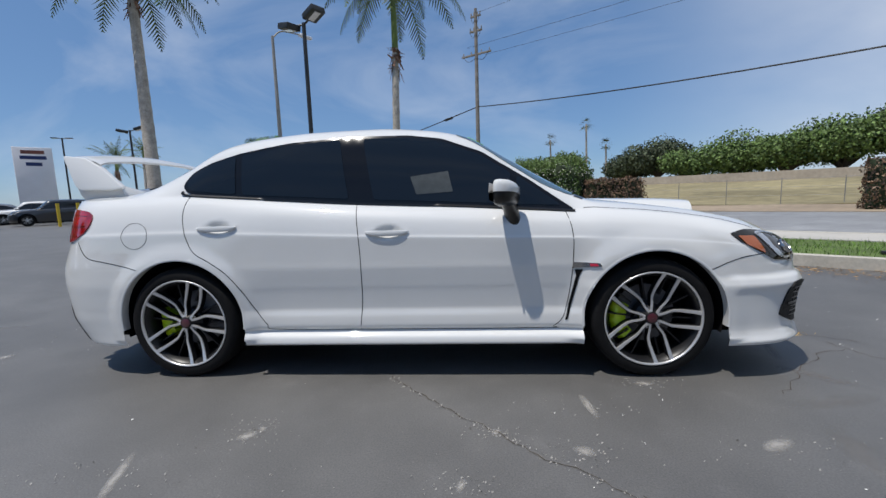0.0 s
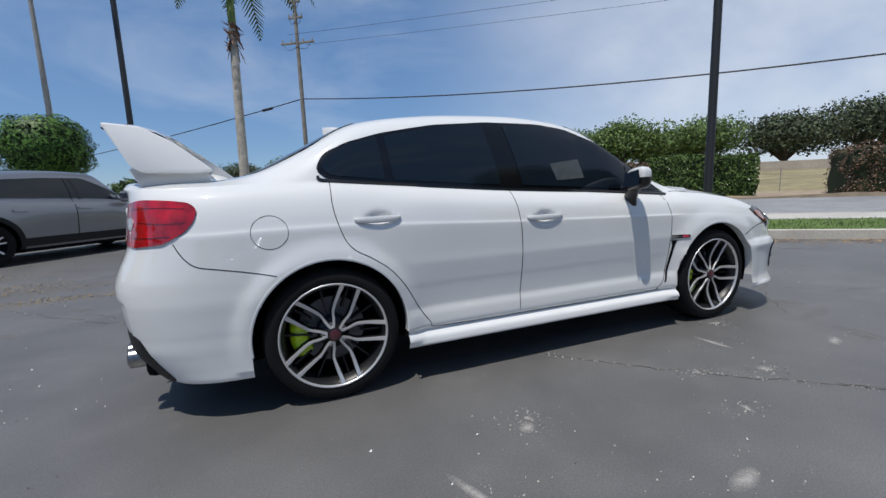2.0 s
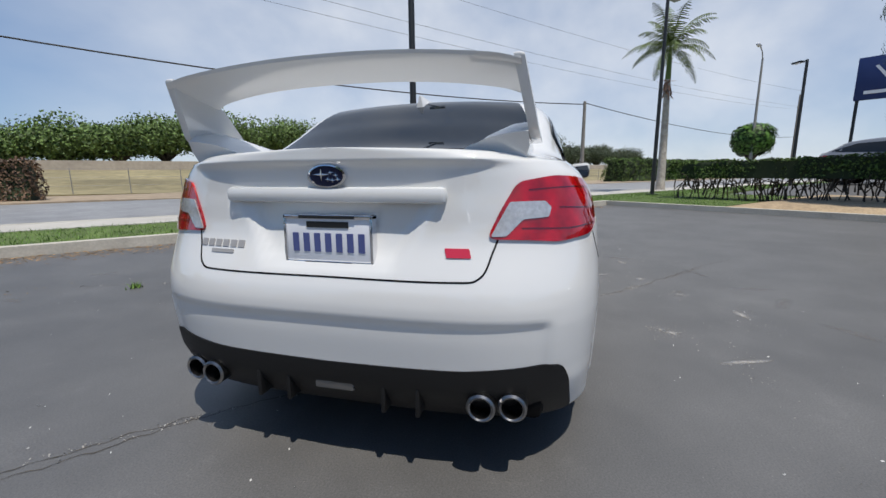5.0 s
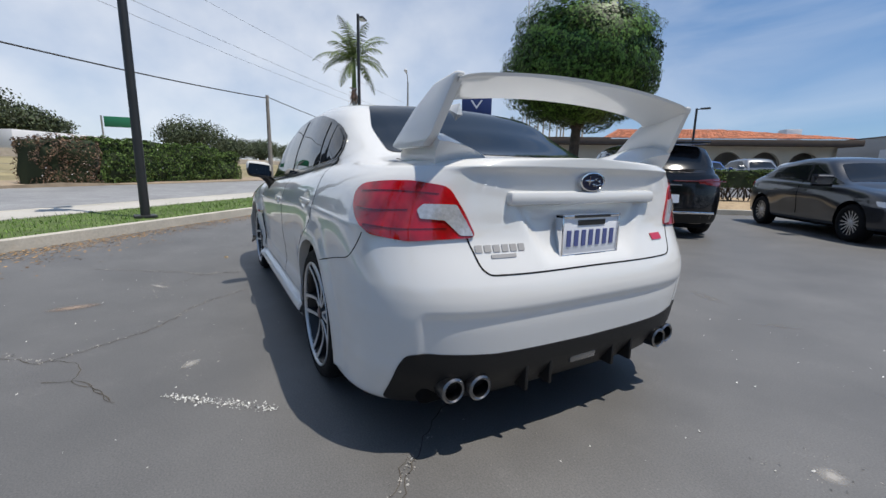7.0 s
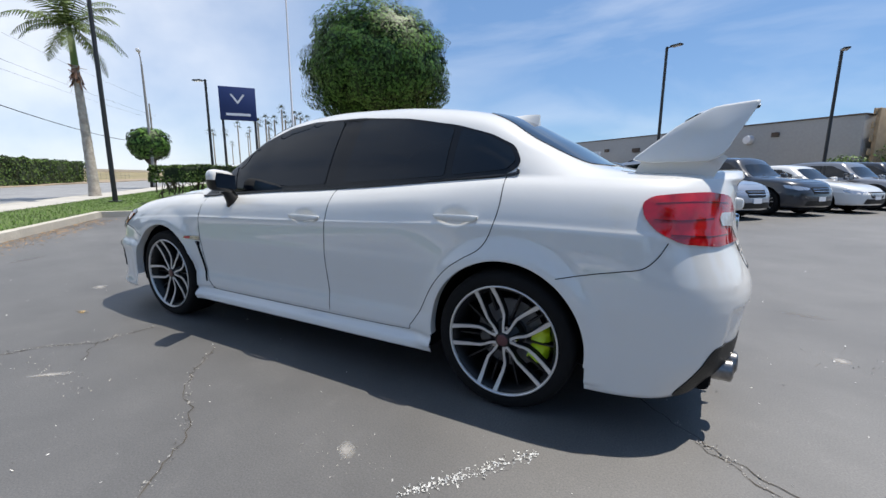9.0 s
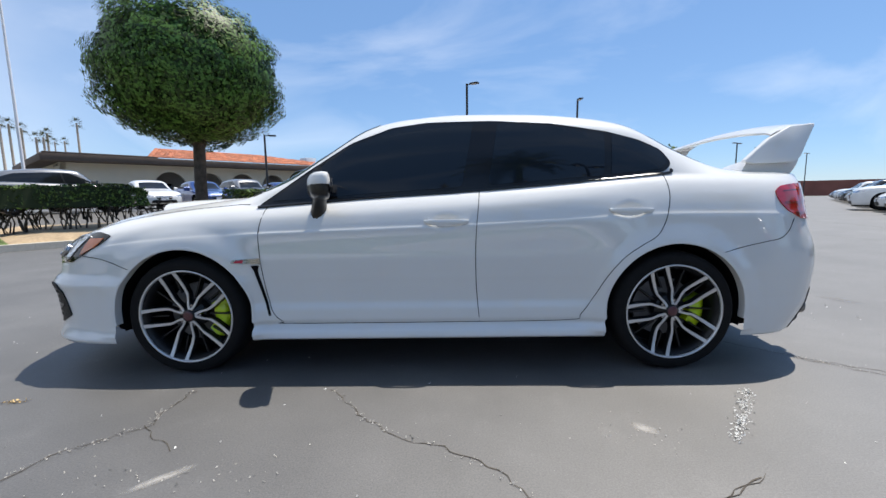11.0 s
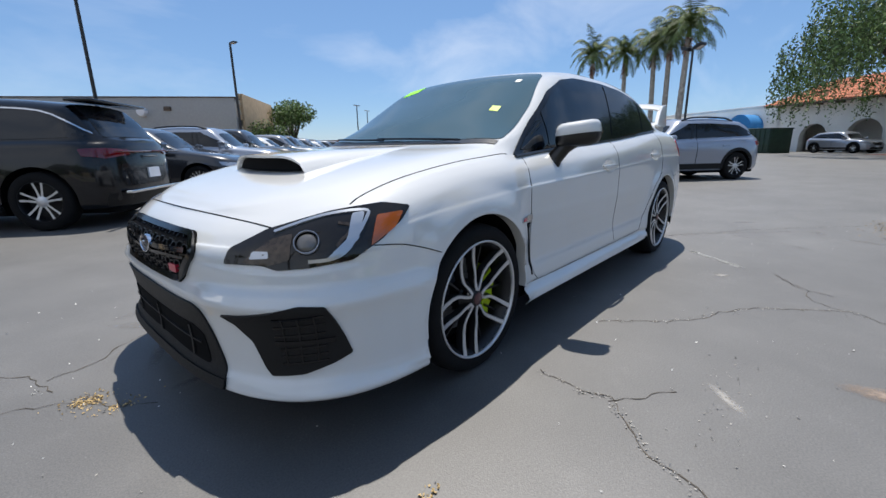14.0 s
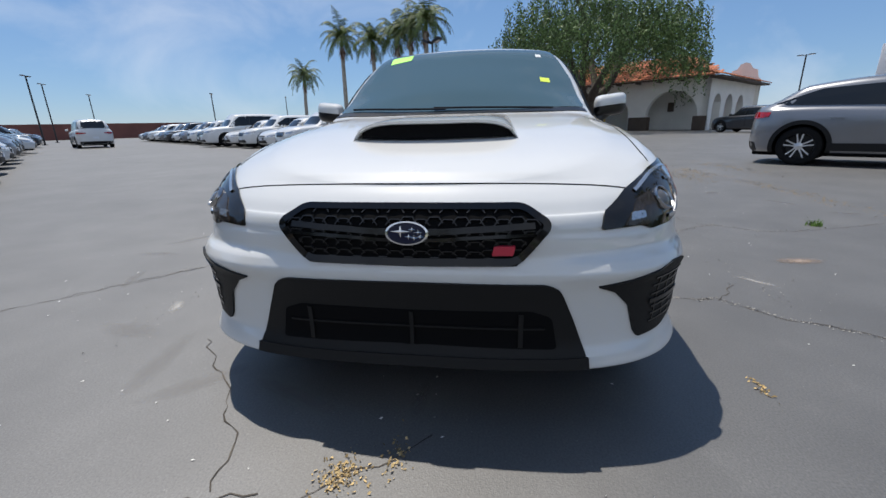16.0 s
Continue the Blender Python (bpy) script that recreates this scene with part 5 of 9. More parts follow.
# rear wing
wing = new("rear_wing")
wing.parent = hero
wing["label"] = "tall white rear wing with swept end plates"
PL = rounded([(-2.208, 1.348, 0), (-2.06, 1.330, 0), (-1.94, 1.262, 0), (-1.785, 1.132, 0), (-1.85, 1.118, 0), (-2.06, 1.122, 0), (-2.105, 1.150, 0)], 0.018, 5)
for s in (1, -1):
    v, f = [], []
    n = len(PL)
    c = sum(PL, Vector()) / n
    for thick, grow in ((-0.016, 0.97), (-0.016, 0.99), (-0.008, 1.0), (0.006, 1.0), (0.014, 0.985), (0.016, 0.94)):
        for p in PL:
            q = c + (p - c) * grow
            y = 0.645 - 0.045 * (q.y - 1.13) / 0.21 + thick
            v.append(Vector((q.x, s * y, q.y)))
    for k in range(5):
        for i in range(n):
            f.append((k * n + i, k * n + (i + 1) % n, (k + 1) * n + (i + 1) % n, (k + 1) * n + i))
    f += [tuple(range(n))[::-1], tuple(5 * n + i for i in range(n))]
    if s < 0:
        f = [q[::-1] for q in f]
    mesh("end_plate", v, [q[::-1] for q in f], M_WHITE, wing, "", 50)
    v, f = [], []
    for t in np.linspace(0, 1, 8):
        x = -1.80 - 0.29 * t
        deck = 1.080
        k = math.sin(math.pi * (0.12 + 0.76 * t))**0.5
        row = [(0.36 + 0.04 * t, deck), (0.41 + 0.03 * t, deck + 0.022), (0.50, deck + 0.055 * k + 0.01), (0.575, deck + 0.095 * k), (0.625, deck + 0.10 * k), (0.63, deck + 0.02), (0.62, deck - 0.02)]
        v += [Vector((x - 0.05 * (p[1] - deck) / 0.1, s * p[0], p[1])) for p in row]
    for i in range(7):
        for k in range(6):
            a = 7 * i + k
            f.append((a, a + 1, a + 8, a + 7))
    f += [tuple(range(7))[::-1], tuple(49 + k for k in range(7))]
    mesh("wing_foot", v, [q[::-1] for q in f] if s > 0 else f, M_WHITE, wing, "", 60)
v, f = [], []
SEC = [(0.0, 0.0), (0.03, 0.012), (0.09, 0.016), (0.15, 0.006), (0.178, -0.012), (0.17, -0.026), (0.10, -0.022), (0.04, -0.016), (0.004, -0.010)]
NB = 40
for i in range(NB + 1):
    q = -1 + 2 * i / NB
    y = 0.606 * q
    z = 1.336 + 0.046 * (1 - abs(q)**2.2) - 0.010 * max(0, (abs(q) - 0.86) / 0.14)**2
    tw = 1 + 0.35 * abs(q)**4
    for a, b in SEC:
        v.append(Vector((-2.205 + a * tw, y, z + b - 0.18 * a)))
k = len(SEC)
for i in range(NB):
    for j in range(k):
        f.append((i * k + j, i * k + (j + 1) % k, (i + 1) * k + (j + 1) % k, (i + 1) * k + j))
mesh("wing_blade", v, [q[::-1] for q in f], M_WHITE, wing, "", 50)

# roof fin, wipers, cowl
v, f = [], []
for t in np.linspace(0, 1, 9):
    x = -1.02 - 0.19 * t
    z0 = hero_skin.drop((x, 0, 1.6), UP)[0].z - 0.004
    top = 0.012 + 0.058 * t**1.3
    for q, hh in ((-1, 0), (-0.62, 0.35), (-0.25, 0.85), (0, 1), (0.25, 0.85), (0.62, 0.35), (1, 0)):
        v.append(Vector((x, q * (0.034 - 0.012 * t), z0 + top * hh)))
for i in range(8):
    for j in range(6):
        a = 7 * i + j
        f.append((a, a + 7, a + 8, a + 1))
f.append(tuple(56 + j for j in range(7)))
mesh("antenna_fin", v, f, M_WHITE, hero, "white shark-fin antenna", 60)
S_WAY = Vector((0.5, 0, 0.86))
hero_skin.patch("dealer_note", xz([(0.02, 1.13), (0.235, 1.155), (0.262, 1.04), (0.055, 1.03)], 0.8), Y, M_NOTE, hero, "note on the glass, coloured dim as if behind the tint", 0.0108, 0.002, 0.05, 0.006, mirror=True)
for pts in (((1.03, 0.52, 1.0), (1.025, 0.20, 1.0), (1.01, -0.12, 1.0)), ((1.035, -0.05, 1.0), (1.01, -0.32, 1.0), (0.955, -0.60, 1.0))):
    hits = [hero_skin.drop(p, S_WAY) for p in bend(pts, 6)]
    bm = bmesh.new()
    b_tube(bm, [h + n * 0.016 for h, n in hits], 0.006, 6)
    part("wiper", bm, M_TRIM, hero, "black windscreen wiper")
joined("cowl", [hero_skin.line(bend([(0.965, 0.70, 1), (1.035, 0.42, 1), (1.058, 0, 1), (1.035, -0.42, 1), (0.965, -0.70, 1)]), UP, 0.05, 0.004, depth=0.002)], M_TRIM, hero, "black cowl below the windscreen")
hero_skin.patch("window_sticker", [(0.44, -0.50, 1.31), (0.42, -0.36, 1.33), (0.34, -0.36, 1.38), (0.35, -0.50, 1.36)], S_WAY, M_NEON, hero, "lime green price sticker", 0.006, 0.003, 0.04, 0.006)
hero_skin.patch("window_sticker", [(0.715, 0.475, 1.15), (0.715, 0.53, 1.15), (0.67, 0.525, 1.175), (0.67, 0.47, 1.175)], S_WAY, M_YELLOW, hero, "yellow note sticker", 0.006, 0.003, 0.04, 0.004)
hero_skin.patch("window_sticker", [(0.42, 0.455, 1.31), (0.42, 0.49, 1.31), (0.39, 0.49, 1.33), (0.39, 0.455, 1.33)], S_WAY, M_PAPER, hero, "small pale sticker", 0.006, 0.003, 0.04, 0.004)


# wheels
def polar(r, off, phi):
    """A point r out along the direction phi, shifted sideways by off."""
    c, s = math.cos(phi), math.sin(phi)
    return r * c - off * s, r * s + off * c


def hero_wheel(x, side, front):
    """A wheel whose outer face looks along +y, then turned to its side of the car."""
    w = new("wheel")
    w.parent = hero
    w["label"] = "machined multi-spoke alloy wheel"
    R = 0.327
    bm = bmesh.new()
    prof = [(0.246, 0.108), (0.252, 0.114), (0.270, 0.120), (0.296, 0.121), (0.312, 0.112), (0.322, 0.094), (R - 0.001, 0.06), (R, 0.02), (R, -0.02), (R - 0.001, -0.06), (0.322, -0.094), (0.300, -0.12), (0.25, -0.115), (0.246, -0.1)]
    b_lathe(bm, prof, 64)
    part("tyre", bm, M_TYRE, w, "black low-profile tyre", 60)
    bm = bmesh.new()
    b_lathe(bm, [(0.259, 0.107), (0.259, 0.119), (0.2565, 0.1215), (0.2515, 0.1205), (0.249, 0.116), (0.247, 0.106)], 72)
    part("rim_lip", bm, M_MACHINED, w, "bright machined rim edge", 60)
    bm = bmesh.new()
    b_lathe(bm, [(0.246, 0.106), (0.232, 0.09), (0.226, 0.03), (0.222, -0.09), (0.245, -0.10)], 64)
    part("rim_barrel", bm, M_RIMDARK, w, "dark rim barrel", 60)
    bm = bmesh.new()
    b_lathe(bm, [(0.02, -0.02), (0.165, -0.02), (0.165, -0.045), (0.02, -0.045)], 40, closed=True)
    b_lathe(bm, [(0.03, 0.03), (0.075, 0.02), (0.08, -0.02)], 32)
    part("brake_disc", bm, M_DISC, w, "cast iron brake disc")
    bm = bmesh.new()
    b_lathe(bm, [(0.0005, -0.06), (0.222, -0.06)], 40)
    part("rim_back", bm, M_SEAM, w)
    # caliper behind the hub
    bm = bmesh.new()
    v, ff = [], []
    span = 0.62 if front else 0.48
    back = math.pi if side > 0 else 0.0
    for i in range(13):
        a = back + (-span + 2 * span * i / 12) + (0.12 if side > 0 else -0.12)
        lobed = 1 + 0.10 * math.cos(i * 2 * math.pi / 4)
        for r, y in ((0.112, 0.0), (0.122, 0.046 * lobed), (0.175, 0.052 * lobed), (0.203, 0.030), (0.208, -0.05)):
            v.append(bm.verts.new((r * math.cos(a), y, r * math.sin(a))))
    for i in range(12):
        for k in range(4):
            bm.faces.new((v[5 * i + k], v[5 * i + k + 1], v[5 * i + 6 + k], v[5 * i + 5 + k]))
    bm.faces.new([v[k] for k in range(5)])
    bm.faces.new([v[60 + k] for k in range(5)][::-1])
    part("brake_caliper", bm, M_CALIPER, w, "yellow-green brake caliper", 50)
    hand = 1 if side > 0 else -1
    for p in range(5):
        phi = radians(111 + 72 * p) if side < 0 else radians(69 - 72 * p)
        for sg in (1, -1):
            path = [(0.028, 0.016, 0.0080), (0.050, 0.0195, 0.0072), (0.072, 0.0265, 0.0072), (0.094, 0.0365, 0.0072), (0.114, 0.0425, 0.0076), (0.150, 0.0440, 0.0084), (0.200, 0.0430, 0.0096), (0.246, 0.0415, 0.0112)]
            v, f, idx = [], [], []
            for r, off, hw in path:
                y = 0.094 + 0.022 * max(0, (r - 0.03) / 0.218)**2 - 0.012 * math.sin(math.pi * (r - 0.028) / 0.22)
                for o, yy in ((-hw - 0.004, y - 0.034), (-hw, y - 0.004), (-hw + 0.0015, y), (hw - 0.0015, y), (hw, y - 0.004), (hw + 0.004, y - 0.034)):
                    px, pz = polar(r, sg * off + o, phi)
                    v.append(Vector((px, yy, pz)))
            for i in range(len(path) - 1):
                for k in range(5):
                    a = 6 * i + k
                    f.append((a, a + 1, a + 7, a + 6))
                    idx.append(0 if k in (1, 2, 3) else 1)
            mesh("spoke", v, f, None, w, "", 40, [M_MACHINED, M_RIMDARK], idx)
        for da in (0, 36):
            v, f = [], []
            ph = phi + radians(da)
            for r in (0.10 if da else 0.13, 0.18, 0.238):
                for o, yy in ((-0.006, 0.02), (-0.004, 0.062), (0.004, 0.062), (0.006, 0.02)):
                    px, pz = polar(r, o + (0.012 if da else 0) * (r - 0.1) / 0.14, ph)
                    v.append(Vector((px, yy, pz)))
            for i in range(2):
                for k in range(3):
                    a = 4 * i + k
                    f.append((a, a + 1, a + 5, a + 4))
            mesh("inner_spoke", v, f, M_RIMDARK, w, "", 40)
        a = phi + radians(36)
        bm = bmesh.new()
        b_lathe(bm, [(0.0005, 0.014), (0.007, 0.014), (0.009, 0.010), (0.009, -0.03)], 8)
        bmesh.ops.translate(bm, vec=(0.057 * math.cos(a), 0.070, 0.057 * math.sin(a)), verts=bm.verts)
        part("lug_nut", bm, M_STEEL, w)
    bm = bmesh.new()
    b_lathe(bm, [(0.027, 0.099), (0.033, 0.097), (0.038, 0.088), (0.060, 0.060), (0.076, 0.052), (0.078, 0.0)], 40)
    part("hub", bm, M_RIMDARK, w, "dark hub")
    bm = bmesh.new()
    b_lathe(bm, [(0.0005, 0.103), (0.020, 0.1025), (0.026, 0.100), (0.0275, 0.09)], 28)
    part("centre_cap", bm, M_REDCAP, w, "dark cherry centre cap")
    w.matrix_basis = pose(x, side * 0.765, R, 0, 0, 0 if side > 0 else 180)
    return w


M_REDCAP = material("cherry_cap", (0.075, 0.012, 0.02), 0.3, coat=0.6)
for fx in (1.325, -1.325):
    for s in (1, -1):
        hero_wheel(fx, s, fx > 0)

# ---- the ground ----
EU, EV = Vector((0.773, -0.634, 0)), Vector((0.634, 0.773, 0))      # along the kerb, and out towards the road


def lot(u, v, z=0.0):
    return EU * u + EV * v + Vector((0, 0, z))


LOT_TURN = math.degrees(math.atan2(EU.y, EU.x))


def lot_pose(u, v, z=0.0, turn=0.0):
    """A pose at (u, v) whose x axis points along u, turned by some degrees."""
    p = lot(u, v, z)
    return pose(p.x, p.y, p.z, 0, 0, LOT_TURN + turn)


def slab(name, u0, u1, v0, v1, z0, z1, mat, nu=1, nv=1, rise=None, kind="structure"):
    """A slab aligned with the lot; rise(u, v) lifts its top."""
    verts, faces = [], []
    for i in range(nu + 1):
        for j in range(nv + 1):
            u, v = u0 + (u1 - u0) * i / nu, v0 + (v1 - v0) * j / nv
            verts.append(lot(u, v, z1 + (rise(u, v) if rise else 0)))
    k = len(verts)
    for i in range(nu):
        for j in range(nv):
            a = i * (nv + 1) + j
            faces.append((a, a + nv + 1, a + nv + 2, a + 1))
    rim = [i * (nv + 1) for i in range(nu + 1)] + [nu * (nv + 1) + j for j in range(1, nv + 1)] + [i * (nv + 1) + nv for i in range(nu - 1, -1, -1)] + [j for j in range(nv - 1, 0, -1)]
    low = {}
    for q in rim:
        low[q] = len(verts)
        p = verts[q].copy()
        p.z = z0
        verts.append(p)
    for a, b in zip(rim, rim[1:] + rim[:1]):
        faces.append((b, a, low[a], low[b]))
    return tagged(mesh(name, verts, faces, mat, smooth=20), kind=kind)


bm = bmesh.new()
bmesh.ops.create_grid(bm, x_segments=8, y_segments=8, size=2500)
bmesh.ops.translate(bm, vec=(0, 0, -0.06), verts=bm.verts)
tagged(part("ground", bm, M_EARTH), "dry open ground out to the horizon", "ground", kind="structure")
tagged(slab("parking_lot", -75, 75, -120, 4.72, -0.05, 0.0, M_ASPHALT), "cracked grey asphalt of a car lot", "parking lot")
tagged(slab("road", -260, 260, 8.45, 19.0, -0.05, -0.004, M_ROAD), "worn grey asphalt road", "road")
tagged(slab("pavement", -200, 200, 7.0, 8.28, -0.05, 0.125, M_WALK), "pale concrete footpath beside the road", "pavement")
tagged(slab("kerb_road", -200, 200, 8.28, 8.45, -0.05, 0.13, M_CONCRETE), "concrete kerb of the road", "kerb")
tagged(slab("verge", -200, 200, 4.87, 7.0, -0.05, 0.11, M_TURF, 200, 4, lambda u, v: 0.012 * noise.noise((u * 0.8, v, 0))), "strip of turf along the lot", "grass")
tagged(slab("kerb_lot", -200, 9.45, 4.70, 4.87, -0.05, 0.14, M_CONCRETE, 120, 1), "pale concrete kerb round the lot", "kerb")
tagged(slab("kerb_island", 9.45, 9.62, -40, 4.87, -0.05, 0.14, M_CONCRETE, 1, 60), "pale concrete kerb of the planter", "kerb")
tagged(slab("planter", 9.62, 16.5, -40, 1.6, -0.05, 0.12, M_MULCH, 20, 60, lambda u, v: 0.10 + 0.03 * noise.noise((u * 0.7, v * 0.7, 3)) if 10.0 < u < 16 and -39 < v < 1.2 else 0.0), "sandy soil bed behind a kerb", "planter")
tagged(slab("raised_lot", 16.3, 74, -60, 4.6, -0.05, 0.012, M_ASPHALT, 46, 30, lambda u, v: 0.5 * min(1, max(0.3, (u - 16.3) / 1.3)) * min(1, (4.6 - v) / 2.5)), "grey asphalt of the higher neighbouring lot", "parking lot")
tagged(slab("far_verge", -260, 260, 19.0, 26.0, -0.05, 0.02, M_EARTH, 130, 6, lambda u, v: 0.25 * max(0, noise.noise((u * 0.35, v * 0.5, 1))) * (1 if v < 25 else 0)), "bare earth shoulder across the road", "ground")
tagged(slab("embankment", -330, 330, 26.0, 60.0, -0.05, 0.0, M_DRYGRASS, 110, 14, lambda u, v: (v - 26) / 34 * 1.7 + 0.35 * noise.noise((u * 0.12, v * 0.15, 5))), "dry grass embankment below a freeway", "embankment")
tagged(slab("freeway_wall", -330, 330, 60.0, 60.4, -0.05, 2.75, M_FREEWALL, 110, 1), "long low tan wall of the freeway", "wall")
tagged(slab("freeway_bank", -330, 330, 60.4, 120.0, -0.05, 1.6, M_DRYGRASS, 30, 4), "dry ground beyond the freeway", "ground")

# cracks in the asphalt, as they wander round the sedan
def crack(points, width, mat, name="asphalt_crack", seed=1, jag=0.02, z=0.0025):
    rnd = random.Random(seed)
    pts = []
    for p, q in zip(points, points[1:]):
        p, q = Vector((*p, 0)), Vector((*q, 0))
        k = max(2, int((q - p).length / 0.035))
        for i in range(k):
            pts.append(p.lerp(q, i / k))
    pts.append(Vector((*points[-1], 0)))
    verts, faces = [], []
    off = 0.0
    for i, p in enumerate(pts):
        off = off * 0.7 + rnd.uniform(-jag, jag) * 0.6
        way = (pts[min(i + 1, len(pts) - 1)] - pts[max(i - 1, 0)]).normalized()
        side = Vector((-way.y, way.x, 0))
        w = width * rnd.uniform(0.25, 1.0) / 2
        verts += [p + side * (off - w) + Vector((0, 0, z)), p + side * (off + w) + Vector((0, 0, z))]
    for i in range(len(pts) - 1):
        faces.append((2 * i, 2 * i + 2, 2 * i + 3, 2 * i + 1))
    return tagged(mesh(name, verts, faces, mat, smooth=0), "dark crack in the asphalt", "crack", "cracks in the lot")


CRACKS = [
    [(-0.12, -0.88), (0.09, -1.12), (0.29, -1.31), (0.45, -1.43), (0.69, -1.65), (0.89, -1.81), (1.0, -1.92), (1.5, -2.3)],
    [(0.48, 1.08), (0.27, 1.36), (0.12, 1.47), (-0.08, 1.58), (-0.30, 1.75), (-0.50, 2.02), (-0.56, 2.15), (-0.33, 2.38), (-0.36, 2.75), (-0.69, 3.6)],
    [(1.18, 1.09), (1.21, 1.30), (1.19, 1.40), (1.28, 1.50), (1.41, 1.62), (1.48, 1.76), (1.58, 1.91), (1.9, 2.4)],
    [(1.20, 1.40), (1.05, 1.52), (0.98, 1.60)],
    [(-2.12, 0.72), (-2.33, 0.92), (-2.54, 1.11), (-2.81, 1.34), (-3.2, 1.75)],
    [(-2.60, 1.30), (-2.46, 1.61), (-2.30, 1.92)],
    [(-1.85, 0.40), (-2.12, 0.71), (-2.24, 0.80), (-3.03, 1.40), (-3.72, 2.0), (-4.3, 2.6)],
    [(-1.20, 1.74), (-0.94, 1.92), (-0.67, 1.97), (-0.55, 2.10)],
    [(-0.82, 2.07), (-0.84, 1.97), (-0.96, 1.85), (-1.15, 1.73)],
    [(2.83, -0.37), (2.60, -0.21), (2.53, -0.15), (2.47, -0.03), (2.35, 0.05)],
    [(1.99, -2.75), (1.73, -2.48), (1.47, -2.25), (1.17, -2.05), (0.90, -1.82)],
    [(2.64, -0.49), (2.50, -0.52), (2.31, -0.67), (2.12, -0.83), (1.86, -1.06)],
    [(3.4, -1.0), (2.9, -0.9), (2.7, -0.6), (2.62, -0.36)]]
for i, pts in enumerate(CRACKS):
    crack(pts, 0.0065, M_CRACK, seed=i, jag=0.028)
# long joints farther off
for i in range(9):
    rnd = random.Random(70 + i)
    u, v = rnd.uniform(-22, 3), rnd.uniform(-26, 2)
    a, b = lot(u, v), lot(u + rnd.uniform(-5, 5), v + rnd.uniform(3, 9))
    if min((a.x)**2 + (a.y)**2, (b.x)**2 + (b.y)**2) > 20:
        mid = a.lerp(b, 0.5) + Vector((rnd.uniform(-0.6, 0.6), rnd.uniform(-0.6, 0.6), 0))
        crack([(a.x, a.y), (mid.x, mid.y), (b.x, b.y)], 0.018, M_CRACK, seed=90 + i, jag=0.05)


def blotch(name, x, y, rx, ry, turn, mat, label, category, seed, z=0.003):
    """A flat patch with a ragged outline."""
    rnd = random.Random(seed)
    k = 26
    r = [rnd.uniform(0.55, 1.1) for _ in range(k)]
    verts = [Vector((0, 0, 0))]
    for i in range(k):
        a = 2 * math.pi * i / k
        q = (r[i - 1] + 2 * r[i] + r[(i + 1) % k]) / 4
        verts.append(Vector((rx * q * math.cos(a), ry * q * math.sin(a), 0)))
    ob = tagged(mesh(name, verts, [(0, 1 + i, 1 + (i + 1) % k) for i in range(k)], mat, smooth=0), label, category)
    ob.matrix_basis = pose(x, y, z, 0, 0, math.degrees(turn))
    return ob


def litter(name, spots, count, size, mat, label, seed, z=0.003):
    """Many small flat bits strewn round spots (x, y, spread)."""
    rnd = random.Random(seed)
    verts, faces = [], []
    for i in range(count):
        x, y, sp, sq = rnd.choice(spots)
        px, py = x + rnd.gauss(0, sp), y + rnd.gauss(0, sq)
        a, s = rnd.uniform(0, 6.28), size * rnd.uniform(0.4, 1.3)
        k = len(verts)
        up = rnd.uniform(0, 0.006)
        for da, f in ((0, 1), (1.9, 0.6), (3.3, 1.0), (4.6, 0.5)):
            verts.append(Vector((px + s * f * math.cos(a + da), py + s * f * math.sin(a + da), z + up * (da > 2))))
        faces.append((k, k + 1, k + 2, k + 3))
    return tagged(mesh(name, verts, faces, mat, smooth=0), label, "litter", kind="stuff")


litter("fallen_petals", [(2.56, -0.16, 0.05, 0.05), (2.55, -0.16, 0.035, 0.03), (2.54, -0.15, 0.03, 0.03), (2.56, -0.17, 0.04, 0.03), (2.47, -0.03, 0.05, 0.02), (2.0, 1.19, 0.035, 0.012)], 330, 0.006, M_PETAL, "dry yellow petals strewn on the asphalt", 3)
CRUMBS = [(*Vector(p).lerp(Vector(q), k), 0.012, 0.012) for n in (0, 1, 2, 4, 6) for p, q in zip(CRACKS[n], CRACKS[n][1:]) for k in (0.1, 0.3, 0.5, 0.7, 0.9)]
litter("crack_crumbs", CRUMBS, 900, 0.005, M_SCUFF, "pale crumbs of stone along the cracks", 12)
litter("dirt_streaks", [(-4.9, 3.7, 0.5, 0.12), (-3.8, 2.6, 0.4, 0.1), (-4.3, 3.3, 0.5, 0.15), (-2.6, 3.9, 0.8, 0.1), (-5.6, 4.6, 0.7, 0.2)], 2600, 0.012, M_CRACKTAN, "thin streaks of tan dirt on the asphalt", 9)
blotch("asphalt_patch", 0.49, 2.23, 0.12, 0.28, 0.12, M_DIRT, "shallow tan hole worn into the asphalt", "asphalt patch", 31)
rnd = random.Random(61)
v, f = [], []
for i in range(70):
    a, h = rnd.uniform(0, 6.28), rnd.uniform(0.02, 0.07)
    p = Vector((-0.56 + rnd.gauss(0, 0.025), 2.97 + rnd.gauss(0, 0.03), 0.001))
    d, q = Vector((math.cos(a), math.sin(a), 0)) * rnd.uniform(0.003, 0.007), Vector((rnd.uniform(-1, 1), rnd.uniform(-1, 1), 0)) * h * 0.7
    v += [p - d, p + d, p + q + Vector((0, 0, h))]
    f.append((3 * i, 3 * i + 1, 3 * i + 2))
tagged(mesh("weed", v, f, M_BLADE, smooth=0), "small green weed in a crack of the asphalt", "weed")
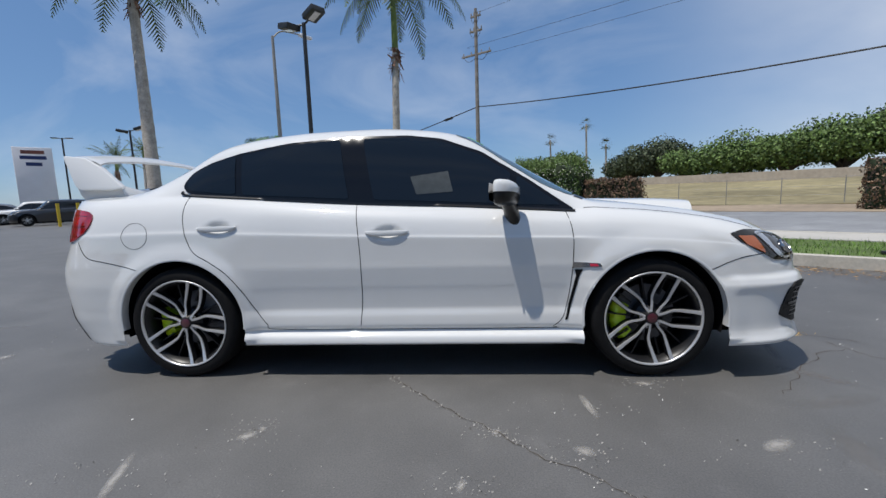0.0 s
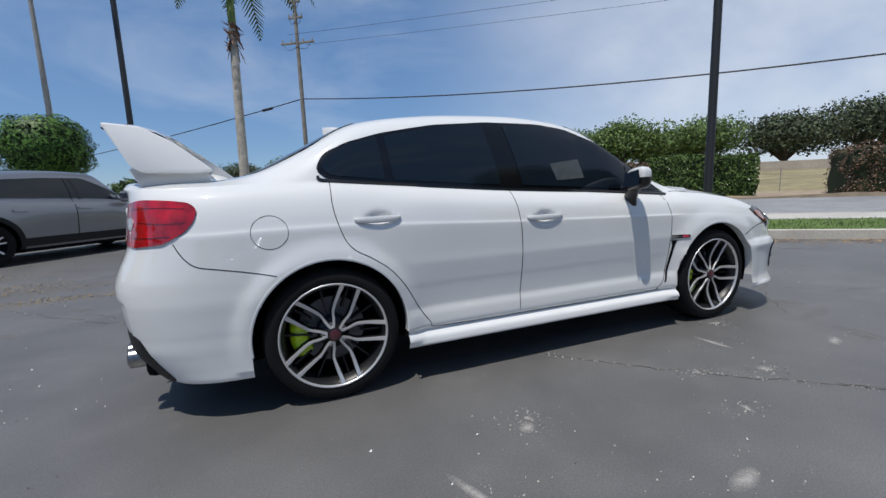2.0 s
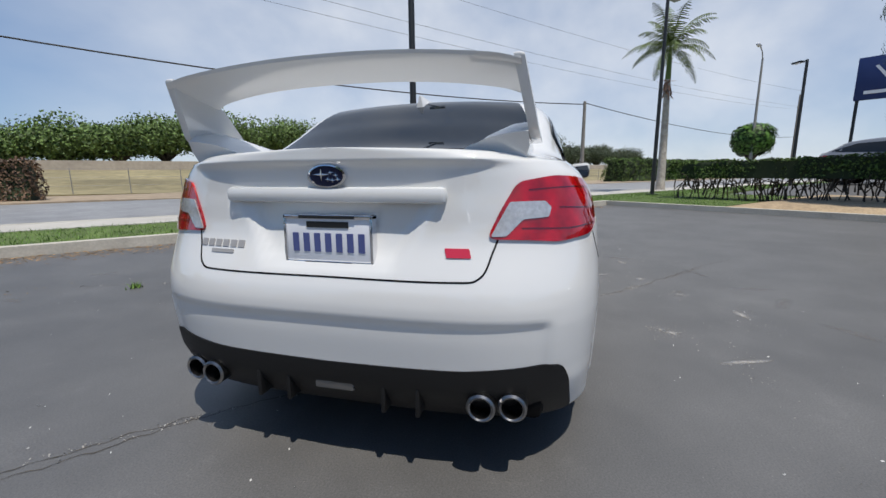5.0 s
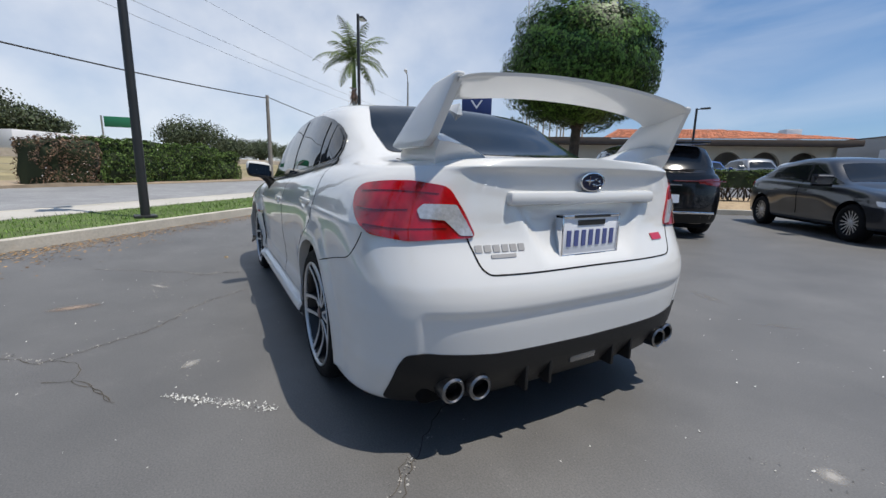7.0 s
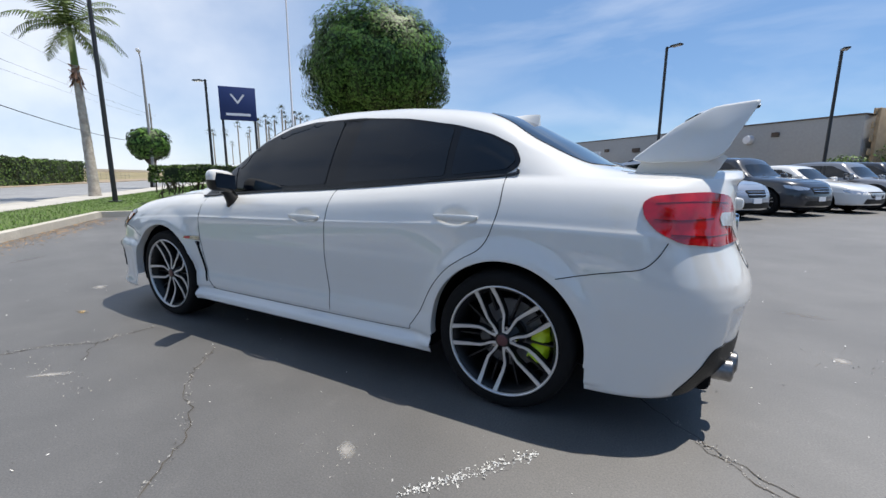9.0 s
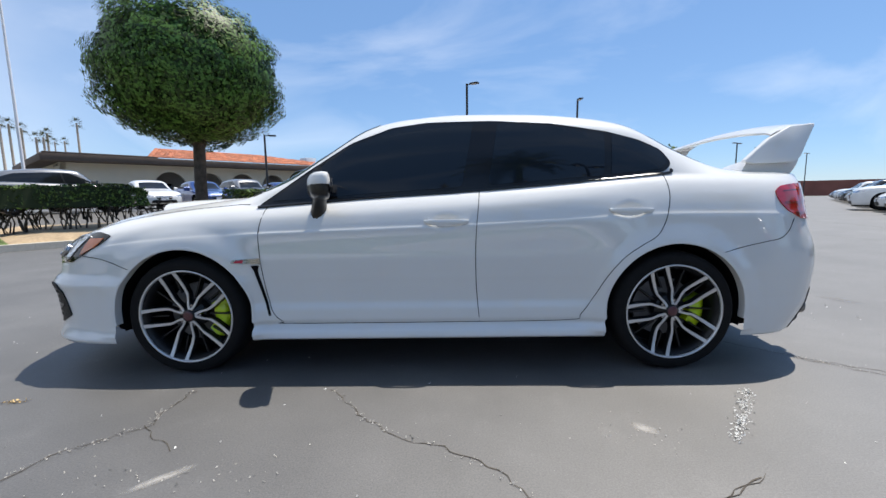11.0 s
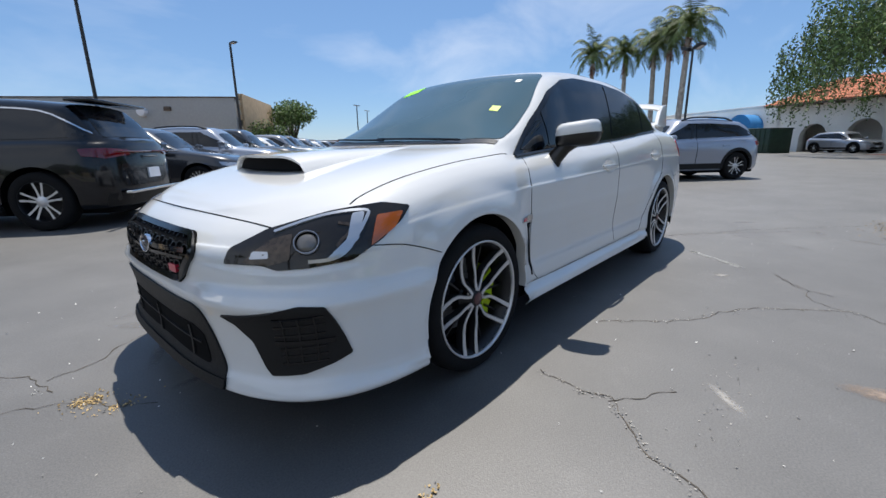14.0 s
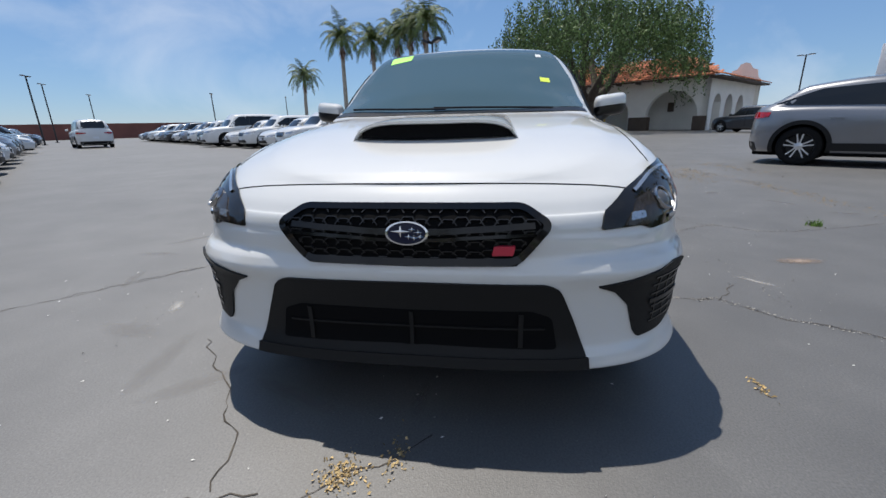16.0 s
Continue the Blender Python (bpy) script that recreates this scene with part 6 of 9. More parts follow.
litter("paint_chips", [(-0.2, -1.9, 1.6, 0.5), (0.3, 1.9, 1.8, 0.6), (2.9, 0.2, 0.5, 1.2), (-2.7, 0.0, 0.4, 1.3), (-3, 3, 2, 1)], 420, 0.006, M_CHIP, "small white specks on the asphalt", 4)
SCUFFS = [(-0.64, -1.47, 0.05, 0.035), (-0.60, -1.42, 0.03, 0.02), (0.45, -1.43, 0.03, 0.014), (0.79, -1.56, 0.045, 0.03), (0.31, -1.76, 0.035, 0.016), (1.25, -0.96, 0.05, 0.02),
          (0.9, -1.2, 0.12, 0.02), (-0.15, -2.05, 0.09, 0.03), (-1.0, -1.75, 0.16, 0.02), (1.55, -1.5, 0.10, 0.03), (-2.9, -0.55, 0.05, 0.05), (0.9, 1.75, 0.10, 0.02), (-0.9, 1.45, 0.06, 0.03), (2.75, 0.75, 0.06, 0.08)]
litter("scuff_marks", [(x, y, a * 2.2, b * 2.5) for x, y, a, b in SCUFFS], 900, 0.0045, M_SCUFF, "pale scuffed chips in the asphalt", 8, 0.0025)
for i, (x, y, a, b) in enumerate(SCUFFS):
    turn = 0.9 + 1.7 * i
    blotch("scuff_mark", x, y, a * 1.7, b * 1.9, turn, M_SMEAR, "pale scuff worn into the asphalt", "scuff", 200 + i, 0.0022)["group"] = "scuffs on the lot"
for i in range(30):
    a = 2.4 * i
    r = 1.9 + 2.6 * ((i * 0.618) % 1.0)
    blotch("dusty_smear", 1.15 * r * math.cos(a), r * math.sin(a), 0.18 + 0.22 * ((i * 0.37) % 1), 0.05 + 0.09 * ((i * 0.71) % 1), 1.3 * i, M_FAINT, "faint dusty smear on the asphalt", "smear", 300 + i, 0.0015)["group"] = "smears on the lot"
p0, p1 = Vector((-1.56, 1.13, 0)), Vector((-1.24, 1.53, 0))
litter("worn_marking", [(*(p0.lerp(p1, i / 12)).xy, 0.012, 0.022) for i in range(13)], 330, 0.0055, M_PAINTWORN, "worn white paint stripe on the asphalt", 5)
litter("leaf_litter", [(*lot(u, 4.55).xy, 0.25, 0.22) for u in np.arange(-14, 9, 0.5)] + [(*lot(u, 4.3).xy, 0.5, 0.3) for u in (-8.5, -7.5, -1, 0, 1)], 8500, 0.022, M_LEAFLITTER, "brown leaf litter along the kerb", 6)
tagged(slab("verge_corner", 9.62, 16.5, 1.6, 4.87, -0.05, 0.125, M_TURF, 14, 8, lambda u, v: 0.02 * noise.noise((u * 0.8, v, 2))), "patch of turf at the corner of the lot", "grass")
# grass blades on the verge
rnd = random.Random(11)
verts, faces = [], []
for i in range(36000):
    u = rnd.uniform(-22, 34)
    v = rnd.uniform(4.86, 7.0)
    if i % 5 == 0:
        u, v = rnd.uniform(9.65, 16.4), rnd.uniform(1.65, 4.9)
    p = lot(u, v, 0.10)
    a, h, w = rnd.uniform(0, 6.28), rnd.uniform(0.03, 0.085), rnd.uniform(0.004, 0.010)
    d = Vector((math.cos(a), math.sin(a), 0))
    lean = Vector((rnd.uniform(-1, 1), rnd.uniform(-1, 1), 0)) * h * 0.6
    k = len(verts)
    verts += [p - d * w, p + d * w, p + lean + Vector((0, 0, h))]
    faces.append((k, k + 1, k + 2))
tagged(mesh("grass", verts, faces, M_BLADE, smooth=0), "short green grass on the verge", "grass", kind="stuff")

# ---- parked cars ----
def car_spec(f, r, w, H, belt, nose, cowl, roof_f, roof_r, tail, deck, lean=0.0):
    """A car body: f and r are its ends in front of and behind its middle, w the half width; heights of roof, belt, nose and deck."""
    b0, b1 = belt - 0.05, belt + 0.05
    return dict(
        ref=belt, ends=(f - 0.75, -r + 0.70, 3.2), wide=((0.3, 1.1), (0.4, 1.2)),
        levels=[(0.25, 0.0, f - 0.07, -r + 0.08, w * 0.93, w * 0.95, w * 0.93),
                (0.31, 0.0, f - 0.01, -r + 0.04, w * 0.96, w * 0.985, w * 0.97),
                (0.45, 0.0, f, -r, w * 0.965, w * 0.995, w * 0.985),
                (0.62, 0.1, f - 0.01, -r + 0.01, w * 0.985, w, w),
                (belt - 0.26, 0.45, f - 0.05, -r + 0.02, w, w * 0.99, w * 0.995),
                (belt - 0.12, 0.75, f - 0.11, -r + 0.04, w * 0.985, w * 0.965, w * 0.97),
                (belt - 0.04, 0.93, f - 0.17, -r + 0.06, w * 0.945, w * 0.93, w * 0.935),
                (belt, 1.0, f - 0.24, -r + 0.08, w * 0.895, w * 0.88, w * 0.88)],
        belt=([f, f - 0.24, cowl, 0.0, -r + 0.9, -r], [nose - 0.10, nose - 0.06, b0, belt, b1, min(b1, deck - 0.02)]),
        crown=([f, f - 0.24, f - 0.5, cowl, roof_f, (roof_f + roof_r) / 2 + 0.2, roof_r, tail, -r],
               [nose - 0.10, nose - 0.055, nose + 0.02, belt + 0.03, H - 0.035, H, H - 0.05 - lean, deck + 0.03, deck]),
        pillar_y=([f, cowl, cowl - 0.15, roof_f, 0.0, roof_r, tail, -r], [0.8, 0.88, 0.92, 0.83, 0.82, 0.82, 0.86, 0.86]),
        pillar_z=([f, cowl, cowl - 0.15, roof_f, 0.0, roof_r, tail, -r], [0.85, 0.6, 0.55, 0.90, 0.91, 0.90, 0.6, 0.75]))


KINDS = {  # body, wheel radius, axle places, roof edge of the side glass (front base, front top, rear top, rear base)
    "suv": (car_spec(2.36, 2.38, 0.955, 1.66, 1.06, 0.98, 1.02, 0.35, -1.82, -2.24, 1.10, 0.03), 0.37, 1.475, (0.98, 0.30, -1.55, -2.05)),
    "crossover": (car_spec(2.33, 2.36, 0.93, 1.62, 1.04, 0.95, 1.05, 0.35, -1.45, -2.15, 1.12, 0.05), 0.365, 1.425, (1.0, 0.30, -1.25, -1.95)),
    "wagon": (car_spec(2.25, 2.22, 0.90, 1.60, 1.03, 0.93, 0.95, 0.22, -1.55, -2.05, 1.08, 0.05), 0.35, 1.32, (0.90, 0.18, -1.38, -1.88)),
    "sedan": (car_spec(2.30, 2.30, 0.89, 1.46, 0.96, 0.83, 0.98, 0.22, -0.95, -1.68, 1.03, 0.02), 0.32, 1.335, (0.92, 0.17, -0.90, -1.33)),
    "hatchback": (car_spec(2.24, 2.22, 0.885, 1.48, 0.98, 0.84, 0.98, 0.22, -1.15, -1.95, 1.06, 0.03), 0.32, 1.335, (0.92, 0.17, -1.08, -1.65)),
    "van": (car_spec(2.55, 2.65, 1.0, 1.88, 1.15, 1.08, 1.30, 0.65, -2.2, -2.60, 1.20, 0.03), 0.39, 1.47, (1.22, 0.62, -2.05, -2.42)),
}


def paint(name, color, metal=0.0):
    return material(name, color, 0.30, metal, coat=1.0, var=0.015, scale=3)


PAINTS = {"black": material("black_paint", (0.004, 0.004, 0.005), 0.2, coat=0.5, spec=0.3), "charcoal": paint("charcoal_paint", (0.022, 0.024, 0.030), 0.3),
          "silver": paint("silver_paint", (0.33, 0.36, 0.42), 0.5), "grey": paint("grey_paint", (0.22, 0.225, 0.24), 0.55),
          "white": paint("plain_white_paint", (0.70, 0.70, 0.69)), "blue": paint("blue_paint", (0.02, 0.06, 0.22), 0.3),
          "orange": paint("orange_paint", (0.45, 0.13, 0.03), 0.2), "green": paint("lime_paint", (0.16, 0.26, 0.03)),
          "brown": paint("dark_bronze_paint", (0.045, 0.038, 0.034), 0.4)}
SHELLS = {}
WHEELS = {}


def simple_wheel(radius, parent, x, y, side, arms=5):
    key = (radius, arms)
    w = new("wheel")
    w.parent = parent
    if key not in WHEELS:
        bm = bmesh.new()
        R, t = radius, 0.115
        b_lathe(bm, [(R * 0.68, t * 0.9), (R * 0.74, t), (R * 0.92, t), (R * 0.985, t * 0.75), (R, t * 0.3), (R, -t * 0.3), (R * 0.98, -t * 0.8), (R * 0.7, -t)], 36)
        tyre = part("tyre", bm, M_TYRE, w, "", 60)
        bm = bmesh.new()
        b_lathe(bm, [(R * 0.70, t * 0.88), (R * 0.67, t * 0.95), (R * 0.64, t * 0.8), (R * 0.62, -t * 0.3), (0.001, -t * 0.3)], 36)
        back = part("rim_barrel", bm, M_RIMDARK, w, "", 50)
        bm = bmesh.new()
        for k in range(arms):
            a = 2 * math.pi * k / arms + 0.3
            for sg in (-1, 1):
                pts = []
                for r, off, hw in ((0.10, 0.035, 0.085), (0.40, 0.085, 0.065), (0.69, 0.150, 0.085)):
                    for o in (-hw * 0.5, hw * 0.5):
                        px, pz = polar(r * R, (sg * off + o) * R, a)
                        pts.append(bm.verts.new((px, t * (0.72 if r < 0.6 else 0.84), pz)))
                for i in range(2):
                    bm.faces.new((pts[2 * i], pts[2 * i + 1], pts[2 * i + 3], pts[2 * i + 2]))
        b_lathe(bm, [(0.001, t * 0.86), (R * 0.13, t * 0.84), (R * 0.19, t * 0.70)], 20)
        face = part("rim_spokes", bm, M_MACHINED, w, "bright spokes", 40)
        WHEELS[key] = (tyre.data, back.data, face.data)
    else:
        for nm, d in zip(("tyre", "rim_barrel", "rim_spokes"), WHEELS[key]):
            o = new(nm, d)
            o.parent = w
    w.matrix_basis = pose(x, y, radius, 0, 0, 0 if side > 0 else 180)
    return w


def parked_car(kind, color, label, category, m, group="", arms=5, cladding=False, rails=False, roof=None, bright=False):
    sp, R, ax, (g0, g1, g2, g3) = KINDS[kind]
    car = thing(kind if kind != "suv" else "large_suv", label, category, group)
    verts, faces, top = car_shell(sp, 9, 48, 15, (6, 4, 6))
    skin = Skin(verts, faces)
    faces, top = cut_arches(verts, faces, top, [(ax, R + 0.005, R + 0.055), (-ax, R + 0.005, R + 0.055)])
    body_parts(verts, faces, ["body"] * len(faces), PAINTS[color], car)
    belt = pchip(*sp["belt"])
    crown = pchip(*sp["crown"])
    H = max(sp["crown"][1])
    w = sp["levels"][4][4]
    f, r = sp["levels"][2][2], -sp["levels"][2][3]
    hi = H - 0.165
    def side(pts):
        return [Vector((x, w * 0.85, z)) for x, z in pts]
    outline = [(g0, belt(g0) + 0.03), (0.0, belt(0) + 0.035), (g3 + 0.25, belt(g3) + 0.045), (g3, belt(g3) + 0.07), (g2, hi - 0.04), (g2 * 0.4, hi), (g1 * 0.4, hi), (g1 - 0.08, hi - 0.03)]
    for s in (False, True):
        skin.patch("side_glass", side(outline), Y, M_DARKGLASS, car, "dark side glazing", 0.004, 0.01, 0.11, 0.05, mirror=s)
    piece = skin.line(bend(side([(-0.12, belt(0) - 0.62), (-0.12, belt(0) + 0.02), (-0.16, hi)]), 3), Y, 0.012, 0.006, 0.08)
    piece2 = skin.line(bend(side([(0.02, belt(0) + 0.02), (-0.06, hi)]), 3), Y, 0.05, 0.006, 0.08)
    for q, q2 in ((piece, piece2), (mirrored(piece), mirrored(piece2))):
        joined("door_gap", [q], M_SEAM, car)
        joined("door_post", [q2], M_TRIM, car, "black door post")
    cx = sp["crown"][0]
    x0, x1 = cx[3] - 0.03, cx[4] + 0.02
    skin.patch("windscreen", [(x0, 0.0, 1), (x0 - 0.05, w * 0.72, 1), (x1 + 0.02, w * 0.60, 1), (x1 + 0.04, 0, 1), (x1 + 0.02, -w * 0.60, 1), (x0 - 0.05, -w * 0.72, 1)], (0.45, 0, 0.9), M_DARKGLASS, car, "windscreen", 0.004, 0.01, 0.12, 0.06)
    x0, x1 = cx[6] - 0.03, cx[7] + 0.04
    z0, z1 = crown(x0), crown(x1)
    skin.patch("rear_window", [(x1, 0.0, z1), (x1 + 0.03, w * 0.66, z1), (x0, w * 0.56, z0), (x0, 0, z0), (x0, -w * 0.56, z0), (x1 + 0.03, -w * 0.66, z1)], (-(z0 - z1), 0, x0 - x1), M_DARKGLASS, car, "rear window", 0.004, 0.01, 0.12, 0.05)
    nz = sp["crown"][1][0]
    hz = nz - 0.10
    for s in (False, True):
        skin.patch("headlamp", [(f, w * 0.52, hz), (f - 0.1, w * 0.80, hz + 0.05), (f - 0.42, w, hz + 0.08), (f - 0.36, w, hz + 0.0), (f - 0.1, w * 0.84, hz - 0.06), (f, w * 0.56, hz - 0.05)], (0.8, 0.6, 0.1), M_LAMPBRIGHT, car, "clear headlamp", 0.006, 0.02, 0.08, 0.02, mirror=s)
        tz = min(sp["crown"][1][-1] - 0.16, 0.95)
        skin.patch("tail_lamp", [(-r, w * 0.50, tz + 0.05), (-r + 0.1, w * 0.85, tz + 0.08), (-r + 0.32, w, tz + 0.07), (-r + 0.30, w, tz - 0.02), (-r + 0.08, w * 0.86, tz - 0.05), (-r, w * 0.52, tz - 0.01)], (-0.8, 0.6, 0.1), M_RED, car, "red tail lamp", 0.014, 0.02, 0.045, 0.02, mirror=s)
        dz = belt(0.3) - 0.14
        for hx in (0.12, -0.85):
            pc = skin.line(side([(hx, dz), (hx - 0.20, dz + 0.01)]), Y, 0.03, 0.03, 0.1)
            joined("door_handle", [pc if not s else mirrored(pc)], PAINTS[color], car)
    skin.patch("grille", [(f, -w * 0.42, nz - 0.09), (f, w * 0.42, nz - 0.09), (f, w * 0.34, nz - 0.27), (f, -w * 0.34, nz - 0.27)], X, M_PLASTIC, car, "black grille", 0.008, 0.02, 0.09, 0.05)
    for z in (nz - 0.14, nz - 0.20):
        joined("grille_bar", [skin.line([(f, -w * 0.36, z), (f, w * 0.36, z)], X, 0.014, 0.02, 0.1)], M_CHROME, car)
    skin.patch("lower_intake", [(f, -w * 0.55, 0.44), (f, w * 0.55, 0.44), (f, w * 0.62, 0.30), (f, -w * 0.62, 0.30)], X, M_PLASTIC, car, "black lower intake", 0.008, 0.02, 0.09, 0.04)
    skin.patch("number_plate", [(f, -0.15, 0.42), (f, 0.15, 0.42), (f, 0.15, 0.54), (f, -0.15, 0.54)], X, M_PLATE, car, "number plate with plain bars", 0.02, 0.02, 0.2, 0.01)
    skin.patch("rear_plate", [(-r, -0.15, 0.60), (-r, 0.15, 0.60), (-r, 0.15, 0.74), (-r, -0.15, 0.74)], XR, M_PLATE, car, "number plate with plain bars", 0.02, 0.02, 0.2, 0.01)
    skin.patch("rear_valance", [(-r, -w * 0.85, 0.44), (-r, w * 0.85, 0.44), (-r, w * 0.85, 0.27), (-r, -w * 0.85, 0.27)], XR, M_PLASTIC, car, "black rear valance", 0.008, 0.02, 0.09, 0.05)
    for s in (1, -1):
        bm = bmesh.new()
        b_box(bm, g0 - 0.28, g0 - 0.12, s * (w + 0.02) - 0.01, s * (w + 0.02) + s * 0.17, belt(g0) + 0.02, belt(g0) + 0.16, 0.04)
        part("door_mirror", bm, PAINTS[color], car, "", 60)
    bm = bmesh.new()
    b_box(bm, -r + 0.15, f - 0.15, -w * 0.72, w * 0.72, 0.17, 0.42, 0.04)
    part("underbody", bm, M_SEAM, car)
    bm = bmesh.new()
    b_box(bm, -ax + R + 0.08, ax - R - 0.08, -w * 0.93, w * 0.93, 0.20, 0.36, 0.03)
    part("floor_pan", bm, M_SEAM, car)
    for xx in (ax, -ax):
        for s in (1, -1):
            simple_wheel(R, car, xx, s * (w - 0.125), s, arms)
            v, ff = [], []
            k = 18
            for i in range(k + 1):
                a = math.pi * i / k
                for yy in (w * 0.5, w * 0.97):
                    v.append(Vector((xx + (R + 0.06) * math.cos(a), s * yy, R + (R + 0.06) * math.sin(a))))
            for i in range(k):
                ff.append((2 * i, 2 * i + 1, 2 * i + 3, 2 * i + 2))
            c = len(v)
            v.append(Vector((xx, s * w * 0.5, R)))
            ff += [(c, 2 * i, 2 * i + 2) for i in range(k)]
            mesh("wheel_well", v, ff, M_SEAM, car)
    if cladding:
        pcs = []
        for xx in (ax, -ax):
            pts = [(xx + (R + 0.085) * math.cos(a), w, R + (R + 0.085) * math.sin(a)) for a in np.linspace(-0.25, math.pi + 0.25, 26)]
            pcs.append(skin.line(pts, Y, 0.075, 0.014, 0.2))
        pcs.append(skin.line([(-ax + R + 0.06, w, 0.36), (ax - R - 0.06, w, 0.36)], Y, 0.14, 0.014, 0.2))
        for pc in pcs:
            joined("wheel_arch_cladding", [pc], M_PLASTIC, car, "dark plastic cladding")
            joined("wheel_arch_cladding", [mirrored(pc)], M_PLASTIC, car, "dark plastic cladding")
    if bright:
        pc = skin.line(bend(side([(g1 - 0.02, hi - 0.02), (g1 * 0.4, hi + 0.012), (g2 * 0.4, hi + 0.012), (g2, hi - 0.03), (g3 - 0.02, belt(g3) + 0.10)]), 5), Y, 0.018, 0.008, 0.08)
        pc2 = skin.line([(-ax + R + 0.10, w, 0.33), (ax - R - 0.10, w, 0.33)], Y, 0.03, 0.016, 0.2)
        for q in (pc, pc2):
            joined("bright_trim", [q], M_CHROME, car, "bright metal trim strip")
            joined("bright_trim", [mirrored(q)], M_CHROME, car, "bright metal trim strip")
    if rails:
        for s in (1, -1):
            bm = bmesh.new()
            zz = [skin.drop((x, s * w * 0.66, 2), UP)[0].z + 0.05 for x in np.linspace(0.2, g2 + 0.1, 7)]
            zz[0] -= 0.045
            zz[-1] -= 0.045
            b_tube(bm, [(x, s * w * 0.66, z) for x, z in zip(np.linspace(0.2, g2 + 0.1, 7), zz)], 0.02, 8)
            part("roof_rail", bm, M_TRIM, car, "black roof rail", 60)
    if roof:
        skin.patch("roof_panel", [(x, y, 2) for x, y in ((0.3, -w * 0.60), (0.3, w * 0.60), (g2, w * 0.55), (g2, -w * 0.55))], UP, roof, car, "dark roof", 0.004, 0.01, 0.12, 0.05)
    car.matrix_basis = m
    return car


# the first cars by the planter
sv = parked_car("suv", "black", "gloss black suv parked nose-in at the planter", "car", lot_pose(6.5, -3.62), arms=5, bright=True)
for ob in sv.children:
    if ob.name.startswith("tail_lamp"):
        ob.data.materials[0] = M_REDDARK
for s in (1, -1):
    bm = bmesh.new()
    b_box(bm, -2.40, -2.34, s * 0.43 - 0.4, s * 0.43 + 0.4, 0.955, 0.975, 0.006)
    part("light_bar", bm, M_REDDARK, sv, "slim dark red rear light bar")
bm = bmesh.new()
b_box(bm, -2.415, -2.33, -0.70, 0.70, 0.425, 0.465, 0.008)
part("bumper_strip", bm, M_CHROME, sv, "bright bumper strip")
bm = bmesh.new()
b_box(bm, -2.10, -1.78, -0.64, 0.64, 1.590, 1.625, 0.014)
part("roof_spoiler", bm, PAINTS["black"], sv, "black roof spoiler")
bm = bmesh.new()
b_box(bm, -2.39, -2.33, -0.17, 0.17, 0.890, 0.908, 0.003)
part("lettering_bar", bm, M_NAMEPLATE, sv, "plain silver bar")
parked_car("hatchback", "charcoal", "dark grey hatchback parked nose-out beside the suv", "car", lot_pose(6.05, -7.55, 0, 180), "cars in the nose-out row", arms=8)
out = parked_car("wagon", "silver", "silver wagon with black roof rails and dark cladding", "car", lot_pose(5.65, -10.15, 0, 180), "cars in the nose-out row", cladding=True, rails=True)
blk = parked_car("suv", "charcoal", "dark suv in the nose-out row", "car", lot_pose(5.8, -12.9, 0, 180), "cars in the nose-out row")
wht = parked_car("sedan", "white", "white sedan in a row of parked cars", "car", lot_pose(5.7, -15.6, 0, 180), "cars in the nose-out row")
gry = parked_car("crossover", "grey", "grey crossover in a row of parked cars", "car", lot_pose(5.7, -18.3, 0, 180), "cars in the nose-out row", cladding=True)
rnd = random.Random(5)
pool = [out, blk, wht, gry]
for i in range(18):
    copy_thing(pool[(i * 7 + 1) % 4], lot_pose(5.7 + rnd.uniform(-0.3, 0.3), -21.0 - 2.7 * i, 0, 180 + rnd.uniform(-1.5, 1.5)))
# across the aisle
xt = parked_car("wagon", "silver", "pale silver crossover wagon with black cladding", "car", lot_pose(-7.15, -7.55), "cars across the aisle", cladding=True, rails=True)
br = parked_car("suv", "brown", "dark bronze suv parked across the aisle", "car", lot_pose(-7.3, -10.4), "cars across the aisle")
wsd = parked_car("sedan", "white", "white sedan parked across the aisle", "car", lot_pose(-7.1, -18.3), "cars across the aisle")
wsu = parked_car("suv", "white", "white suv parked across the aisle", "car", lot_pose(-7.1, -21.0), "cars across the aisle")
van = parked_car("van", "white", "tall white truck parked across the aisle", "car", lot_pose(-6.6, -25.8), "cars across the aisle")
for i, (o, v) in enumerate(((wsd, -13.1), (wsu, -15.7), (wsd, -23.4), (br, -29.2), (wsu, -32), (gry, -34.8), (wsd, -37.6), (blk, -40.4), (gry, -43.2), (wht, -46), (wsu, -49), (gry, -52), (wht, -55))):
    copy_thing(o, lot_pose(-7.0, v, 0, rnd.uniform(-1, 1)))
parked_car("van", "white", "white suv standing in the far aisle", "car", lot_pose(0.4, -36.5, 0, -87))
# by the verge behind the sedan
bz = parked_car("crossover", "grey", "metallic grey crossover with black wheel arches", "car", lot_pose(-9.15, 2.32, 0, 90), arms=5, cladding=True)
copy_thing(gry, lot_pose(18.9, -0.5, 0.51, -90))
copy_thing(xt, lot_pose(-13.4, 2.2, 0, 92))
copy_thing(blk, lot_pose(-35.4, 0.35, 0, 268))
copy_thing(wsu, lot_pose(-41.0, -0.6, 0, 262))
copy_thing(blk, lot_pose(-31.5, -4.9, 0, 250))
copy_thing(gry, lot_pose(-44.5, -3.2, 0, 265))
copy_thing(wsd, lot_pose(-48, -2.0, 0, 88))
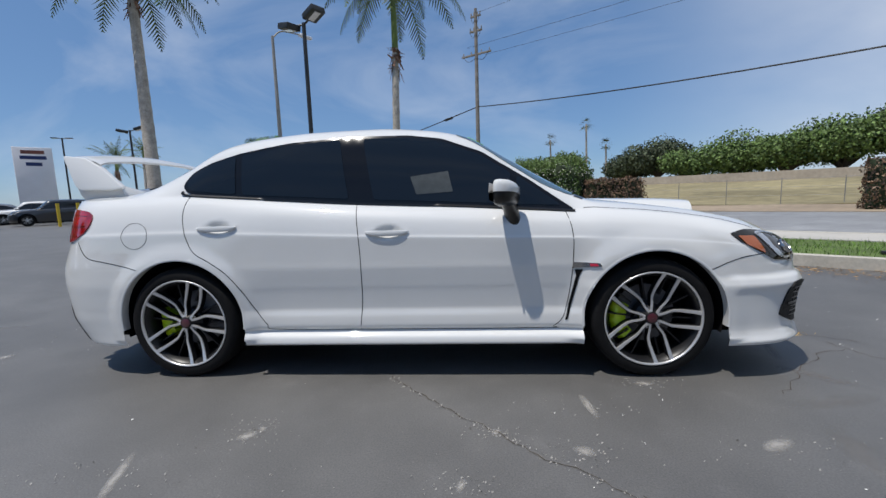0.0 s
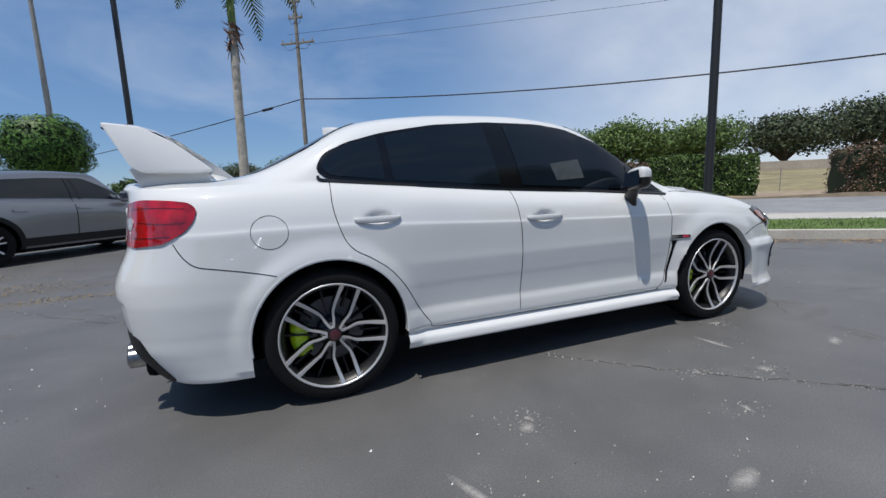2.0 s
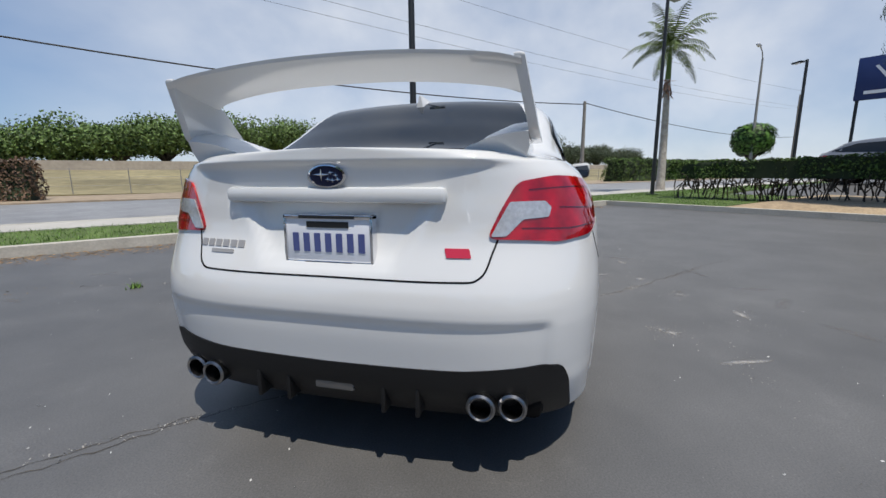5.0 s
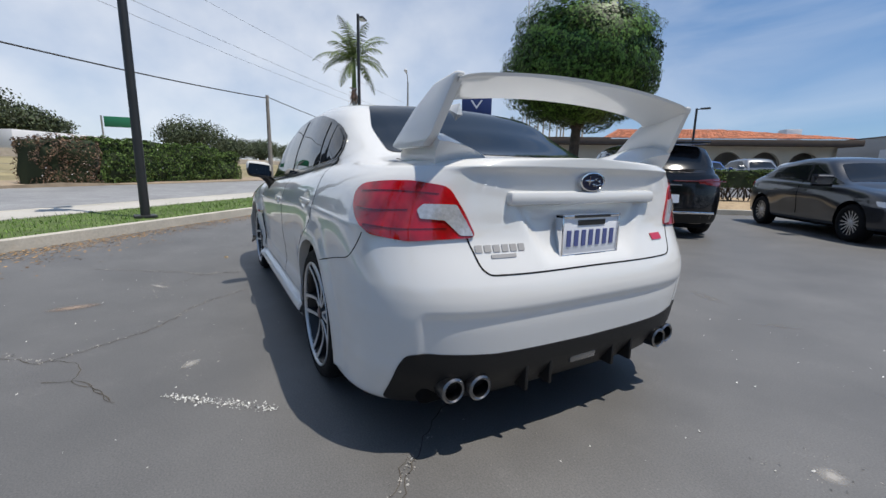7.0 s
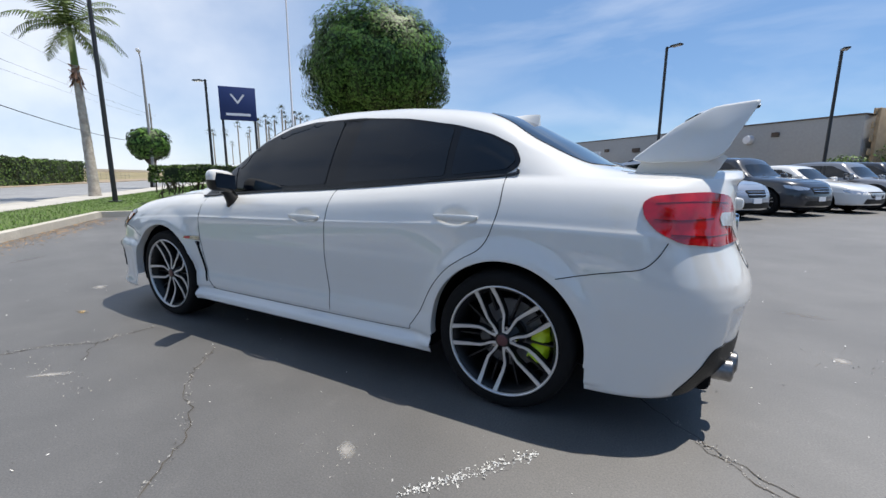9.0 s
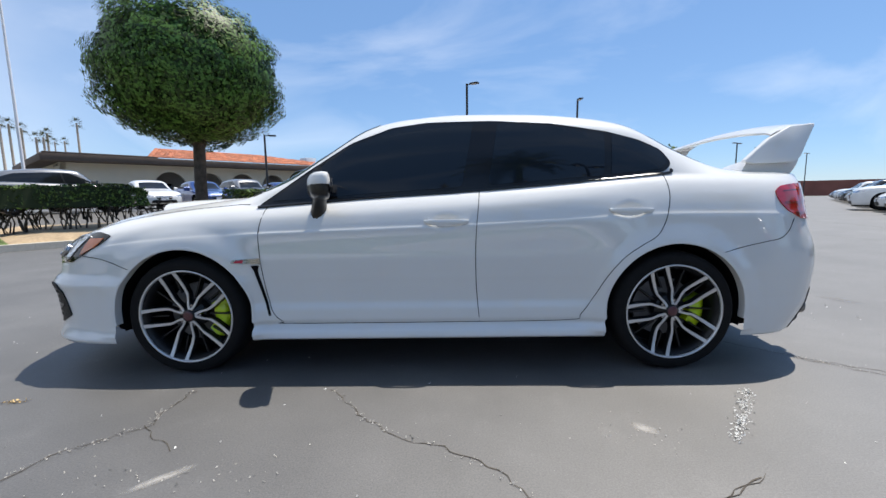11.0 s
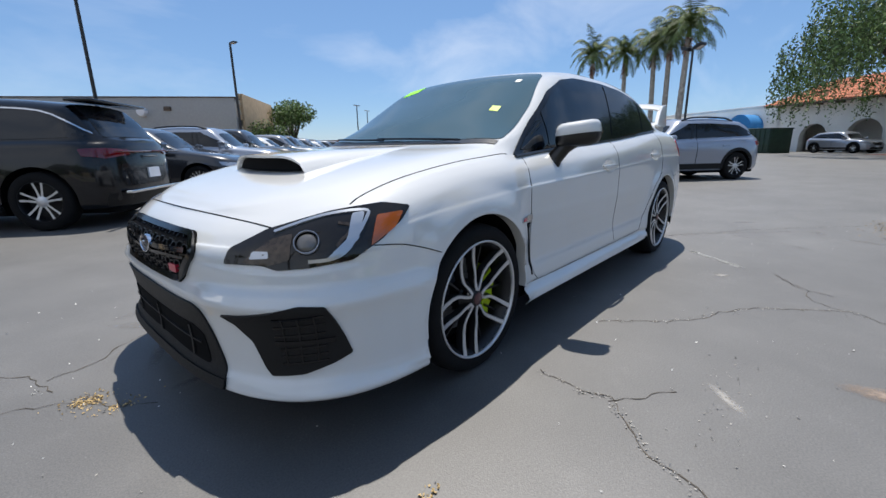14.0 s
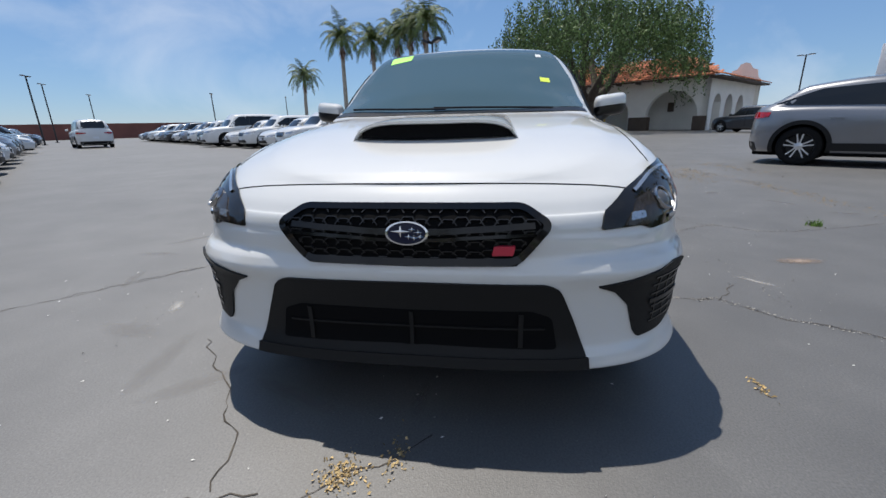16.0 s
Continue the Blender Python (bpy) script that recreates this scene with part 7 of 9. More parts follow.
# beyond the hedge, before the tiled restaurant
bl = parked_car("sedan", "blue", "blue sedan parked beyond the hedge", "car", lot_pose(23.5, -7.0, 0.51, 180), "cars by the restaurant")
og = parked_car("hatchback", "orange", "orange hatchback parked beyond the hedge", "car", lot_pose(23.5, -19.2, 0.51, 180), "cars by the restaurant")
gn = parked_car("crossover", "green", "lime crossover parked beyond the hedge", "car", lot_pose(23.5, -21.7, 0.51, 180), "cars by the restaurant")
for o, v in ((wsd, -4.5), (gry, -9.4), (bl, -11.8), (gry, -14.3), (wsd, -16.8), (wht, -24.3), (wsd, -27.0), (blk, -29.8)):
    copy_thing(o, lot_pose(23.5, v, 0.51, 180))
copy_thing(wsd, lot_pose(22.0, 0.6, 0.51, -90))
copy_thing(gry, lot_pose(-46, -29, 0, 60))
copy_thing(blk, lot_pose(-44.5, -17.5, 0, 90))
copy_thing(bl, lot_pose(-44.5, -12.0, 0, 90))

# ---- trees, hedges and palms ----
def leaf_quads(points, normals, size, seed, spread=0.7, ratio=0.55):
    """One small folded leaf at each point, turned about its normal."""
    rng = np.random.default_rng(seed)
    P, N = np.asarray(points, float), np.asarray(normals, float)
    n = len(P)
    N = N + rng.normal(0, spread, (n, 3))
    N /= np.linalg.norm(N, axis=1)[:, None]
    A = np.cross(N, rng.normal(0, 1, (n, 3)))
    A /= np.linalg.norm(A, axis=1)[:, None]
    B = np.cross(N, A)
    s = (size * rng.uniform(0.6, 1.3, n))[:, None]
    v = np.stack([P - A * s * 0.5, P - B * s * ratio * 0.5 + N * s * 0.06, P + A * s * 0.5, P + B * s * ratio * 0.5 + N * s * 0.06], 1).reshape(-1, 3)
    f = np.arange(4 * n).reshape(-1, 4)
    return v, f


def quick_mesh(name, v, f, mat, parent=None, label=""):
    me = bpy.data.meshes.new(name)
    k = f.shape[1]
    me.vertices.add(len(v))
    me.vertices.foreach_set("co", np.ascontiguousarray(v, dtype=np.float32).ravel())
    me.loops.add(f.size)
    me.loops.foreach_set("vertex_index", np.ascontiguousarray(f, dtype=np.int32).ravel())
    me.polygons.add(len(f))
    me.polygons.foreach_set("loop_start", np.arange(0, f.size, k, dtype=np.int32))
    me.polygons.foreach_set("loop_total", np.full(len(f), k, dtype=np.int32))
    me.update(calc_edges=True)
    me.validate()
    me.materials.append(mat)
    ob = new(name, me)
    ob.parent = parent
    if label:
        ob["label"] = label
    return ob


def blob_points(n, radii, power, seed, rough=0.08, freq=1.2, skin_depth=0.16):
    """Points near the surface of a rounded lump with an uneven outline."""
    rng = np.random.default_rng(seed)
    d = rng.normal(0, 1, (n, 3))
    d /= np.linalg.norm(d, axis=1)[:, None]
    k = (np.hypot(d[:, 0], d[:, 1]) ** power + np.abs(d[:, 2]) ** power) ** (-1 / power)
    bump = np.array([noise.noise(Vector(q) * freq * 2 + Vector((seed, 0, 0))) + 0.5 * noise.noise(Vector(q) * freq * 6) for q in d])
    r = k * (1 + rough * bump) * (1 - skin_depth * rng.random(n) ** 2)
    return d * r[:, None] * np.asarray(radii), d


def core(name, center, radii, power, seed, mat, parent, scale=0.84, rough=0.08):
    bm = bmesh.new()
    bmesh.ops.create_icosphere(bm, subdivisions=4, radius=1)
    for v in bm.verts:
        d = v.co.normalized()
        k = (math.hypot(d.x, d.y)**power + abs(d.z)**power) ** (-1 / power)
        r = k * scale * (1 + rough * noise.noise(d * 2.4 + Vector((seed, 0, 0))))
        v.co = Vector(center) + Vector((d.x * r * radii[0], d.y * r * radii[1], d.z * r * radii[2]))
    return part(name, bm, mat, parent, "", 80)


def clipped_tree(label, base, trunk_h, center_z, radii, leaves, leaf, seed):
    t = thing("clipped_tree", label, "tree")
    t.location = base
    bm = bmesh.new()
    b_tube(bm, [(0, 0, -0.15), (0.02, 0, 0.1), (0.0, 0.03, trunk_h * 0.5), (-0.05, 0.02, trunk_h), (-0.08, 0, trunk_h + 0.6)], [0.30, 0.22, 0.18, 0.17, 0.12], 14)
    for k in range(6):
        a = k * 1.05 + 0.3
        b_tube(bm, [(-0.05, 0, trunk_h - 0.15), (0.35 * math.cos(a), 0.35 * math.sin(a), trunk_h + 0.35), (0.75 * radii[0] * math.cos(a), 0.75 * radii[1] * math.sin(a), center_z - 0.1 + 0.4 * (k % 2))], [0.12, 0.09, 0.03], 8)
    part("trunk", bm, M_BARK, t, "dark brown trunk with spreading limbs", 60)
    # dark lump that blocks the view and stands for shade inside the crown
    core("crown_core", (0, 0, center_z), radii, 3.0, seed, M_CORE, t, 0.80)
    p, nn = blob_points(leaves, radii, 2.8, seed, 0.17, 1.6, 0.20)
    v, f = leaf_quads(p + np.array([0, 0, center_z]), nn, leaf, seed)
    quick_mesh("crown", v, f, M_FICUS, t, "dense clipped green leaves")
    return t


clipped_tree("tall clipped tree with a drum-shaped green crown", lot(12.57, -3.03, 0.2), 2.5, 4.55, (2.52, 2.52, 2.0), 60000, 0.112, 3)
clipped_tree("low clipped tree with a rounded green crown by the verge", Vector((-7.8, 13.6, 0.1)), 1.6, 2.55, (1.14, 1.14, 0.95), 12000, 0.09, 5)
clipped_tree("small street tree behind the sign", lot(34, 9, 0.0), 1.8, 3.2, (1.3, 1.3, 1.1), 3500, 0.25, 8)


def hedge(name, label, u0, u1, v0, v1, z0, z1, count, leaf, mat, seed, ragged=0.12, blossom=0, category="hedge"):
    """A clipped or loose hedge: a dark core coloured as inner shade, with leaves all over."""
    h = thing(name, label, category)
    rng = np.random.default_rng(seed)
    n_u, n_v, n_z = max(4, int((u1 - u0) / 0.4)), max(3, int((v1 - v0) / 0.35)), 5
    def lump(u, v, z):
        return ragged * (noise.noise((u * 0.8, v * 0.8, z * 0.9 + seed)) + 0.6 * noise.noise((u * 2.3, v * 2.3, z * 2 + seed)))
    bm = bmesh.new()
    bmesh.ops.create_cube(bm, size=1)
    bmesh.ops.subdivide_edges(bm, edges=bm.edges[:], cuts=min(40, n_u), use_grid_fill=True)
    for q in bm.verts:
        c = q.co.copy()
        u, v, z = (u0 + u1) / 2 + c.x * (u1 - u0) * 0.95, (v0 + v1) / 2 + c.y * (v1 - v0) * 0.86, z0 + (c.z + 0.5) * (z1 - z0) * 0.93
        k = lump(u, v, z)
        p = lot(u, v + k * (1 if c.y > 0 else -1) * (abs(c.y) > 0.4), z + k * (c.z > 0.4))
        q.co = p
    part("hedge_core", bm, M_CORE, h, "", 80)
    area = [(u1 - u0) * (z1 - z0), (u1 - u0) * (z1 - z0), (u1 - u0) * (v1 - v0), (v1 - v0) * (z1 - z0), (v1 - v0) * (z1 - z0)]
    pick = rng.choice(5, count, p=np.array(area) / sum(area))
    pts, nor = [], []
    for k in pick:
        a, b = rng.random(), rng.random()
        u, v, z = u0 + a * (u1 - u0), v0 + b * (v1 - v0), z0 + b * (z1 - z0)
        if k == 0:
            v, nv = v0, -EV
        elif k == 1:
            v, nv = v1, EV
        elif k == 2:
            z, nv = z1, Vector((0, 0, 1))
        else:
            v = v0 + a * (v1 - v0)
            u, nv = (u0, -EU) if k == 3 else (u1, EU)
        q = lump(u, v, z) - 0.10 * rng.random()**2
        edge = min(1, (z1 - z) / 0.25) if k != 2 else min(1, (v - v0) / 0.25, (v1 - v) / 0.25)
        q -= 0.10 * (1 - edge)**2
        p = lot(u, v, z) + nv * q
        pts.append(p)
        nor.append(nv)
    v, f = leaf_quads(pts, nor, leaf, seed)
    quick_mesh("leaves", v, f, mat, h)
    if blossom:
        sel = rng.choice(len(pts), blossom)
        v, f = leaf_quads(np.array([pts[i] + nor[i] * 0.06 for i in sel]), [nor[i] for i in sel], leaf * 0.7, seed + 1)
        quick_mesh("blossom", v, f, M_BLOSSOM, h, "white blossom")
    return h


hedge("hedge", "dense green clipped hedge across the road", 4.4, 9.0, 20.4, 22.4, 0, 2.1, 12000, 0.13, M_HEDGE, 21, 0.22, 120)
hedge("hedge", "long dense green hedge across the road", 14.8, 24.0, 20.4, 22.6, 0, 2.35, 19000, 0.14, M_HEDGE, 22, 0.36, 90)
hedge("bush", "half-bare dry shrub at the end of the long hedge", 12.4, 15.0, 20.2, 22.2, 0, 2.15, 5200, 0.10, M_SHRUB, 33, 0.5, 60, "bush")
hedge("hedge", "loose hedge with darker leaves across the road", 24.2, 26.8, 20.6, 22.6, 0, 2.1, 4000, 0.15, M_HEDGE, 23, 0.35)
hedge("hedge", "hedge farther along the road", 37.0, 58.0, 20.6, 23.0, 0, 2.3, 9000, 0.2, M_HEDGE, 24, 0.3)
hedge("bush", "bush with white blossom across the road", -11.4, -8.3, 20.0, 22.2, 0, 2.35, 6500, 0.12, M_HEDGE, 25, 0.45, 900, "bush")
hedge("bush", "dry reddish shrub across the road", -8.2, -5.6, 20.4, 22.2, 0, 1.7, 3800, 0.13, M_SHRUB, 26, 0.4, 0, "bush")
hedge("bush", "dry shrub at the end of the hedge", 3.0, 4.3, 20.4, 21.8, 0, 1.9, 2500, 0.12, M_SHRUB, 27, 0.4, 0, "bush")
hedge("bush", "loose green bushes across the road", -22.5, -14.5, 20.2, 22.6, 0, 2.0, 9000, 0.14, M_HEDGE, 28, 0.5, 150, "bush")
hedge("bush", "dry reddish shrubs across the road", -15.0, -12.5, 20.4, 22.0, 0, 1.9, 4000, 0.13, M_SHRUB, 29, 0.5, 0, "bush")
hedge("bush", "rough green bushes across the road", -34, -24, 20.2, 23, 0, 2.3, 7000, 0.18, M_HEDGE, 30, 0.5, 0, "bush")
hedge("hedge", "low clipped hedge in the planter", 12.3, 13.5, -1.5, 4.3, 0.80, 1.32, 10000, 0.085, M_HEDGE, 31, 0.14)
hedge("hedge", "low clipped hedge in the planter", 12.3, 13.5, -12.0, -4.0, 0.70, 1.28, 10000, 0.085, M_HEDGE, 32, 0.12)
# bare stems under the planter hedge
rnd = random.Random(8)
bm = bmesh.new()
for i in range(420):
    v = rnd.uniform(-12, 4.2)
    p = lot(rnd.uniform(12.4, 13.4), v, 0.1)
    if i % 3:
        p = p + Vector((0, 0, rnd.uniform(0.15, 0.5)))
    b_tube(bm, [p, p + Vector((rnd.uniform(-.15, .15), rnd.uniform(-.15, .15), 0.32)), p + Vector((rnd.uniform(-.45, .45), rnd.uniform(-.45, .45), 0.72 if i % 3 == 0 else 0.45))], [0.024, 0.017, 0.008], 5)
tagged(part("hedge_stems", bm, M_BARK), "bare woody stems under the hedge", "hedge", kind="stuff")


def palm(label, base, height, lean=(0, 0), fronds=22, length=2.6, r0=0.24, r1=0.15, seed=1, skirt=True, leaflets=24, droop=1.0, shaft=0.9):
    t = thing("palm_tree", label, "palm tree")
    t.location = base
    rnd = random.Random(seed)
    pts = [(lean[0] * (k / 8)**1.5, lean[1] * (k / 8)**1.5, -0.2 + (height + 0.2) * k / 8) for k in range(9)]
    rr = [r0 * (1.25 if k == 0 else 1) + (r1 - r0) * k / 8 for k in range(9)]
    bm = bmesh.new()
    dense, rad = [], []
    for k in range(8):
        for j in range(5):
            q = j / 5
            dense.append(Vector(pts[k]).lerp(Vector(pts[k + 1]), q))
            rad.append((rr[k] + (rr[k + 1] - rr[k]) * q) * (1.0 + 0.05 * (j % 2)))
    dense.append(Vector(pts[-1]))
    rad.append(rr[-1])
    b_tube(bm, dense, rad, 12)
    part("trunk", bm, M_PALMTRUNK, t, "ringed grey palm trunk", 50)
    top = Vector(pts[-1])
    if skirt:
        v, f = [], []
        for k in range(60):
            a, z = rnd.uniform(0, 6.28), rnd.uniform(-0.75, 0.0)
            d = Vector((math.cos(a), math.sin(a), 0))
            p = top + Vector((0, 0, z)) + d * r1
            q = p + d * rnd.uniform(0.05, 0.25) + Vector((0, 0, rnd.uniform(-0.5, 0.15)))
            s = d.cross(Vector((0, 0, 1))) * rnd.uniform(0.03, 0.07)
            i = len(v)
            v += [p - s, p + s, q + s * 0.5, q - s * 0.5]
            f.append((i, i + 1, i + 2, i + 3))
        mesh("dry_skirt", v, f, M_PALMBROWN, t, "brown dry leaf bases", 0)
    bm = bmesh.new()
    b_tube(bm, [top, top + Vector((0, 0, shaft * 0.55)), top + Vector((0, 0, shaft))], [r1 * 1.05, r1 * 0.9, 0.04], 10)
    part("crown_shaft", bm, M_FROND, t, "green crown shaft", 60)
    hub = top + Vector((0, 0, shaft - 0.15))
    v, f = [], []
    for k in range(fronds):
        a = 2.4 * k + rnd.uniform(-0.2, 0.2)
        el = radians(75 - 95 * (k / fronds) + rnd.uniform(-8, 8))
        L = length * rnd.uniform(0.85, 1.1)
        d = Vector((math.cos(a), math.sin(a), 0))
        way = d * math.cos(el) + Vector((0, 0, math.sin(el)))
        p, w = hub.copy(), way.copy()
        n = leaflets
        prev = None
        for i in range(n + 1):
            q = i / n
            side = w.cross(Vector((0, 0, 1)))
            side = side.normalized() if side.length > 1e-3 else Vector((1, 0, 0))
            if i > 1:
                ll = 0.55 * length / 2.6 * math.sin(math.pi * min(1, 0.12 + q * 0.86))**0.7 * rnd.uniform(0.8, 1.1)
                for s in (1, -1):
                    out = (side * s * 0.85 + w * 0.45 - Vector((0, 0, 0.35 + 0.35 * rnd.random()))).normalized() * ll
                    wd = w * 0.036 * length / 2.6
                    j = len(v)
                    v += [p - wd, p + wd, p + out * 0.6 + wd * 0.9, p + out]
                    f.append((j, j + 1, j + 2, j + 3))
            stem = 0.022 * (1 - q) + 0.005
            cur = len(v)
            v += [p - side * stem, p + side * stem]
            if prev is not None:
                f.append((prev, prev + 1, cur + 1, cur))
            prev = cur
            p = p + w * (L / n)
            w = (w - Vector((0, 0, 0.062 * droop * (0.4 + 1.2 * q)))).normalized()
    mesh("fronds", v, f, M_FROND, t, "arching feathered green fronds", 0)
    return t


palm("tall palm with a grey trunk and green crown on the verge", Vector((-2.35, 12.1, 0.1)), 6.2, (0.1, 0.2), 26, 3.0, 0.155, 0.11, 2, shaft=2.6, droop=1.35)
palm("tall leaning palm with dry hanging fronds", Vector((-12.65, 13.3, 0.0)), 9.6, (-0.75, 0.9), 30, 3.7, 0.27, 0.17, 3, droop=1.4, shaft=1.5)
for x, y, h, sd in ((-29.6, 30.4, 4.1, 21), (-37.6, 43.3, 6.6, 22)):
    palm("small feather palm at the edge of the far lot", Vector((x, y, 0)), h, (0.1, 0.1), 20, 2.2, 0.2, 0.13, sd, leaflets=16)
palm("palm with a slim grey trunk beside the road", lot(18.8, 7.75, 0.12), 5.2, (0.05, 0.05), 24, 2.3, 0.20, 0.12, 4, shaft=1.6, droop=1.1)
for i, (x, y, h, L) in enumerate(((-42.0, -21.5, 5.6, 3.2), (-33.5, -13.6, 7.4, 3.2), (-33.0, -10.6, 7.0, 3.2), (-32.5, -8.3, 7.2, 3.1), (-31.0, -7.0, 7.4, 3.2), (-28.5, -5.5, 7.3, 3.3))):
    far_palm = palm("tall feather palm at the far side of the lot", Vector((x, y, 0)), h, (0.2 * math.sin(i), 0.2 * math.cos(i)), 32, L * 0.76, 0.20, 0.15, 10 + i, leaflets=26, droop=1.7)
    far_palm["group"] = "row of palms"


def fan_palm(base, height, seed, r=1.6):
    t = thing("fan_palm", "slim far palm with a small round crown", "palm tree", "far palms")
    t.location = base
    bm = bmesh.new()
    b_tube(bm, [(0, 0, -0.3), (0.1, 0, height * 0.5), (0.0, 0.1, height)], [0.28, 0.22, 0.18], 8)
    part("trunk", bm, M_PALMTRUNK, t, "", 60)
    rnd = random.Random(seed)
    v, f = [], []
    for k in range(46):
        a, el = rnd.uniform(0, 6.28), rnd.uniform(-0.9, 1.4)
        d = Vector((math.cos(a) * math.cos(el), math.sin(a) * math.cos(el), math.sin(el)))
        side = d.cross(Vector((0, 0, 1))).normalized()
        p = Vector((0, 0.1, height))
        tip = p + d * r * rnd.uniform(0.7, 1.1)
        for s in (-0.6, -0.2, 0.2, 0.6):
            j = len(v)
            q = p + d * r * 0.45
            v += [q - side * 0.05, q + side * 0.05, tip + side * s * r * 0.6 - Vector((0, 0, abs(s) * 0.4))]
            f.append((j, j + 1, j + 2))
    mesh("fronds", v, f, M_FARDARK, t, "", 0)
    return t


for i, (u, v, h, r) in enumerate(((-38, 86, 15.5, 1.9), (-34.5, 88, 11.0, 1.7), (-46, 85, 13.0, 1.9), (-47.5, 92, 9.5, 1.7))):
    fan_palm(lot(u, v, 1.6), h - 1.6, 40 + i, r)
rnd = random.Random(3)
first = fan_palm(lot(150, -20, 0), 17, 60, 1.5)
for i in range(16):
    copy_thing(first, Matrix.Translation(lot(rnd.uniform(140, 240), rnd.uniform(-22, 20), rnd.uniform(-6, 3))))
for v, h in ((-2.4, 16.7), (1.4, 14.5), (-0.6, 14.3), (-3.2, 14.6), (-6.8, 15.5), (-8.5, 15.0), (-10.2, 13.2), (-10.9, 13.0), (-12.0, 14.3), (-16.8, 16.9), (3.2, 13.6), (0.8, 12.6), (-4.6, 13.4), (-5.3, 15.2)):
    copy_thing(first, Matrix.Translation(lot(110 + rnd.uniform(-3, 3), v, h - 17)))


def crown_tree(label, base, height, spread, seed, mat, leaf=0.35, n=2600, lumps=9, squash=0.6):
    """A broad tree: a trunk with limbs and a crown of many leafy clumps with gaps."""
    t = thing("tree", label, "tree")
    t.location = base
    rnd = random.Random(seed)
    rng = np.random.default_rng(seed)
    bm = bmesh.new()
    b_tube(bm, [(0, 0, -0.3), (0.1, 0, height * 0.25), (0, 0.1, height * 0.55)], [spread * 0.09, spread * 0.07, spread * 0.04], 9)
    P, N = [], []
    for k in range(lumps):
        a = 6.28 * k / lumps + rnd.uniform(-0.4, 0.4)
        rad = spread * rnd.uniform(0.15, 0.62) * (0 if k == 0 else 1)
        c = np.array([rad * math.cos(a), rad * math.sin(a), height * rnd.uniform(0.55, 0.80) + (0.08 * height if k == 0 else 0)])
        size = spread * rnd.uniform(0.34, 0.52)
        b_tube(bm, [(0, 0, height * 0.22), (c[0] * 0.5, c[1] * 0.5, height * 0.42), tuple(c)], [spread * 0.05, spread * 0.03, spread * 0.01], 6)
        p, nn = blob_points(n // lumps, (size, size, size * squash), 2.2, seed * 13 + k, 0.35, 1.6, 0.5)
        P.append(p + c)
        N.append(nn)
    part("trunk", bm, M_BARK, t, "", 60)
    v, f = leaf_quads(np.concatenate(P), np.concatenate(N), leaf, seed, 0.8, 0.7)
    quick_mesh("crown", v, f, mat, t, "uneven leafy crown")
    return t


FAR = [(-24, 88, 10.5, 6.0, M_FARDARK), (-11, 86, 9.0, 6.5, M_FARLEAF), (-4, 84, 9.0, 6.0, M_FARLEAF), (2.5, 86, 10.0, 6.5, M_FARLEAF), (9, 84, 11.5, 7.0, M_FARLEAF), (-18, 84, 7.0, 4.5, M_FARLEAF),
       (15, 88, 10.5, 7.5, M_FARLEAF), (23, 86, 11.0, 6.5, M_FARLEAF), (36, 86, 11.0, 7.0, M_FARDARK), (49, 88, 13.5, 8.5, M_FARDARK), (61, 88, 10.5, 6.5, M_FARDARK), (98, 88, 12.5, 8.5, M_FARDARK), (122, 92, 9.5, 7, M_FARDARK), (150, 100, 10.5, 8, M_FARDARK),
       (-42, 84, 8.5, 6.5, M_FARLEAF), (-52, 88, 9, 6, M_FARLEAF), (-66, 86, 9, 7, M_FARLEAF), (-30, 90, 8.0, 5.0, M_FARDARK), (-86, 90, 8, 7, M_FARDARK), (190, 110, 11, 9, M_FARDARK)]
for i, (u, v, h, s, m) in enumerate(FAR):
    crown_tree("broad green tree beyond the freeway", lot(u, v, 1.5), h - 1.5, s * 1.2, 100 + i, m, 0.46, 11000, 15, 0.72)["group"] = "trees beyond the freeway"
crown_tree("bushy green tree at the end of the warehouse", lot(9.5, -44, 0), 6.5, 3.4, 131, M_FARLEAF, 0.22, 5200)
crown_tree("low spreading shrub by the warehouse", lot(10.3, -36.0, 0), 3.0, 2.6, 132, M_HEDGE, 0.16, 3600)
crown_tree("low yellow-green shrub by the warehouse", lot(11.2, -30.5, 0), 2.2, 1.8, 133, M_FARLEAF, 0.14, 2600)

# the old pepper tree
pep = thing("pepper_tree", "old pepper tree with a thick trunk and hanging foliage", "tree")
pep.location = (-36.0, 7.2, 0)
rnd = random.Random(77)
bm = bmesh.new()
b_tube(bm, [(0, 0, -0.2), (0.0, 0.05, 0.5), (0.05, 0.1, 1.6), (0.2, 0.2, 2.8)], [1.25, 0.95, 0.72, 0.68], 14)
limbs = []
for a, r, h in ((0.3, 4.2, 8.4), (1.5, 4.6, 9.0), (2.6, 4.8, 8.2), (3.6, 3.6, 9.8), (4.7, 5.2, 8.0), (5.6, 3.0, 10.2)):
    pts = [Vector((0.15, 0.15, 2.4)), Vector((r * 0.35 * math.cos(a), r * 0.35 * math.sin(a), 3.7)), Vector((r * 0.7 * math.cos(a + 0.3), r * 0.7 * math.sin(a + 0.3), h * 0.78)), Vector((r * math.cos(a), r * math.sin(a), h))]
    b_tube(bm, bend(pts, 4), [0.42, 0.40, 0.37, 0.35, 0.32, 0.29, 0.26, 0.24, 0.21, 0.19, 0.16, 0.13, 0.10], 9)
    limbs.append(pts)
part("trunk", bm, M_BARK, pep, "thick gnarled trunk and limbs", 60)
P, N = [], []
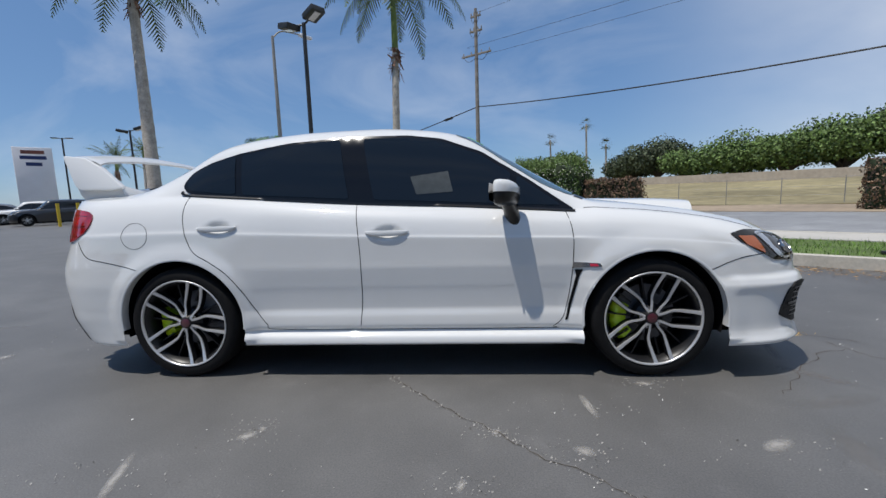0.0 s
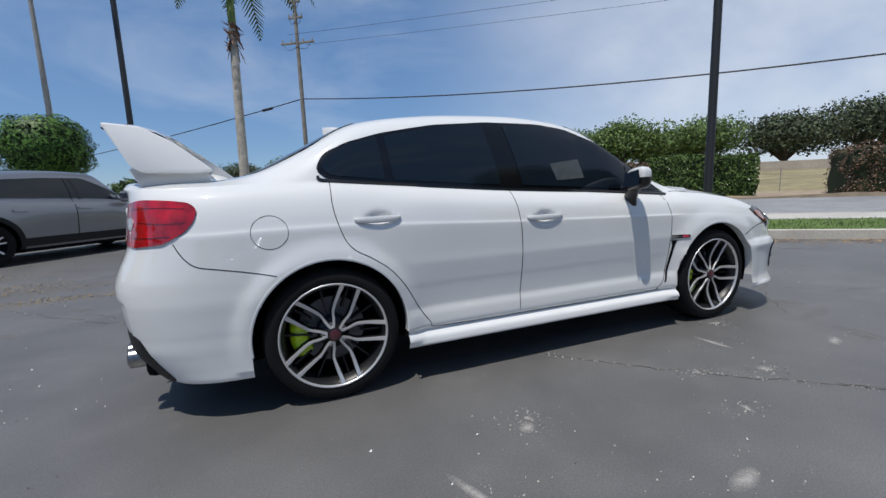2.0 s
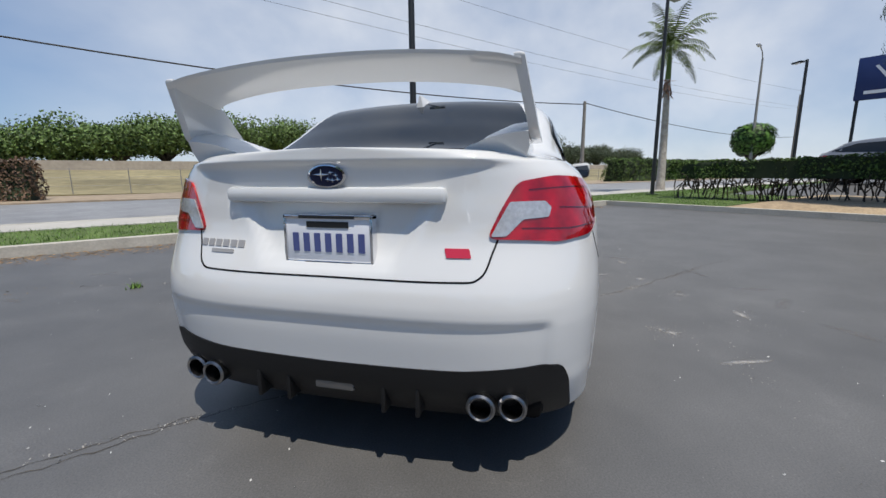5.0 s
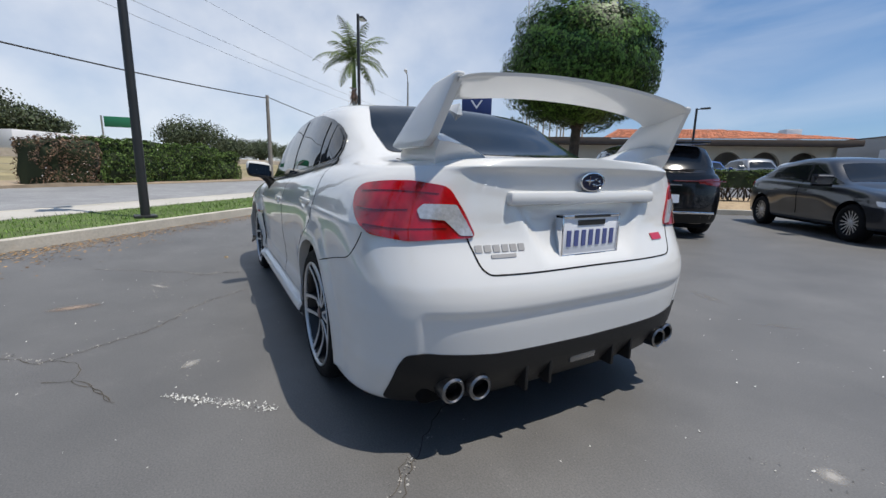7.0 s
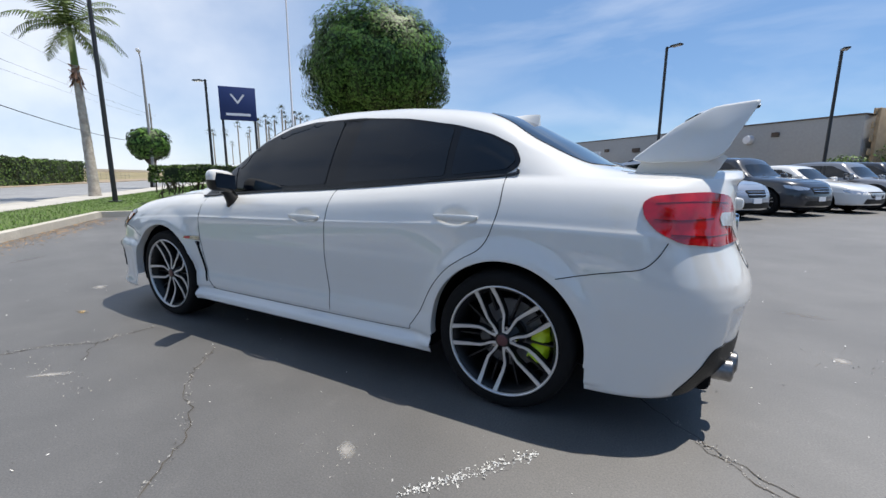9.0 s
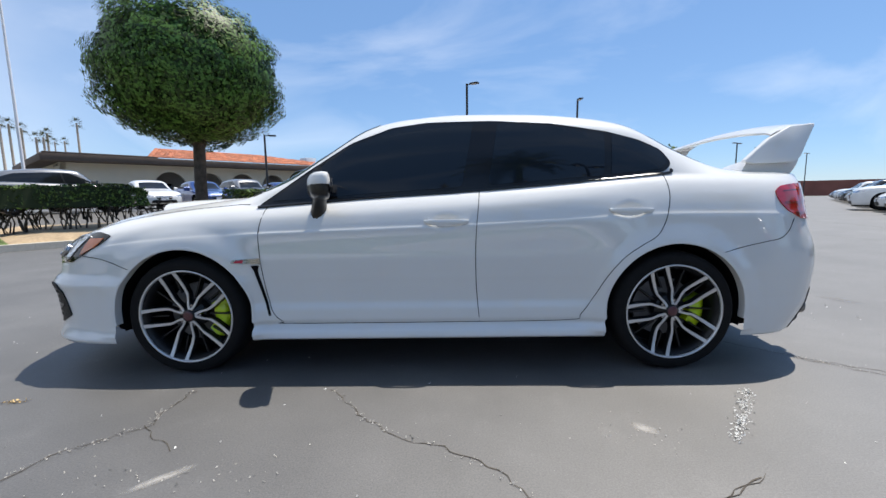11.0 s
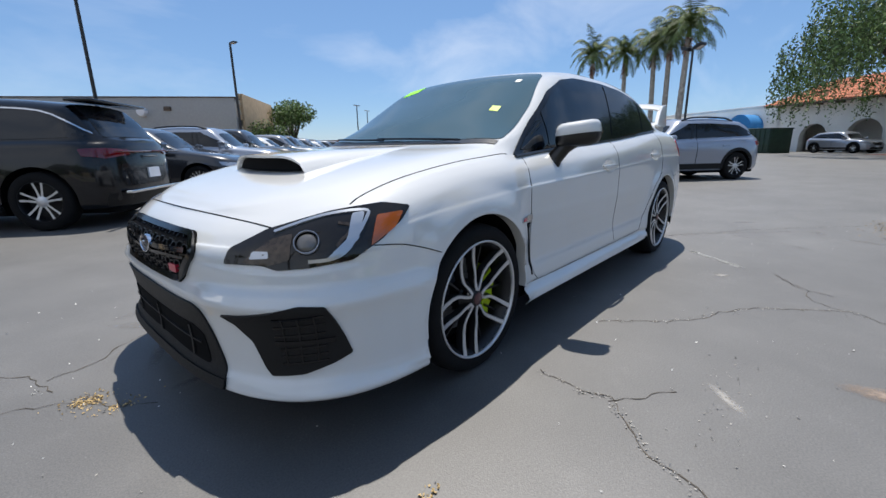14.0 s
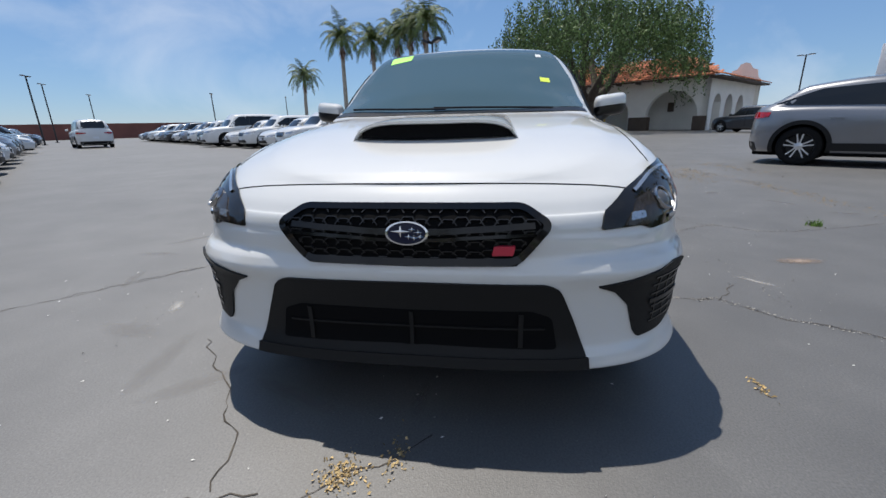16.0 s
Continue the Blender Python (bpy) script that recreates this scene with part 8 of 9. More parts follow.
for k in range(4600):
    a = rnd.uniform(0, 6.28)
    r = 8.8 * math.sqrt(rnd.random())
    z = 11.2 - 0.062 * r * r * rnd.uniform(0.5, 1.1) + rnd.uniform(-3.0, 0.8)
    if noise.noise((r * math.cos(a) * 0.45, r * math.sin(a) * 0.45, z * 0.4)) < -0.12:
        continue
    n = rnd.randint(8, 26)
    x, y = r * math.cos(a), r * math.sin(a)
    for i in range(n):
        P.append((x + rnd.gauss(0, 0.10), y + rnd.gauss(0, 0.10), z - i * 0.11))
        N.append((rnd.gauss(0, 1), rnd.gauss(0, 1), 0.2))
v, f = leaf_quads(np.array(P), np.array(N), 0.24, 5, 0.4, 0.42)
quick_mesh("crown", v, f, M_PEPPER, pep, "hanging feathery green foliage")

# ---- buildings, poles, signs and cables ----
def arch_wall(name, width, height, thick, arches, mat, parent):
    """A wall along x from 0 to width with arched openings (centre, half width, spring height, base height) through it."""
    outer = [(0, 0), (width, 0), (width, height), (0, height)]
    pts, edges = [], []
    def loop(q):
        k = len(pts)
        pts.extend(q)
        edges.extend((k + i, k + (i + 1) % len(q)) for i in range(len(q)))
    # the outline dips round openings that stand on the ground
    run = [(0, 0)]
    for c, hw, sp, z0 in sorted(arches):
        if z0 <= 0.01:
            run.append((c - hw, 0))
            run += [(c - hw * math.cos(a), sp + hw * math.sin(a)) for a in np.linspace(0, math.pi, 17)]
            run.append((c + hw, 0))
    run += [(width, 0), (width, height), (0, height)]
    loop(run)
    v2, _, faces, *_ = delaunay_2d_cdt([Vector(p) for p in pts], edges, [], 1, 1e-5)
    n = len(v2)
    verts = [Vector((p.x, 0, p.y)) for p in v2] + [Vector((p.x, thick, p.y)) for p in v2]
    ff = [tuple(f) for f in faces] + [tuple(q + n for q in f[::-1]) for f in faces]
    count = {}
    for f in faces:
        for i in range(len(f)):
            e = tuple(sorted((f[i], f[(i + 1) % len(f)])))
            count[e] = count.get(e, 0) + 1
    for f in faces:
        for i in range(len(f)):
            a, b = f[i], f[(i + 1) % len(f)]
            if count[tuple(sorted((a, b)))] == 1:
                ff.append((b, a, a + n, b + n))
    return mesh(name, verts, ff, mat, parent, "", 25)


def tile_roof(name, x0, x1, y_eave, y_ridge, z_eave, z_ridge, parent, pitch=0.28, hip0=0.0, hip1=0.0):
    """Rows of half-round tiles that run up from the eave to the ridge."""
    verts, faces = [], []
    n = int((x1 - x0) / pitch)
    rows = 9
    for i in range(n):
        cx = x0 + (i + 0.5) * pitch
        for r in range(rows):
            q0, q1 = r / rows, (r + 1) / rows + 0.02
            lim0, lim1 = x0 + hip0 * q0, x1 - hip1 * q0
            if not lim0 <= cx <= lim1:
                continue
            k = len(verts)
            for q, lift in ((q0, 0.035), (q1, 0.0)):
                y, z = y_eave + (y_ridge - y_eave) * q, z_eave + (z_ridge - z_eave) * q
                for a in np.linspace(0, math.pi, 6):
                    verts.append(Vector((cx - pitch * 0.48 * math.cos(a), y, z + lift + 0.09 * math.sin(a))))
            for j in range(5):
                faces.append((k + j, k + j + 1, k + 7 + j, k + 6 + j))
            faces.append(tuple(k + j for j in range(6))[::-1])
    return mesh(name, verts, faces, M_TILE, parent, "rows of half-round terracotta tiles", 40)


def box_part(name, parent, mat, *q, bevel=0.02, label=""):
    bm = bmesh.new()
    b_box(bm, *q, bevel)
    return part(name, bm, mat, parent, label)


# mission building beyond the pepper tree: its front faces the lot
mis = thing("mission_building", "white stucco mission building with arches and a tiled roof", "building")
W_M = 23.7
front = arch_wall("front_wall", W_M, 4.3, 0.45, [(3.7, 1.2, 1.2, 0), (7.7, 1.3, 1.3, 0), (11.5, 1.3, 1.3, 0), (15.7, 1.55, 1.35, 0), (20.9, 2.1, 1.15, 0)], M_STUCCO, mis)
box_part("inner_wall", mis, M_STUCCO, 0, W_M, 3.2, 3.5, 0, 4.2)
box_part("arcade_ceiling", mis, M_STUCCO, 0, W_M, 0.45, 3.2, 4.0, 4.2)
box_part("back_wall", mis, M_STUCCO, 0, W_M, 13.6, 14.0, 0, 4.3)
side_w = arch_wall("side_wall", 14.0, 4.3, 0.45, [(2.2, 1.1, 1.8, 0), (5.5, 1.15, 1.8, 0), (9.0, 1.15, 1.8, 0)], M_STUCCO, mis)
side_w.matrix_basis = pose(W_M, 0, 0, 0, 0, 90)
box_part("end_wall", mis, M_STUCCO, 0, 0.4, 0, 14, 0, 4.3)
tile_roof("roof_front", -0.7, W_M + 0.9, -1.0, 6.5, 4.15, 6.6, mis, 0.30, 0.0, 5.0)
tl = tile_roof("roof_side", -0.9, 15.0, -1.0, 5.0, 4.15, 6.1, mis, 0.30, 4.0, 4.0)
tl.matrix_basis = pose(W_M, 0, 0, 0, 0, 90)
for i in range(14):
    box_part("rafter_tail", mis, M_FASCIA, 0.5 + i * 1.75, 0.66 + i * 1.75, -0.85, 0.1, 3.92, 4.10, bevel=0.01)
box_part("eave_board", mis, M_FASCIA, -0.6, W_M + 0.7, -0.95, -0.85, 4.02, 4.16, bevel=0.01)
box_part("eave_board", mis, M_FASCIA, W_M + 0.10, W_M + 0.92, -0.9, 14.8, 3.98, 4.14, bevel=0.01)
for x, w in ((13.6, 0.65), (18.2, 0.85), (23.2, 0.5)):
    box_part("pier_base", mis, M_FASCIA, x - w, x + w, -0.12, 0.5, 0, 1.15, label="dark painted pier base")
# curved parapet
v, f = [], []
prof = [(0, 0), (0, 4.6), (0.6, 4.9), (0.9, 5.6), (1.7, 5.75), (2.2, 6.2), (3.0, 6.35), (3.8, 6.2), (4.3, 5.75), (5.1, 5.6), (5.4, 4.9), (6.0, 4.6), (6.0, 0)]
v = [Vector((p[0], 0, p[1])) for p in prof] + [Vector((p[0], 0.5, p[1])) for p in prof]
n = len(prof)
f = [tuple(range(n))[::-1], tuple(range(n, 2 * n))] + [(i, (i + 1) % n, (i + 1) % n + n, i + n) for i in range(n)]
pp = mesh("curved_parapet", v, f, M_STUCCO, mis, "curved white gable parapet", 20)
pp.matrix_basis = pose(W_M - 2.6, 13.2, 0, 0, 0, 10) @ Matrix.Diagonal((0.5, 1, 0.98, 1))
for x in (17.1, 19.5):
    box_part("wall_box", mis, M_FASCIA, x, x + 0.5, 3.0, 3.2, 1.6, 2.4)
mis.matrix_basis = lot_pose(-37.2, -33.0, 0, 90)
bm = bmesh.new()
b_tube(bm, [lot(-36.4, -17.6, 0), lot(-36.4, -17.6, 1.5)], 0.09, 12)
tagged(part("bollard", bm, M_PIPE), "yellow steel bollard by the arcade", "bollard")
blotch("tree_bed", -36.0, 6.6, 3.6, 3.0, 0.4, M_REDWALL, "red bark bed under the old tree", "planter", 55, 0.012)

# white service building at the edge of the lot
srv = thing("service_building", "low white building beside the mission building", "building")
box_part("wall", srv, M_STUCCO, -9, 9, -4, 4, 0, 4.4)
box_part("parapet", srv, M_STUCCO, -9.1, 9.1, -4.1, 4.1, 4.4, 4.65)
for i in range(3):
    v, f = [], []
    for k in range(13):
        a = math.pi * k / 12
        for yy in (-5.6, -4.02):
            v.append(Vector((-2.0 + 4 * i - 1.6 * math.cos(a), yy, 2.3 + 1.5 * math.sin(a))))
    f = [(2 * k, 2 * k + 1, 2 * k + 3, 2 * k + 2) for k in range(12)] + [tuple(range(0, 26, 2))]
    mesh("awning", v, f, M_AWNING, srv, "blue barrel-shaped fabric awning", 40)
srv.matrix_basis = lot_pose(-44.0, -44.6, 0, 90)

# restaurant with a low tiled roof
res = thing("restaurant", "cream restaurant with arches, dark eaves and an orange tiled roof", "building")
W_R = 25.4
arch_wall("front_wall", W_R, 3.9, 0.4, [(7.2 + 3.15 * i, 1.25, 2.10, 0) for i in range(6)], M_CREAM, res)
# darkened base colour imitates the shade behind the arches
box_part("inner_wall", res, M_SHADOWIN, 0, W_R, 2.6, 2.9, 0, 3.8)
for i in range(6):
    box_part("window", res, M_DARKGLASS, 6.4 + 3.15 * i, 8.0 + 3.15 * i, 2.52, 2.62, 0.5, 2.4, label="dark window behind the arch")
box_part("arcade_ceiling", res, M_FASCIA, 0, W_R, 0.4, 2.6, 3.6, 3.8)
box_part("end_wall", res, M_CREAM, 0, 0.4, 0, 16, 0, 3.9)
box_part("end_wall", res, M_CREAM, W_R - 0.4, W_R, 0, 16, 0, 3.9)
box_part("eave", res, M_FASCIA, -1.2, W_R + 1.0, -1.5, 17, 3.85, 4.35, label="deep dark brown fascia")
box_part("flat_roof", res, M_FASCIA, -1.0, 6.0, -1.3, 16, 4.35, 4.5)
tile_roof("tiled_roof", 5.6, W_R + 0.9, -1.2, 7.5, 4.4, 6.0, res, 0.34, 3.0, 8.0)
box_part("roof_plant", res, M_SIGNWHITE, W_R - 1.0, W_R + 0.4, 6, 7.5, 4.4, 6.0)
res.matrix_basis = lot_pose(40.0, -3.4, 0, -90)

# long grey warehouse
wh = thing("warehouse", "long plain grey warehouse with wall vents", "building")
box_part("wall", wh, M_GREYWALL, 0, 36, -26, 0, 0, 4.85)
box_part("coping", wh, M_FASCIA, -0.05, 36.05, -26.05, 0.06, 4.85, 4.93, bevel=0.01)
for x, z, w, h in ((10.0, 3.2, 1.7, 0.85), (16.9, 3.4, 0.9, 0.4), (4.6, 3.9, 0.5, 0.3), (21.0, 3.6, 0.6, 0.3)):
    box_part("wall_vent", wh, M_FASCIA, x, x + w, 0.0, 0.12, z, z + h, label="brown louvred wall vent")
bm = bmesh.new()
b_lathe(bm, [(0.001, 0.45), (0.28, 0.42), (0.34, 0.2), (0.34, 0.0)], 20)
bmesh.ops.translate(bm, vec=(6.6, 0, 3.8), verts=bm.verts)
part("vent_cowl", bm, M_SIGNWHITE, wh, "round white vent cowl")
wh.matrix_basis = lot_pose(11.6, -33.0, 0, 0)
# its tan block end is told apart course by course
be = thing("block_wall_end", "tan concrete block end of the warehouse", "wall")
box_part("core_wall", be, M_BRICK, 0, 0.2, 0.3, 9.8, 0, 5.2)
blk_me = None
for r in range(13):
    for c in range(11):
        if blk_me is None:
            o = box_part("block", be, M_BRICK, -0.03, 0.05, -0.44, 0.44, 0.005, 0.385, bevel=0.012)
            blk_me = o.data
        else:
            o = new("block", blk_me)
            o.parent = be
        o.location = (0, 0.45 + 0.9 * c + (0.45 if r % 2 else 0) * (c < 10), 0.4 * r)
be.matrix_basis = lot_pose(11.3, -33.1, 0, 0) @ pose(0, 0, 0, 0, 0, 180) @ Matrix.Translation((0, 0.05, 0))
slab("low_white_wall", 30.8, 37.0, -30.2, -29.9, 0, 3.5, M_SIGNWHITE)["label"] = "ribbed pale wall of a small building"
tagged(slab("lot_end_wall", -70, 24, -95, -94.6, 0, 2.6, M_REDWALL), "dull red wall at the far end of the lot", "wall")


# lamp posts
def lamp_post(label, base, height, style, turn=0, mat=None, group=""):
    t = thing("lamp_post", label, "lamp post", group)
    mat = mat or M_POLE
    bm = bmesh.new()
    if style == "street":
        b_tube(bm, [(0, 0, 0), (0, 0, height * 0.5), (0, 0, height)], [0.12, 0.09, 0.06], 12)
        part("pole", bm, mat, t, "tapered grey steel pole", 60)
        bm = bmesh.new()
        b_tube(bm, bend([(0, 0, height - 0.1), (0.5, 0, height + 0.35), (1.6, 0, height + 0.5)], 5), 0.035, 8)
        part("arm", bm, mat, t, "", 60)
        bm = bmesh.new()
        b_box(bm, 1.5, 2.2, -0.12, 0.12, height + 0.42, height + 0.55, 0.04)
        part("lamp_head", bm, M_SIGNWHITE, t, "", 60)
    else:
        b_tube(bm, [(0, 0, 0), (0, 0, height)], [0.075, 0.06], 14)
        part("pole", bm, mat, t, "black steel pole", 60)
        bm = bmesh.new()
        b_box(bm, -0.17, 0.17, -0.17, 0.17, 0, 0.05, 0.012)
        part("base_plate", bm, mat, t, "bolted base plate")
        heads = {"flood": ((0.55, 0, 0.12, -18), (-0.35, -0.3, -0.12, 12)), "twin": ((0.5, 0, 0, 0), (-0.5, 0, 0, 180)), "single": ((0.45, 0, -0.02, 0),), "pair": ((-0.42, 0, 0.05, 20), (0.42, 0, 0.05, -20))}[style]
        for hx, hy, hz, tilt in heads:
            bm = bmesh.new()
            m = pose(hx, hy, height + hz, 0, tilt if abs(tilt) < 90 else 0, 0)
            if style in ("flood", "pair"):
                b_box(bm, -0.28, 0.28, -0.24, 0.24, -0.09, 0.09, 0.03, m)
            else:
                b_box(bm, -0.24, 0.24, -0.13, 0.13, -0.045, 0.03, 0.02, m)
            hd = part("lamp_head", bm, mat, t, "shoebox lamp head")
            bm = bmesh.new()
            b_box(bm, -0.2, 0.2, -0.10, 0.10, -0.10 if style in ("flood", "pair") else -0.055, -0.085 if style in ("flood", "pair") else -0.044, 0.0, m)
            part("lens", bm, M_CLEAR, hd, "pale lens")
            bm = bmesh.new()
            b_tube(bm, [(0, 0, height - 0.06), (hx * 0.6, hy * 0.6, height - 0.02 + hz * 0.5)], 0.03, 8)
            part("arm", bm, mat, t, "", 60)
    t.matrix_basis = Matrix.Translation(base) @ pose(0, 0, 0, 0, 0, turn)
    return t


lamp_post("tall black lamp post on the verge beside the kerb", Vector((5.70, 2.33, 0.11)), 7.6, "pair", 10)
lamp_post("black floodlight post on the verge", Vector((-4.78, 10.36, 0.11)), 6.45, "flood", -35)
lamp_post("tall grey street lamp", Vector((-8.6, 16.4, 0.12)), 8.45, "street", 60, M_GALV)
lamp_post("black lamp post with one head by the corner", Vector((14.6, -4.55, 0.11)), 7.2, "single", -40)
lamp_post("black lamp post with one shoebox head", lot(11.9, -16.4, 0.15), 6.75, "single", 150, group="lot lamps")
lamp_post("black lamp post with one shoebox head", lot(8.5, -23.1, 0.0), 6.6, "single", 90, group="lot lamps")
lamp_post("black floodlight post beside the palms", Vector((-26.8, -4.7, 0)), 6.3, "pair", 60)
lamp_post("grey street lamp far along the road", lot(33.1, 8.7, 0.12), 8.4, "street", 150, M_GALV)
lamp_post("black lamp post near the restaurant", Vector((11.4, -23.6, 0.0)), 4.9, "single", 200)
lamp_post("black lamp post near the restaurant", Vector((20.3, -11.8, 0.0)), 6.0, "single", 20)
for u, v, h in ((-46, 2.0, 7), (-52, -6, 6.5), (3.0, -52, 6), (-14, -60, 5.5), (-3, -82, 6.5), (2, -66, 6.5), (-28, -70, 6)):
    lamp_post("lamp post in the far part of the lot", lot(u, v, 0), h, "twin", 30, group="far lot lamps")


# utility poles and cables
def utility_pole(base, height, arms, label):
    t = thing("utility_pole", label, "utility pole")
    bm = bmesh.new()
    b_tube(bm, [(0, 0, -0.2), (0, 0, height)], [0.17, 0.11], 10)
    part("pole", bm, M_WOOD, t, "", 60)
    for z, w in arms:
        bm = bmesh.new()
        b_box(bm, -w, w, -0.06, 0.06, z - 0.06, z + 0.06, 0.01)
        arm = part("crossarm", bm, M_WOOD, t)
        for x in (-w * 0.9, -w * 0.35, w * 0.35, w * 0.9):
            bm = bmesh.new()
            b_lathe(bm, [(0.02, 0), (0.05, 0.06), (0.03, 0.1), (0.05, 0.14), (0.02, 0.22)], 8, "z")
            bmesh.ops.translate(bm, vec=(x, 0, z + 0.06), verts=bm.verts)
            part("insulator", bm, M_GALV, arm, "", 60)
        for s in (1, -1):
            bm = bmesh.new()
            b_tube(bm, bend([(s * w * 0.9, -0.08, z), (s * w * 0.5, -0.1, z - 0.45), (0, -0.12, z - 0.3)], 4), 0.015, 5)
            part("jumper_wire", bm, M_WIRE, arm)
    t.matrix_basis = Matrix.Translation(base) @ pose(0, 0, 0, 0, 0, LOT_TURN + 8)
    return t


P1, P2 = Vector((0.9, 28.4, 0)), Vector((31.0, -2.9, 0))
utility_pole(P1, 14.2, [(11.1, 1.2), (12.7, 0.5), (13.7, 0.4)], "tall wooden utility pole with crossarms across the road")
utility_pole(P2, 6.25, [], "plain wooden pole across the road")
P3 = lot(82, 19, 0)
utility_pole(P3, 12.5, [(10.5, 1.2)], "wooden utility pole far along the road")


def cable(a, b, sag, radius, label="black overhead cable between the utility poles"):
    pts = [a.lerp(b, k / 24) - Vector((0, 0, sag * 4 * (k / 24) * (1 - k / 24))) for k in range(25)]
    bm = bmesh.new()
    b_tube(bm, pts, radius, 6)
    return tagged(part("cable", bm, M_WIRE, None, "", 60), label, "cable", "overhead cables")


Z = Vector((0, 0, 1))
cable(P1 + Z * 7.45, P2 + Z * 6.05, 0.95, 0.035)
cable(P2 + Z * 6.15, P3 + Z * 6.2, 0.9, 0.03)
FAR_END = Vector((-29.4, 67.1, 5.7))
cable(P1 + Z * 7.45, FAR_END, 0.35, 0.035)
for dz, dx in ((11.3, -1.0), (11.3, 1.0), (13.9, 0.0)):
    cable(P1 + Z * dz + EV * dx, P3 + Z * (dz - 0.8) + EV * dx, 1.2, 0.009, "thin dark wire high over the road")
bm = bmesh.new()
q = (P1 + Z * 7.45).lerp(FAR_END, 0.075) - Z * 0.12
way = (FAR_END - P1 - Z * 7.45).normalized()
b_tube(bm, [q + way * 0.5, q - way * 0.5], 0.10, 8)
tagged(part("splice_box", bm, M_WIRE, None, "", 60), "black splice case on the cable", "cable box")

# signs
sg = thing("freeway_sign", "green freeway sign on steel posts", "sign")
box_part("panel", sg, M_SIGNGREEN, -1.6, 1.6, -0.08, 0.08, 4.9, 6.1, bevel=0.03)
for i, (x0, x1, z) in enumerate(((-1.3, 1.1, 5.72), (-1.3, 0.6, 5.3))):
    box_part("lettering_bar", sg, M_SIGNWHITE, x0, x1, -0.10, -0.08, z - 0.13, z + 0.13, bevel=0)
for x in (-1.3, 1.8):
    bm = bmesh.new()
    b_tube(bm, [(x, 0.15, 0), (x, 0.15, 6.15)], 0.10, 8)
    part("post", bm, M_GALV, sg)
sg.matrix_basis = Matrix.Translation((60.5, 10.0, 0.5)) @ pose(0, 0, 0, 0, 0, 262 + 180)
bs = thing("dealer_sign", "blue dealer sign on two dark posts", "sign")
box_part("panel", bs, M_SIGNBLUE, -1.35, 1.35, -0.12, 0.12, 5.4, 8.0, bevel=0.03)
v = [Vector((-0.55, -0.13, 7.4)), Vector((-0.40, -0.13, 7.45)), Vector((0, -0.13, 6.9)), Vector((0.40, -0.13, 7.45)), Vector((0.55, -0.13, 7.4)), Vector((0, -0.13, 6.65))]
mesh("emblem_mark", v, [(0, 5, 2, 1), (2, 5, 4, 3)], M_SIGNWHITE, bs, "plain white chevron", 0)
box_part("lettering_bar", bs, M_SIGNWHITE, -0.9, 0.9, -0.14, -0.12, 5.75, 5.95, bevel=0)
for x in (-1.2, 1.2):
    bm = bmesh.new()
    b_tube(bm, [(x, 0.15, 0), (x, 0.15, 8.0)], 0.09, 8)
    part("post", bm, M_POLE, bs)
bs.matrix_basis = lot_pose(36.0, 3.0, 0, -90)
rv = thing("tower_sign", "tall white tower sign beside the far lot", "sign")
box_part("panel", rv, M_SIGNWHITE, -1.35, 1.35, -0.25, 0.25, 0, 6.8, bevel=0.05)
for i, (w, z, m) in enumerate(((0.8, 6.35, M_REDWALL), (0.9, 5.85, M_SIGNBLUE), (0.55, 5.25, M_SIGNBLUE))):
    box_part("lettering_bar", rv, m, -w, w, -0.28, -0.25, z - 0.16, z + 0.16, bevel=0)
rv.matrix_basis = pose(-40.5, 33.7, 0, 0, 0, 48)
lamp_post("black floodlight post in the far lot", Vector((-22.8, 24.4, 0)), 6.2, "flood", 20)
bins = thing("bin_store", "dark green metal bin store at the lot edge", "bin store")
box_part("box", bins, M_BINGREEN, -1.7, 1.7, -1.0, 1.0, 0.0, 1.9, bevel=0.03)
for i in range(8):
    box_part("rib", bins, M_BINGREEN, -1.62 + 0.45 * i, -1.54 + 0.45 * i, -1.05, -1.0, 0.1, 1.85, bevel=0.01)
